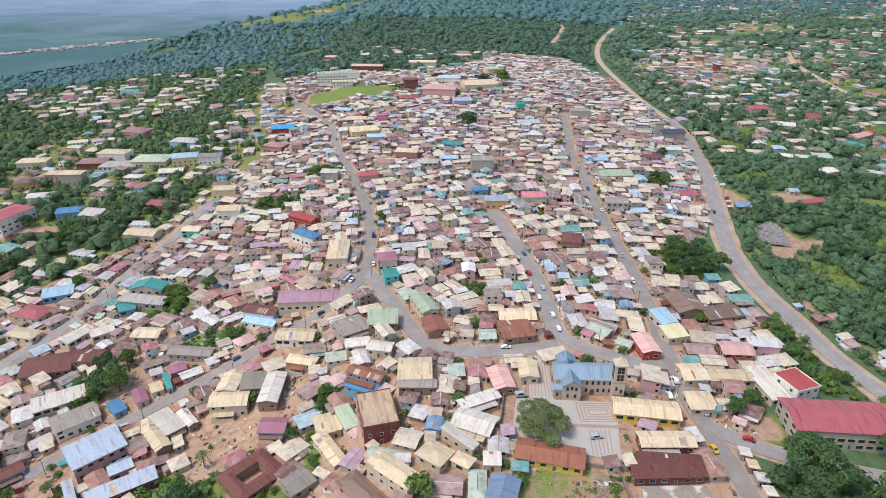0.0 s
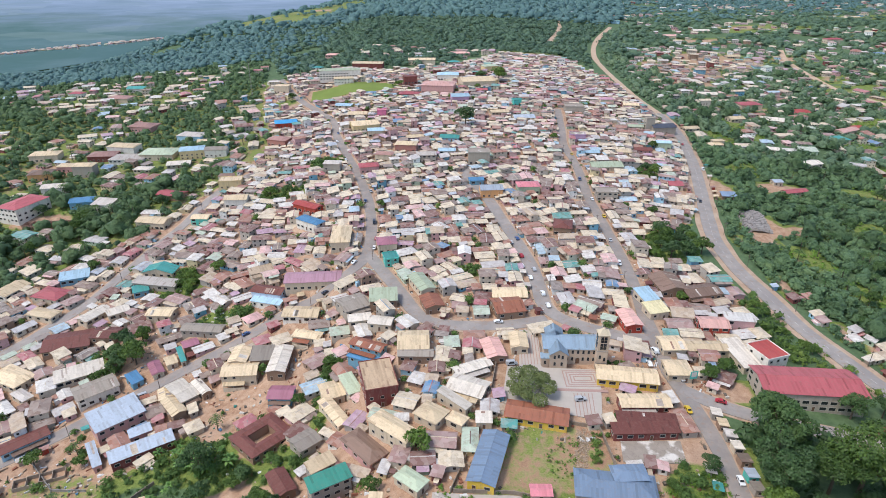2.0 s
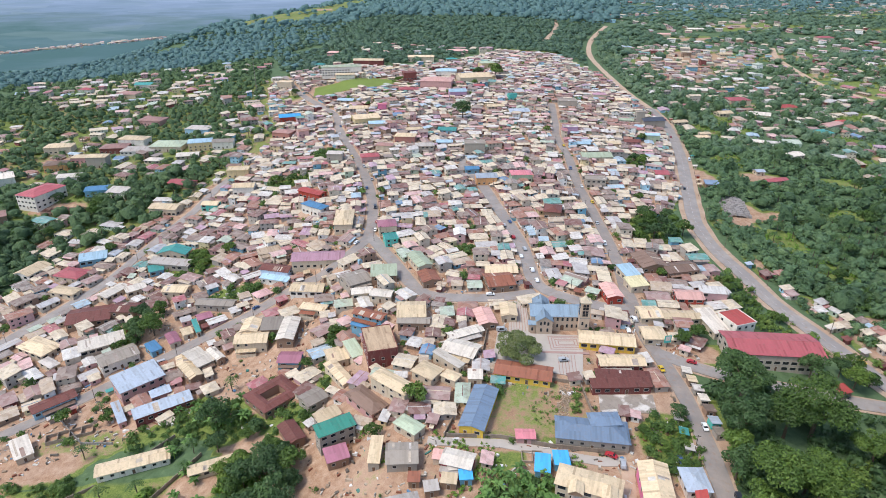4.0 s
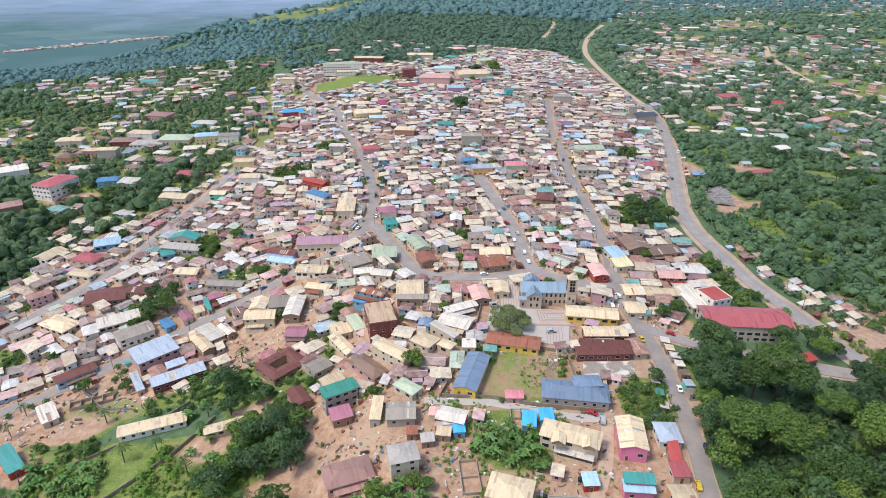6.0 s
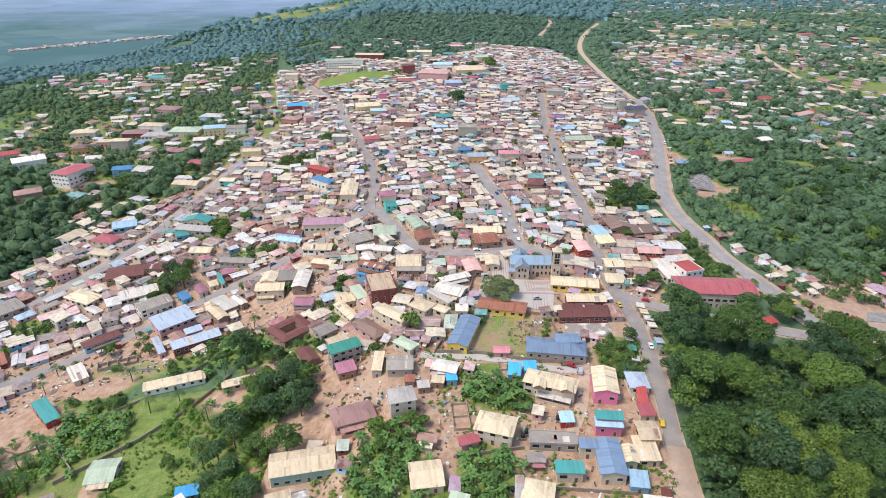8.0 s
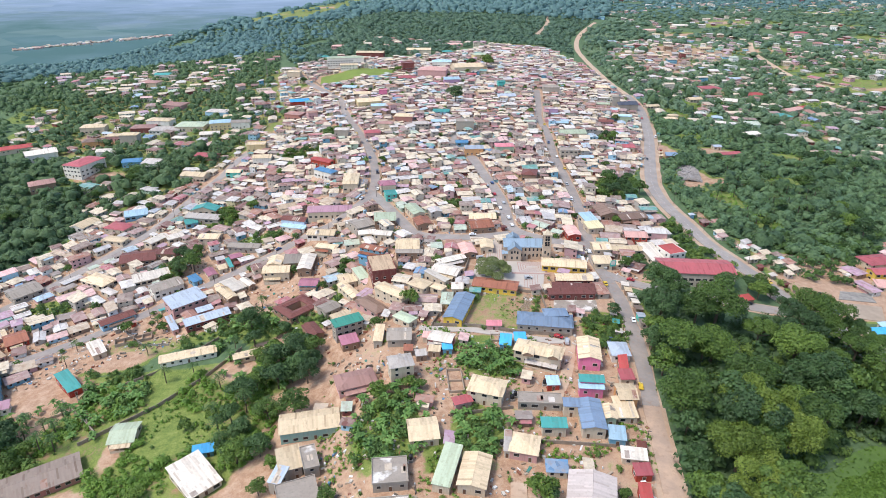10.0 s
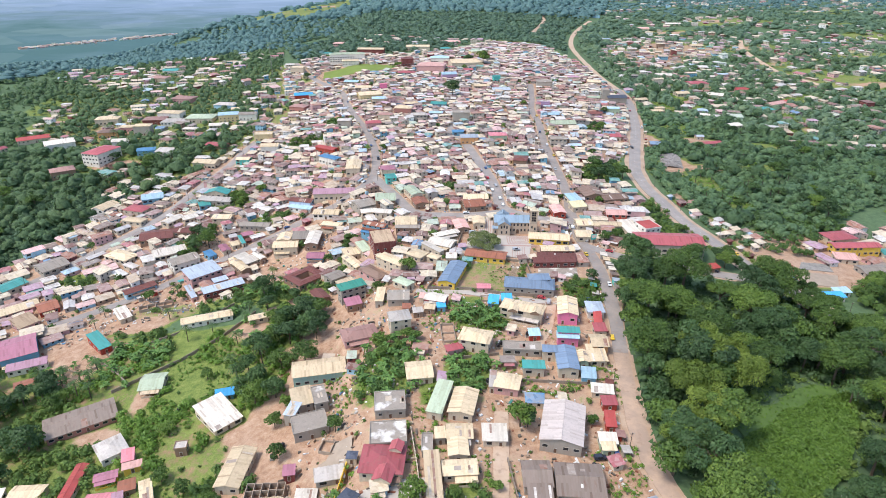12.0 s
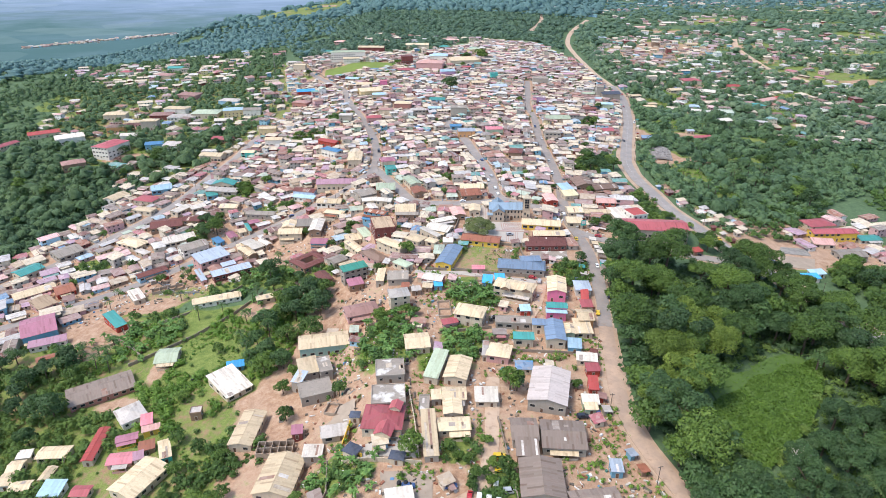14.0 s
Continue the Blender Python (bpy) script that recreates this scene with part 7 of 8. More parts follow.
grow([(-172, 240), (-150, 240), (-152, 215), (-172, 215)], 5, MID, 4, 26, 7.0, 0.8, 1.1)
grow([(-175, 215), (-40, 160), (-30, 110), (-100, 100), (-200, 140)], 10, PALMS, 2, 27, 9.0, 0.8, 1.1)
grow(TOWN, 34, SMALL, 3, 28, 14.0, 0.9, 1.6)
grow([(15, -6), (32, -6), (32, -32), (15, -30)], 9, SMALL, 3, 29, 3.5, 0.6, 0.9, False)
rng0 = random.Random(9)
for kinds, x, y, k in ((BROAD, 34.6, 168.0, 1.42), (MID, 43, 22, 0.75), (MID, 90, 130, 0.6), (MID, 108, 178, 0.85), (MID, 118, 184, 0.9), (MID, 22, 532, 1.6), (MID, -160, 228, 1.2), (MID, -148, 224, 1.2), (MID, 66, 700, 1.7), (MID, 46, 720, 1.5), (SMALL, 65, 204, 0.55), (SMALL, 70, 187.2, 0.5), (SMALL, 73, 187, 0.5), (SMALL, 76, 186.8, 0.5)):
    plant(kinds, x, y, rng0, k, k)


# ---- woods: too many trees to count ----
def woods(name, rows, per, size, material, label, seed, core=1.0, base=None, squash=1.0):
    """Uneven crowns over the given spots (x, y, radius, height): a lumpy body and leaf clumps that stand out of it."""
    rng = np.random.default_rng(seed)
    n = len(rows)
    r = np.array(rows) * np.array([1, 1, 1 + 0.35 * (1 - squash), squash])
    z0 = (land(r[:, 0], r[:, 1]) if base is None else base) + r[:, 3] * 0.45
    mid, ext = np.stack([r[:, 0], r[:, 1], z0], 1)[:, None], np.stack([r[:, 2], r[:, 2], r[:, 3] * 0.52], 1)[:, None]
    # body: a top and three rings of six, pushed in and out
    ang = 2 * math.pi * (np.arange(6) / 6)[None, None] + rng.uniform(0, 6.28, (n, 1, 1)) + rng.normal(0, 0.2, (n, 3, 6))
    pol = np.radians(np.array([34, 68, 108]))[None, :, None] + rng.normal(0, 0.13, (n, 3, 6))
    push = rng.uniform(0.5, 1.25, (n, 3, 6))
    ring = np.stack([np.sin(pol) * np.cos(ang) * push, np.sin(pol) * np.sin(ang) * push, np.cos(pol) * push], 3).reshape(n, 18, 3)
    body = np.concatenate([np.tile(np.array([[[0, 0, 0.95]]]), (n, 1, 1)), ring], 1)
    body = (mid + body * ext * core).reshape(-1, 3)
    tri, quad = [], []
    for k in range(6):
        q = (k + 1) % 6
        tri.append((0, 1 + k, 1 + q))
        quad += [(1 + k, 7 + k, 7 + q, 1 + q), (7 + k, 13 + k, 13 + q, 7 + q)]
    o = 19 * np.arange(n)[:, None, None]
    tri, quad = (o + np.array(tri)[None]).reshape(-1, 3), (o + np.array(quad)[None]).reshape(-1, 4)
    # clumps
    d = rng.normal(size=(n, per, 3))
    d /= np.linalg.norm(d, axis=2)[..., None]
    d[..., 2] = np.abs(d[..., 2]) * 1.1 - 0.15
    c = mid + d * (0.82 + 0.36 * rng.random((n, per, 1))) * ext
    nrm = d + 0.35 * rng.normal(size=d.shape) + np.array([0, 0, 0.4])
    nrm /= np.linalg.norm(nrm, axis=2)[..., None]
    t = np.cross(nrm, rng.normal(size=d.shape))
    t /= np.linalg.norm(t, axis=2)[..., None]
    b = np.cross(nrm, t)
    s = (size * r[:, 2])[:, None, None] * (0.5 + 0.9 * rng.random((n, per, 1)))
    s = s * 1.3
    card = np.stack([c - t * s - b * s * 0.6, c + t * s * 0.9 - b * s * 0.7 - nrm * s * 0.2, c + t * s * 0.2 + b * s], 2).reshape(-1, 3)
    m = n * per
    v = np.concatenate([body, card])
    tri = np.concatenate([tri, 19 * n + np.arange(3 * m).reshape(-1, 3)])
    loops = np.concatenate([tri.ravel(), quad.ravel()]).astype(np.int32)
    start = np.concatenate([3 * np.arange(len(tri)), 3 * len(tri) + 4 * np.arange(len(quad))]).astype(np.int32)
    me = bpy.data.meshes.new(name)
    me.vertices.add(len(v))
    me.vertices.foreach_set("co", v.ravel())
    me.loops.add(len(loops))
    me.loops.foreach_set("vertex_index", loops)
    me.polygons.add(len(start))
    me.polygons.foreach_set("loop_start", start)
    me.materials.append(material)
    me.update(calc_edges=True)
    me.polygons.foreach_set("use_smooth", np.ones(len(start), dtype=bool))
    return tagged(new(name, me), label, "woods", kind="stuff")


def spots(poly, step, rad, seed, keep=1.0, clear=0.0, gaps=0.32, scale=0.012, clearings=True):
    rng = random.Random(seed)
    xs, ys = [p[0] for p in poly], [p[1] for p in poly]
    out = []
    x = min(xs)
    while x < max(xs):
        y = min(ys)
        while y < max(ys):
            a, b = x + rng.uniform(-0.6, 0.6) * step, y + rng.uniform(-0.6, 0.6) * step
            y += step
            if rng.random() > keep or not inside(poly, a, b):
                continue
            if clearings and blob(CLEAR, a, b) > 0 and rng.random() > 0.12:
                continue
            if clear and (not free_spot(a, b, clear) or (a < 700 and blob(BARE, a, b) > 0)):
                continue
            if clear and noise.noise((a * scale, b * scale, 7.7)) > gaps:
                continue
            if not clear and gz(a, b) < -88:
                continue
            k = 0.5 + 1.15 * rng.random() ** 1.5
            out.append((a, b, rad * k, rad * k * rng.uniform(1.1, 1.9)))
        x += step
    return out


HILL = [(-560, 780), (-420, 900), (-260, 945), (-210, 800), (-150, 800), (-60, 790), (10, 830), (80, 920), (180, 915), (205, 840), (215, 900), (222, 970), (255, 1090), (330, 1270), (410, 1440), (500, 1800), (500, 2300), (-100, 2300), (-700, 2250), (-900, 1900), (-1300, 1250), (-900, 800)]
near_hill = [s for s in spots(HILL, 7.6, 4.3, 31, 0.95, 3.5, 0.6) if s[1] < 1250]
far_hill = [s for s in spots(HILL, 13.8, 7.2, 32, 0.95) if s[1] >= 1250]
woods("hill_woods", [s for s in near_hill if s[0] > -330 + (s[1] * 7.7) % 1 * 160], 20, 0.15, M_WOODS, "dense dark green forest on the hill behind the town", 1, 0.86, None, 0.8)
woods("distant_woods", far_hill + [s for s in near_hill if s[0] <= -330 + (s[1] * 7.7) % 1 * 160], 2, 0.22, M_WOODS_HAZED, "distant dark forest on the ridges", 2, 0.95, None, 0.85)
RIGHT = [(240, 480), (300, 470), (430, 430), (560, 430), (1000, 700), (1500, 1500), (1500, 2300), (500, 2300), (500, 1800), (420, 1440), (350, 1260), (275, 1085), (240, 958), (230, 720), (238, 620)]
r_near = [s for s in spots(RIGHT, 7.5, 3.9, 33, 0.7, 3.0, 0.3) if s[1] < 950]
r_far = [s for s in spots(RIGHT, 11, 5.2, 34, 0.8, 3.5) if s[1] >= 950]
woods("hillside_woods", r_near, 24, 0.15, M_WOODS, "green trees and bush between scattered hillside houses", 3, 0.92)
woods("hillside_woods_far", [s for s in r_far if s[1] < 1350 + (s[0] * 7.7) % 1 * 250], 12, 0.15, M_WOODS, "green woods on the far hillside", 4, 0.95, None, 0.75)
woods("ridge_woods_far", [s for s in r_far if s[1] >= 1350 + (s[0] * 7.7) % 1 * 250], 2, 0.24, M_WOODS_HAZED, "distant green woods on the far ridge", 23, 0.9, None, 0.65)
HILLBUSH = [(236, 480), (300, 470), (430, 430), (560, 430), (800, 600), (760, 1000), (275, 1085), (240, 958), (230, 720), (238, 620)]
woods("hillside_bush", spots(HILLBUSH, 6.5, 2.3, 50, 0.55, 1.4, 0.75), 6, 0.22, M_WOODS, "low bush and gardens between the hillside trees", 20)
LOW = [(176, 290), (178, 240), (190, 190), (240, 200), (300, 250), (420, 330), (560, 430), (430, 440), (300, 475), (235, 560), (212, 440), (186, 350)]
woods("hollow_bush", spots(LOW, 5.0, 2.9, 35, 0.9, 1.4, 0.5, 0.025), 26, 0.15, M_HOLLOW, "thick green bush and plantain in the hollow", 5, 0.88)
HOLLOW_TREES = [(182, 290), (200, 215), (300, 255), (420, 335), (560, 440), (760, 640), (700, 900), (300, 900), (240, 760), (240, 560), (214, 440)]
woods("hollow_trees", spots(HOLLOW_TREES, 15, 5.0, 53, 0.6, 3.0, 0.5), 64, 0.11, M_SUBURB, "taller dark trees standing out of the hillside bush", 25, 0.88)
LEFT = [(-175, 480), (-150, 540), (-200, 640), (-220, 760), (-260, 940), (-420, 900), (-560, 780), (-620, 560), (-560, 380), (-390, 350), (-300, 420), (-200, 440)]
woods("suburb_trees", [s for s in spots(LEFT, 6.0, 3.2, 36, 0.95, 1.6, 9) if noise.noise((s[0] * 0.014, s[1] * 0.014, 7.7)) < -0.04 or (s[0] * 7.3 + s[1] * 3.1) % 1 < 0.34], 18, 0.15, M_SUBURB, "trees and bush between the western houses", 6, 0.92)
WESTLOW = [(-560, 380), (-390, 420), (-300, 420), (-200, 440), (-182, 400), (-203, 340), (-246, 316), (-266, 268), (-302, 196), (-345, 60), (-420, 20), (-700, 200)]
woods("west_slope_woods", spots(WESTLOW, 8, 4.4, 37, 0.9, 2.4, 0.75), 28, 0.14, M_SUBURB, "dense green trees on the western slope", 7, 0.92)
woods("gully_trees", spots(GULLY, 4.2, 2.6, 56, 0.95, 1.0, 0.95), 34, 0.14, M_SUBURB, "dense trees and plantain in a gully through the houses", 29, 0.88)
WESTEDGE = [(-264, 266), (-302, 192), (-345, 66), (-430, 60), (-350, 250), (-300, 335), (-205, 347), (-238, 318)]
woods("west_edge_bush", spots(WESTEDGE, 4.4, 2.5, 54, 0.9, 1.2, 0.95), 30, 0.13, M_SUBURB, "thick bush along the western edge of the town", 26, 0.9)
BETWEEN = [(118, 284), (150, 268), (160, 240), (168, 205), (158, 190), (146, 198), (142, 240)]
woods("roadside_bush", spots(BETWEEN, 4, 2.0, 38, 0.9, 1.2, 0.9), 30, 0.16, M_BUSH, "thick green bush on the bank below the highway", 8, 0.72)
woods("grove_undergrowth", spots(GROVE, 6, 3.4, 39, 0.9, 2.0, 0.9), 70, 0.13, M_LEAF_DARK, "dark undergrowth below the tall trees", 9, 0.72)
SLOPE = [(-135, 95), (-108, 116), (-78, 96), (-60, 30), (-70, -12), (-110, 10), (-135, 50)]
woods("slope_scrub", spots(SLOPE, 2.0, 0.7, 40, 0.8, 0.8, 0.0, 0.05), 14, 0.22, M_WEED, "scrub and tall weeds on a grassy slope", 10, 0.72)
YARDS = [(-345, 60), (-262, 262), (-205, 340), (-150, 520), (-60, 500), (60, 480), (140, 380), (98, 120), (84, 40), (60, -60), (-60, -50), (-220, 90)]
woods("yard_scrub", spots(YARDS, 7, 1.1, 41, 0.3, 1.2), 16, 0.22, M_BUSH, "small shrubs and weeds in yards", 11, 0.72)
SPUR = [(-1300, 1250), (-900, 800), (-560, 780), (-620, 560), (-700, 200), (-1500, 600)]
woods("spur_woods", spots(SPUR, 15, 7, 42, 0.92), 12, 0.14, M_WOODS_HAZED, "dark forest falling into the valley", 12, 1.0, None, 0.6)

VERGE = [(88, -60), (104, -60), (110, 0), (112, 60), (120, 110), (180, 120), (210, 100), (222, 60), (226, 0), (222, -90), (110, -90)]
POND = [(123, 24), (130, 34), (140, 39), (156, 46), (168, 51), (173, 40), (166, 25), (150, 4), (136, -8), (124, -18), (120, -9), (118, 2), (117, 12)]
woods("grove_verge", [s for s in spots(VERGE, 4.5, 2.2, 43, 0.9, 0.6, 0.9) if not inside(POND, s[0], s[1])], 40, 0.15, M_BUSH, "tall weeds and saplings at the grove's edge", 13, 0.72)
FARSIDE = [(232, 130), (234, 100), (240, 60), (242, -40), (330, -40), (420, 150), (420, 330), (330, 262), (362, 215), (322, 128), (262, 146), (246, 150)]
woods("farside_bush", spots(FARSIDE, 6, 3.6, 44, 0.9, 1.6, 0.8), 34, 0.15, M_BUSH, "bush and trees beyond the highway", 14, 0.88)
NEARLEFT = [(-235, 92), (-140, 66), (-122, 30), (-130, -20), (-240, 30)]
woods("gully_bush", spots(NEARLEFT, 3.9, 2.3, 45, 0.85, 1.0, 0.9), 44, 0.17, M_BUSH, "thick bush in a gully", 15, 0.72)

patch_spots = []
for k, (a, b, rx, ry) in enumerate(PATCHES):
    if rx < 40 and (a, b) != (-170, 650):
        ring = [(a + rx * math.cos(t * 0.6283), b + ry * math.sin(t * 0.6283)) for t in range(10)]
        patch_spots += spots(ring, 3.2, 1.7, 60 + k, 0.75, 0.8, 0.9)
woods("town_bush", patch_spots, 60, 0.14, M_BUSH, "bushes and small trees between the town houses", 16, 0.72)

EASTB = [(194, 215), (200, 182), (238, 172), (262, 200), (310, 262), (250, 240), (200, 240)]
woods("roadside_thicket", spots(EASTB, 5, 2.6, 46, 0.85, 1.8, 0.9), 30, 0.16, M_BUSH, "thick bush behind the roadside stalls", 17, 0.72)

NEARSLOPE = [(-198, 128), (-140, 116), (-62, 132), (-56, 62), (-84, 44), (-118, 20), (-150, 60), (-196, 88)]
woods("slope_bush", [s for s in spots(NEARSLOPE, 2.9, 1.5, 47, 0.9, 0.8, 0.3, 0.03) if blob([(-95, 78, 22, 16), (-122, 112, 12, 9)], s[0], s[1]) < 0], 64, 0.15, M_WEED, "uneven bush and plantain on the slope below the town", 18, 0.72)
for name, poly, seed, mat_no in (("plantain_thicket", [(-182, 140), (-150, 142), (-126, 110), (-140, 100), (-166, 112)], 71, M_BUSH), ("slope_thicket", [(-116, 60), (-92, 70), (-84, 34), (-98, 20), (-118, 40)], 72, M_WEED), ("gully_thicket", [(-75, 20), (-58, 34), (-58, -4), (-82, -24), (-98, -14)], 73, M_BUSH)):
    woods(name, spots(poly, 3.0, 1.7, seed, 0.9, 0.7, 0.25, 0.045), 60, 0.18, mat_no, "dense plantain, weeds and shrubs on a slope", seed, 0.72)
EASTSIDE = [(177, 330), (178, 250), (186, 205), (200, 180), (216, 188), (204, 215), (196, 260), (194, 330)]
woods("bank_bush", spots(EASTSIDE, 3.0, 1.7, 48, 0.9, 0.5, 0.5, 0.05), 30, 0.17, M_HOLLOW, "bush and plantain up to the highway shoulder", 28, 0.75)
woods("yard_hedge", spots([(54.5, 150), (57.5, 150), (55, 134), (51.5, 134)], 1.3, 0.9, 57, 0.9), 40, 0.2, M_BUSH, "overgrown hedge along the school yard wall", 30, 0.72)
woods("yard_grass", spots([(38, 126), (44, 126), (50, 143), (46, 147), (36, 138)], 1.1, 0.45, 58, 0.45), 14, 0.3, M_WEED, "tufts of grass on a trodden yard", 31, 0.5)
STRIP = [(142, 204), (168, 206), (176, 192), (196, 168), (214, 146), (206, 138), (186, 158), (160, 190)]
woods("highway_bush", spots(STRIP, 4.0, 2.0, 49, 0.85, 1.0, 0.9), 30, 0.16, M_BUSH, "bush along the foot of the highway bank", 19, 0.72)

woods("town_trees", spots(UPPER, 8, 1.9, 55, 0.6, 1.6, 0.3, 0.02), 40, 0.17, M_BUSH, "small trees and bushes squeezed between town houses", 27, 0.78)
woods("yard_weeds", spots(LOWER, 2.0, 0.75, 52, 0.8, 0.5, -0.2, 0.06), 14, 0.26, M_WEED, "weeds and low shrubs on bare yards", 24, 0.6)
weeds = []
for k, (a, b, rx, ry) in enumerate(CLEAR):
    if b < 700:
        ring = [(a + 1.2 * rx * math.cos(t * 0.6283), b + 1.2 * ry * math.sin(t * 0.6283)) for t in range(10)]
        weeds += spots(ring, 3.4, 1.2, 90 + k, 0.6, 0.6, 0.35, 0.05, False)
woods("clearing_weeds", weeds, 16, 0.22, M_WEED, "tall grass and weeds in clearings", 21, 0.6)

# weedy pond in the grove


def pond():
    e = empty("pond", pose(145, 10, 0), "pond overgrown with bright green water weed", "pond")
    cx, cy = 140, 18
    g = Geo()
    n = 40
    rim = []
    for k in range(n):
        a = 2 * math.pi * k / n
        r = 1.0
        while inside(POND, cx + r * math.cos(a), cy + r * math.sin(a)):
            r += 1.0
        rim.append((cx - 145 + (r - 0.5 + 2.2 * math.sin(3.3 * a) + 1.3 * math.sin(7.1 * a)) * math.cos(a), cy - 10 + (r - 0.5 + 2.2 * math.sin(3.3 * a) + 1.3 * math.sin(7.1 * a)) * math.sin(a)))
    z = max(gz(p[0] + 145, p[1] + 10) for p in rim) + 0.3
    g.add([(x, y, z) for x, y in rim] + [(x, y, z - 6) for x, y in rim], [tuple(range(n))] + [((k + 1) % n, k, n + k, n + (k + 1) % n) for k in range(n)])
    part("surface", g.out(), M_POND, e, "flat film of duckweed")
    rng = np.random.default_rng(3)
    v, f = [], []
    while len(f) < 19000:
        x, y = rng.uniform(100, 180), rng.uniform(-44, 50)
        if not inside([(140 + (p[0] - 140) * 1.08, 18 + (p[1] - 18) * 1.06) for p in POND], x, y) or (y > 0.55 * x - 48 + 5 * noise.noise((x * 0.08, 0, 1)) and rng.random() < 0.97):
            continue
        h = 0.2 + 0.5 * rng.random() * (0.6 + noise.noise((x * 0.12, y * 0.12, 0)))
        c = np.array([x - 145, y - 10, z + max(0.1, h)])
        nn = rng.normal(size=3) * 0.5 + [0, 0, 1]
        t = np.cross(nn, rng.normal(size=3))
        t /= np.linalg.norm(t)
        b = np.cross(nn / np.linalg.norm(nn), t)
        s = 0.26 + 0.2 * rng.random()
        o = len(v)
        v += [tuple(c - t * s - b * s * 0.6), tuple(c + t * s - b * s), tuple(c + t * s + b * s * 0.7), tuple(c - t * s * 0.7 + b * s)]
        f.append((o, o + 1, o + 2, o + 3))
    part("weed_mat", (v, f), M_PONDWEED, e, "mat of bright green leafy weeds")


pond()

# lowland far behind the spur; its haze is paint and glow
plain = Geo()
plain.add([(-5400, 900, -128), (-1150, 1500, -128), (-900, 2000, -128), (-300, 2900, -128), (-300, 5200, -128), (-5400, 5200, -128)], [(0, 1, 2, 3, 4, 5)])
far_town = Geo()
vr = random.Random(8)
for k in range(190):
    t = vr.random()
    x, y = -1375 + 330 * t + vr.gauss(0, 16), 1930 + 400 * t + vr.gauss(0, 16)
    m = pose(x, y, -128, 0, 0, 50 + vr.uniform(-20, 20))
    w, d = vr.uniform(7, 15), vr.uniform(6, 9)
    far_town.join(roof_geo("gable", w, d, 4.0, 0.6, 0.25), m, 0)
    far_town.join(Geo().box(-w / 2, -d / 2, -2, w / 2, d / 2, 3.9), m, 1)
part("valley_houses", far_town.out(), [M_ROOF_FAR, M_WALL_FAR], None, "pale roofs of a village far down in the valley", "houses", kind="stuff")
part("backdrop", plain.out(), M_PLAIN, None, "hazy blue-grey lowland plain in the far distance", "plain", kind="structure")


# ---- cars, poles, tanks, stalls ----
def car(kind):
    L, W, H = {"saloon": (4.3, 1.75, 1.45), "van": (4.9, 1.85, 2.1), "suv": (4.6, 1.9, 1.75)}[kind]
    e = empty("car", pose(0, 0, -500), {"saloon": "saloon car on the street", "van": "boxy minibus on the street", "suv": "tall estate car on the street"}[kind], "car", "cars")
    bm = bmesh.new()
    sec = {"saloon": [(-L / 2, 0.45), (-L / 2, 0.85), (-L * 0.36, 0.95), (-L * 0.22, H), (L * 0.12, H), (L * 0.27, 0.95), (L / 2 - 0.08, 0.8), (L / 2, 0.45)],
           "van": [(-L / 2, 0.4), (-L / 2, 1.9), (-L * 0.45, H), (L * 0.25, H), (L * 0.38, 1.1), (L / 2 - 0.05, 0.95), (L / 2, 0.4), (L * 0.3, 0.35)],
           "suv": [(-L / 2, 0.5), (-L / 2, 1.05), (-L * 0.44, H), (L * 0.1, H), (L * 0.24, 1.1), (L / 2 - 0.06, 1.0), (L / 2, 0.5), (L * 0.3, 0.42)]}[kind]
    a = [bm.verts.new((x, -W / 2 * (1 if z < 1.0 else 0.86), z)) for x, z in sec]
    b = [bm.verts.new((x, W / 2 * (1 if z < 1.0 else 0.86), z)) for x, z in sec]
    n = len(sec)
    bm.faces.new(a)
    bm.faces.new(b[::-1])
    for i in range(n):
        bm.faces.new((a[i], b[i], b[(i + 1) % n], a[(i + 1) % n])[::-1])
    bmesh.ops.bevel(bm, geom=bm.edges[:], offset=0.06, segments=1, affect="EDGES")
    bmesh.ops.recalc_face_normals(bm, faces=bm.faces[:])
    me = bpy.data.meshes.new("body")
    bm.to_mesh(me)
    bm.free()
    me.materials.append(M_PAINT)
    placed("body", me, e, pose(0, 0, 0))
    zt = H - 0.12
    for s in (-1, 1):
        y = s * W / 2
        part("side_glass", Geo().add([(-L * 0.3, y * 1.01, 1.02), (L * 0.2, y * 1.01, 1.02), (L * 0.1, y * 0.885, zt), (-L * 0.22, y * 0.885, zt)], [(0, 1, 2, 3)]).out(), M_GLASS, e)
        part("headlight", Geo().box(L / 2 - 0.1, y * 0.72 - 0.15, 0.62, L / 2 + 0.03, y * 0.72 + 0.15, 0.78).out(), M_LAMP, e)
    fx = {"saloon": (L * 0.13, L * 0.27), "van": (L * 0.26, L * 0.385), "suv": (L * 0.11, L * 0.25)}[kind]
    part("windscreen", Geo().add([(fx[1] + 0.05, -W * 0.4, 1.06), (fx[1] + 0.05, W * 0.4, 1.06), (fx[0] + 0.05, W * 0.36, H - 0.05), (fx[0] + 0.05, -W * 0.36, H - 0.05)], [(0, 1, 2, 3)]).out(), M_GLASS, e)
    for x in (-L * 0.31, L * 0.31):
        for y in (-W / 2 + 0.1, W / 2 - 0.1):
            part("wheel", Geo().tube([(x, y - 0.1, 0.32), (x, y + 0.1, 0.32)], [0.32, 0.32], 12).out(), M_TYRE, e)
    return e


CARS = [car(k) for k in ("saloon", "saloon", "suv", "van")]


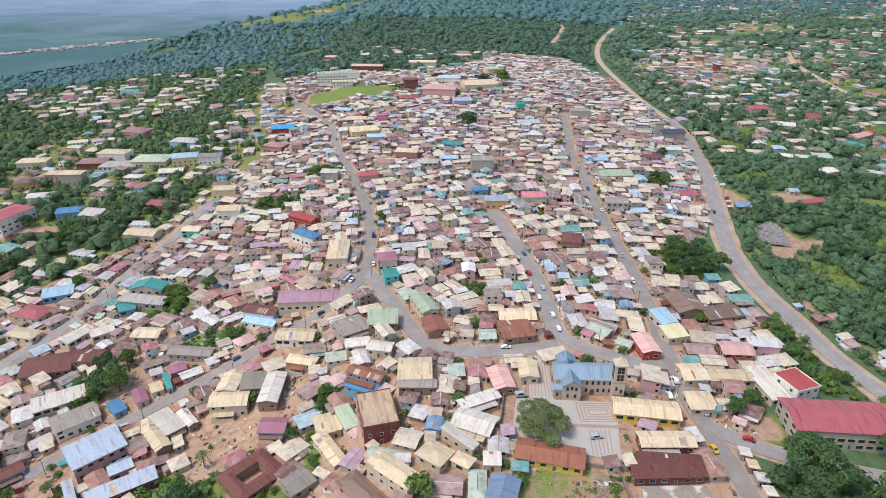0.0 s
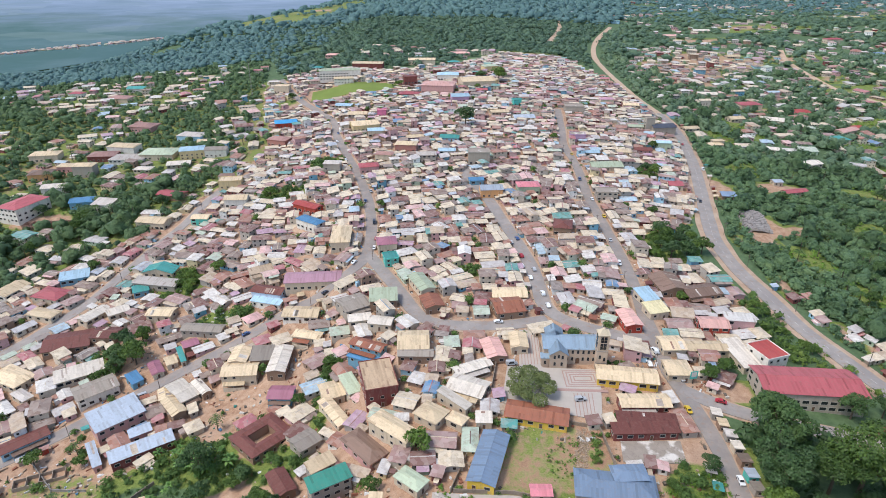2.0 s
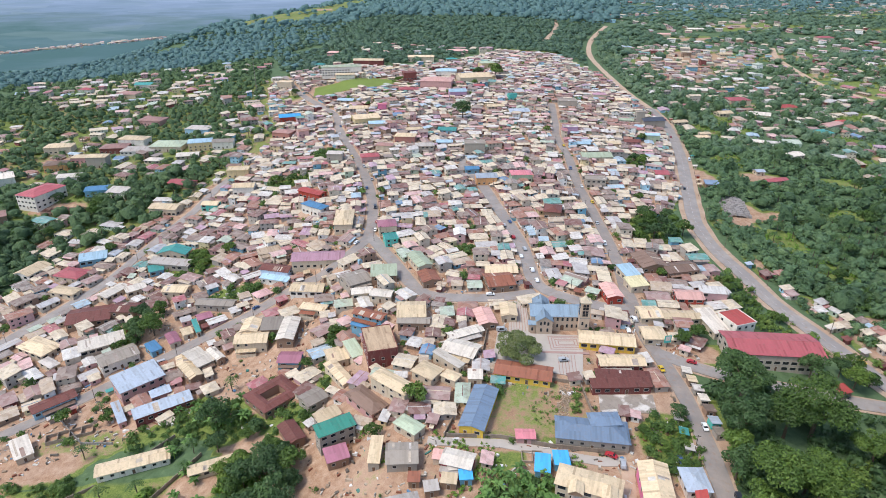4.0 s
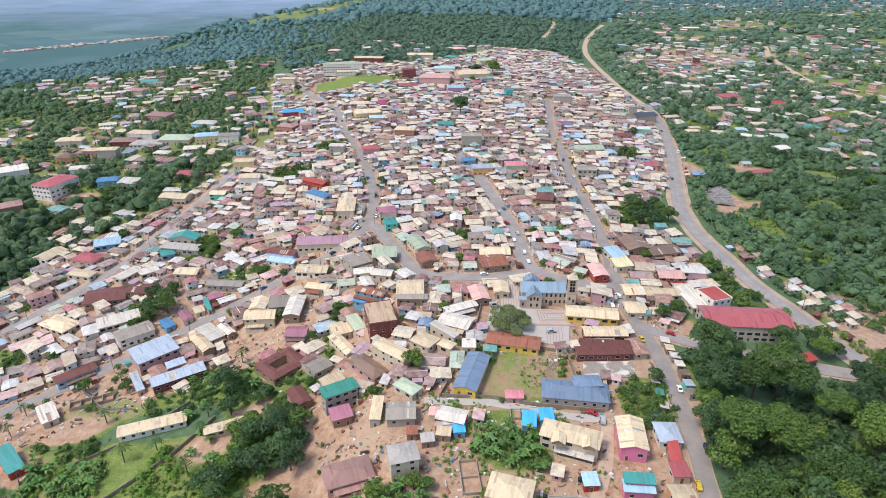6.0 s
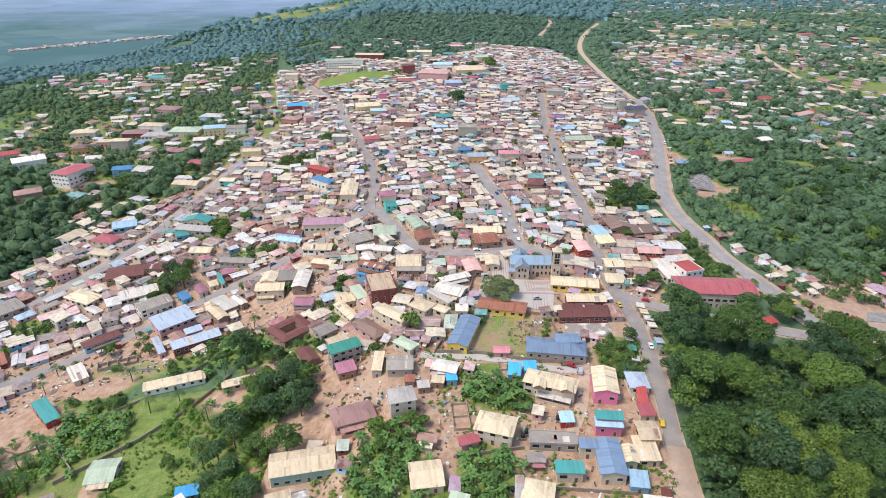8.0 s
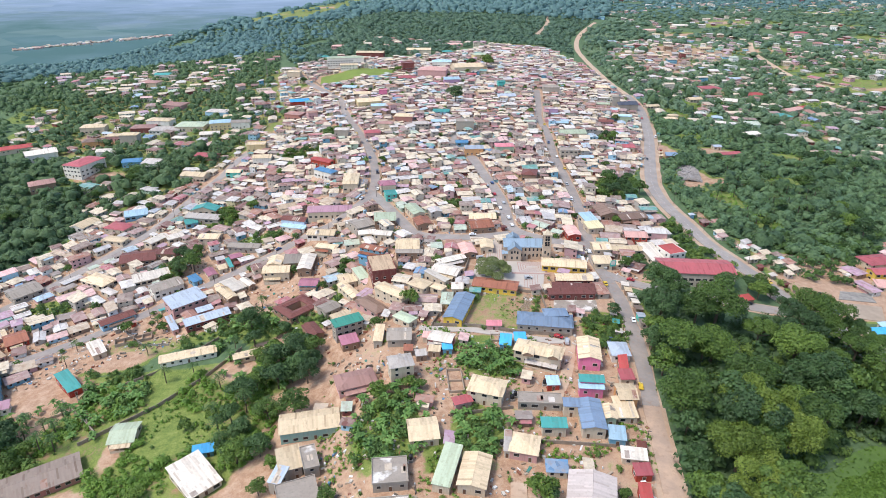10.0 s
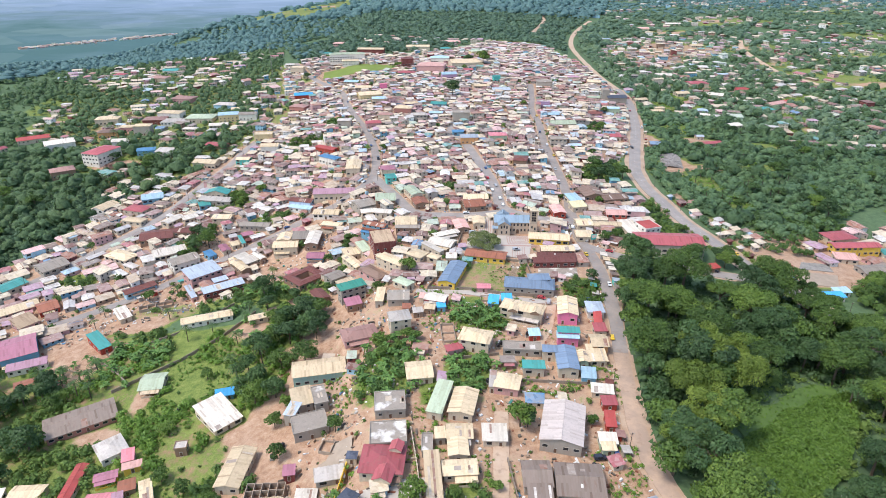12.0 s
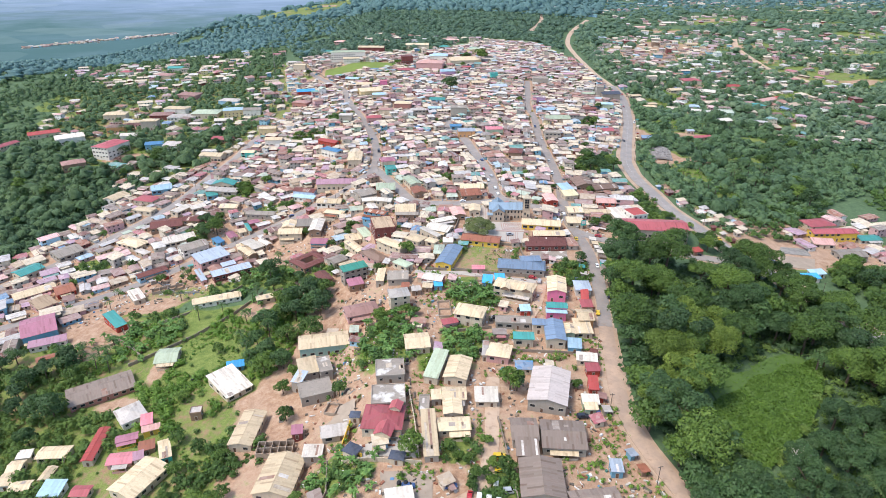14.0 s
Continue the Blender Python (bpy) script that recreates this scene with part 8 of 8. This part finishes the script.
def park(x, y, turn, k, lift=0.55):
    copy_thing(CARS[k], pose(x, y, gz(x, y) + lift, 0, 0, turn))


for x, y, turn, k in ((54, 165, 8, 2), (40, 180, 10, 2), (30, 187, 8, 3), (92, 196, 100, 2), (97, 178, 105, 0), (87, 187, 90, 0), (108, 165, -25, 0), (27, 218, 0, 0), (52, 232, 95, 0), (51, 243, 95, 2), (47, 259, 95, 0), (44, 272, 100, 0), (50, 268, 98, 0), (45, 283, 100, 2), (41, 300, 102, 0), (45, 305, 102, 0), (64, 108, 80, 2), (61, 112, -30, 0)):
    park(x, y, turn, k)
for x, y, turn, k in ((77, 43, 95, 0), (75, 28, 95, 0), (72, 8, 92, 2), (66, 6, 5, 2), (84, 110, 92, 0), (90, 124, 92, 0), (88, 78, 80, 0), (80, 62, 80, 3)):
    park(x, y, turn, k, 0.45)
for x, y, turn, k in ((16, -27, 10, 0), (22, -31, 80, 0), (25, -32, 82, 3), (28, -33, 84, 3), (31, -34, 84, 3), (35, -29, 3, 2), (33, -14, 3, 2), (33, -20, 4, 0), (31, -25, 80, 0), (2, -27, 8, 2)):
    park(x, y, turn, k, 0.35)
for s, off, k in ((0.33, 1.8, 0), (0.36, -1.8, 0), (0.47, 1.8, 2), (0.5, 3.6, 0), (0.52, -2.0, 0), (0.56, 1.8, 3), (0.585, 3.2, 0), (0.6, 3.3, 0), (0.62, -3.2, 0), (0.65, 1.8, 0), (0.7, -1.8, 0), (0.25, 1.8, 0), (0.29, 3.2, 3), (0.42, -3.4, 0), (0.44, -3.4, 2), (0.76, 3.4, 3)):
    line = spline(ROAD_A, 2.0)
    i = int(s * len(line))
    d = line[i + 1] - line[i]
    a = math.atan2(d[1], d[0])
    park(line[i][0] - math.sin(a) * off, line[i][1] + math.cos(a) * off, math.degrees(a), k, 0.45)
for s, off, k in ((0.520, 2.4, 2), (0.566, -2.4, 0), (0.612, 6, 3), (0.669, -2.4, 0), (0.823, 2.4, 0), (0.840, -6.5, 0), (0.846, 8.5, 3), (0.849, 12, 3)):
    line = spline(ROAD_E, 2.0)
    i = int(s * len(line))
    d = line[i + 1] - line[i]
    a = math.atan2(d[1], d[0])
    park(line[i][0] - math.sin(a) * off, line[i][1] + math.cos(a) * off, math.degrees(a), k, 0.6)
for s, off, k in ((0.2, 1.7, 0), (0.28, -1.7, 2), (0.33, 1.7, 0), (0.37, 3.0, 0), (0.42, -1.7, 0), (0.46, -3.2, 2), (0.5, 1.7, 3), (0.53, 3.2, 0), (0.57, -1.7, 0), (0.62, -3.2, 0), (0.665, 1.7, 0), (0.71, 3.4, 2)):
    line = spline(ROAD_D, 2.0)
    i = int(s * len(line))
    d = line[i + 1] - line[i]
    a = math.atan2(d[1], d[0])
    park(line[i][0] - math.sin(a) * off, line[i][1] + math.cos(a) * off, math.degrees(a), k, 0.5)
park(163, 148, 168, 0, 0.6)


def utility_pole():
    e = empty("utility_pole", pose(0, 0, -500), "dark wooden utility pole with a crossarm", "pole", "poles along the streets")
    part("pole", Geo().tube([(0, 0, -1), (0, 0, 8.5)], [0.14, 0.1], 8).out(), M_POLE, e)
    part("crossarm", Geo().box(-1.0, -0.06, 7.8, 1.0, 0.06, 7.95).out(), M_POLE, e)
    for x in (-0.85, 0, 0.85):
        part("insulator", Geo().tube([(x, 0, 7.95 if x else 8.5), (x, 0, 8.15 if x else 8.7)], [0.05, 0.04], 6).out(), M_LAMP, e)
    return e


POLE = utility_pole()
for pts, off, step, first in ((ROAD_A, 5.4, 38, 250), (ROAD_D, -5.6, 34, 140), (ROAD_E, 7.0, 45, 369), (ROAD_F, 5, 40, 20), (ROAD_C, 4.8, 36, 20), (ROAD_B, 4.6, 36, 10)):
    line = spline(pts, 2.0)
    for i in range(first // 2, len(line) - 2, step // 2):
        d = line[i + 1] - line[i]
        a = math.atan2(d[1], d[0])
        x, y = line[i][0] - math.sin(a) * off, line[i][1] + math.cos(a) * off
        if not taken(x, y, 0.2, 0.2, 0, 0.1):
            copy_thing(POLE, pose(x, y, gz(x, y), 0, 0, math.degrees(a) + 90))


def tank():
    e = empty("water_tank", pose(0, 0, -500), "black plastic water tank on a low stand", "water tank", "water tanks")
    part("drum", Geo().tube([(0, 0, 0.8), (0, 0, 0.9), (0, 0, 2.2), (0, 0, 2.5), (0, 0, 2.6)], [0.75, 0.8, 0.8, 0.5, 0.25], 14).out(), M_TANK, e)
    part("stand", Geo().box(-0.9, -0.9, -1.5, 0.9, 0.9, 0.8).out(), M_CONCRETE, e)
    return e


TANK = tank()
for x, y in ((-1, -26.5), (1.2, -26.5), (-53, 22), (-50, 27), (36, 71), (37.5, 73), (56, -3), (55, -8), (-10, 80), (-2, 40), (63, 2), (-105, 60), (30, 47), (50, 80), (205, 160), (207.5, 160.5), (210, 161), (206, 162.5), (208.5, 163)):
    copy_thing(TANK, pose(x, y, gz(x, y)))


def stall(w, d, h, roof, wall):
    e = empty("market_stall", pose(0, 0, -500), f"roadside stall with {WORDS.get(roof, roof)} sheet roof on posts", "stall", "roadside stalls")
    part("canopy", roof_geo("mono", w, d, h, 0.35).out(), mat("roof:" + roof), e)
    part("booth", Geo().box(-w / 2 + 0.3, -d / 2 + 1.0, -0.8, w / 2 - 0.3, d / 2 - 0.1, h - 0.1).out(), mat("wall:" + wall), e)
    for x in (-w / 2 + 0.1, w / 2 - 0.1):
        part("post", Geo().box(x - 0.06, -d / 2, -0.8, x + 0.06, -d / 2 + 0.12, h + 0.03).out(), M_POLE, e)
    return e


STALLS = [stall(3.2, 2.8, 2.3, r, w) for r, w in (("cream", "brown"), ("bluegrey", "blue"), ("white", "cream"), ("maroon", "maroon"), ("teal", "palegreen"), ("rust", "brown"), ("zinc", "grey"), ("dustpink", "red"))]
rng1 = random.Random(77)
for pts, lo, hi, off, step in ((ROAD_D, 150, 460, 7.2, 7), (ROAD_D, 150, 640, -7.4, 7), (ROAD_C, 10, 250, 6.2, 7), (ROAD_C, 10, 230, -6.2, 7), (ROAD_A, 260, 700, 6.8, 8), (ROAD_A, 260, 640, -6.8, 8), (ROAD_B, 6, 110, 5.8, 7), (ROAD_E, 689, 1139, 9.0, 9), (ROAD_E, 849, 919, -9.0, 8)):
    line = spline(pts, 1.0)
    for i in range(lo, min(hi, len(line) - 2), step):
        if rng1.random() < (0.66 if pts is ROAD_E else 0.45):
            continue
        d = line[i + 1] - line[i]
        a = math.atan2(d[1], d[0])
        x, y = line[i][0] - math.sin(a) * off, line[i][1] + math.cos(a) * off
        if taken(x, y, 1.6, 1.5, a, 0.0) or road_near(x, y)[0] < 1.6:
            continue
        GRID.put((x, y, 1.7, 1.6, a))
        copy_thing(STALLS[rng1.randrange(8)], pose(x, y, gz(x, y), 0, 0, math.degrees(a) + (0 if off > 0 else 180) + rng1.gauss(0, 4)))

# broken rock beside the highway, and spoil on the school yard
def heap(label, material, count, cx, cy, wide, long, lean, high, size, seed):
    hr = np.random.default_rng(seed)
    g = Geo()
    for _ in range(count):
        u, w = hr.uniform(-1, 1), hr.uniform(-1, 1)
        x, y = cx + wide * u + lean * w, cy + long * w
        s = size * hr.uniform(0.3, 1.0)
        z = gz(x, y) + max(0, high * (1 - u * u)) - 0.3 * size
        o = hr.uniform(-0.3, 0.3, size=8)
        g.add([(x + a * s + o[i] * s, y + b * s + o[i - 1] * s, z + c * s) for i, (a, b, c) in enumerate(((-1, -1, -1), (1, -1, -1), (1, 1, -1), (-1, 1, -1), (-0.6, -0.7, 1), (0.7, -0.5, 0.9), (0.6, 0.7, 1.1), (-0.7, 0.6, 0.8)))], [(4, 5, 6, 7), (0, 1, 5, 4), (1, 2, 6, 5), (2, 3, 7, 6), (3, 0, 4, 7)])
    part("rubble_heap", g.out(), material, None, label, "rubble", kind="stuff")


heap("heap of grey broken rock beside the highway", M_RUBBLE, 700, 206, 349, 9, 16, 4, 2.5, 1.0, 8)
heap("spoil of brown earth and stones along the school yard", M_SPOIL, 420, 50, 141, 2.6, 9, 2.5, 0.25, 0.3, 9)

# clutter of yards: crates, boards, tarpaulins, drums
M_CLUTTER = mixed("clutter", [((0.5, 0.46, 0.4), 5), ((0.12, 0.1, 0.08), 5), ((0.25, 0.1, 0.06), 4), ((0.1, 0.22, 0.36), 1), ((0.65, 0.63, 0.6), 4), ((0.3, 0.22, 0.15), 5), ((0.38, 0.3, 0.22), 5), ((0.05, 0.2, 0.16), 0.5)], plain_wall, True)
cr = random.Random(21)
g = Geo()
for _ in range(17000):
    x, y = cr.uniform(-280, 120), cr.uniform(-60, 330)
    if not (inside(UPPER, x, y) or inside(LOWER, x, y)) or taken(x, y, 0.4, 0.4, 0.0, 0.1) or road_near(x, y)[0] < 0.8:
        continue
    s, u, h = cr.uniform(0.2, 0.9) * cr.choice((1, 1, 1, 1.8)), cr.uniform(0.15, 0.6), cr.uniform(0.1, 0.8)
    g.join(Geo().box(-s, -u, -0.5, s, u, h, 0, 0.08), pose(x, y, gz(x, y), cr.gauss(0, 3), cr.gauss(0, 3), cr.uniform(0, 180)))
part("yard_clutter", g.out(), M_CLUTTER, None, "crates, boards, drums and scrap lying in yards", "clutter", kind="stuff")

# roadside billboard at the junction: a dark board with a pale picture field
bb = empty("billboard", pose(101, 176, gz(101, 176), 0, 0, 10), "roadside billboard with a plain pale picture field", "billboard")
part("post", Geo().box(-0.12, -0.1, -1, 0.12, 0.1, 2.6).out(), M_POLE, bb)
part("board", Geo().box(-1.6, -0.08, 2.6, 1.6, 0.08, 6.2).out(), mat("wall:teal"), bb)
part("picture_field", Geo().box(-1.1, -0.12, 3.6, 1.1, -0.085, 5.8).out(), M_LAMP, bb)

# radio mast on the skyline
mm = empty("radio_mast", pose(-218, 690, gz(-218, 690)), "slender steel lattice radio mast", "mast")
for x, y in ((-0.8, -0.8), (0.8, -0.8), (0, 0.9)):
    part("leg", Geo().tube([(x, y, -1), (x * 0.2, y * 0.2, 42)], [0.14, 0.08], 6).out(), M_CONCRETE, mm)
for k in range(14):
    s, q = 1 - 0.8 * k / 14, k * 3.0
    part("brace", Geo().tube([(-0.8 * s, -0.8 * s, q), (0.8 * s, -0.8 * s, q + 1.5), (0, 0.9 * s, q + 2.4)], [0.06, 0.06, 0.06], 4).out(), M_CONCRETE, mm)

for kinds in (BROAD, BIG, BRIGHT, MID, SMALL, PALMS, BANANAS, CARS, STALLS, [POLE], [TANK]):
    for e in kinds:
        for o in [*e.children_recursive, e]:
            bpy.data.objects.remove(o)
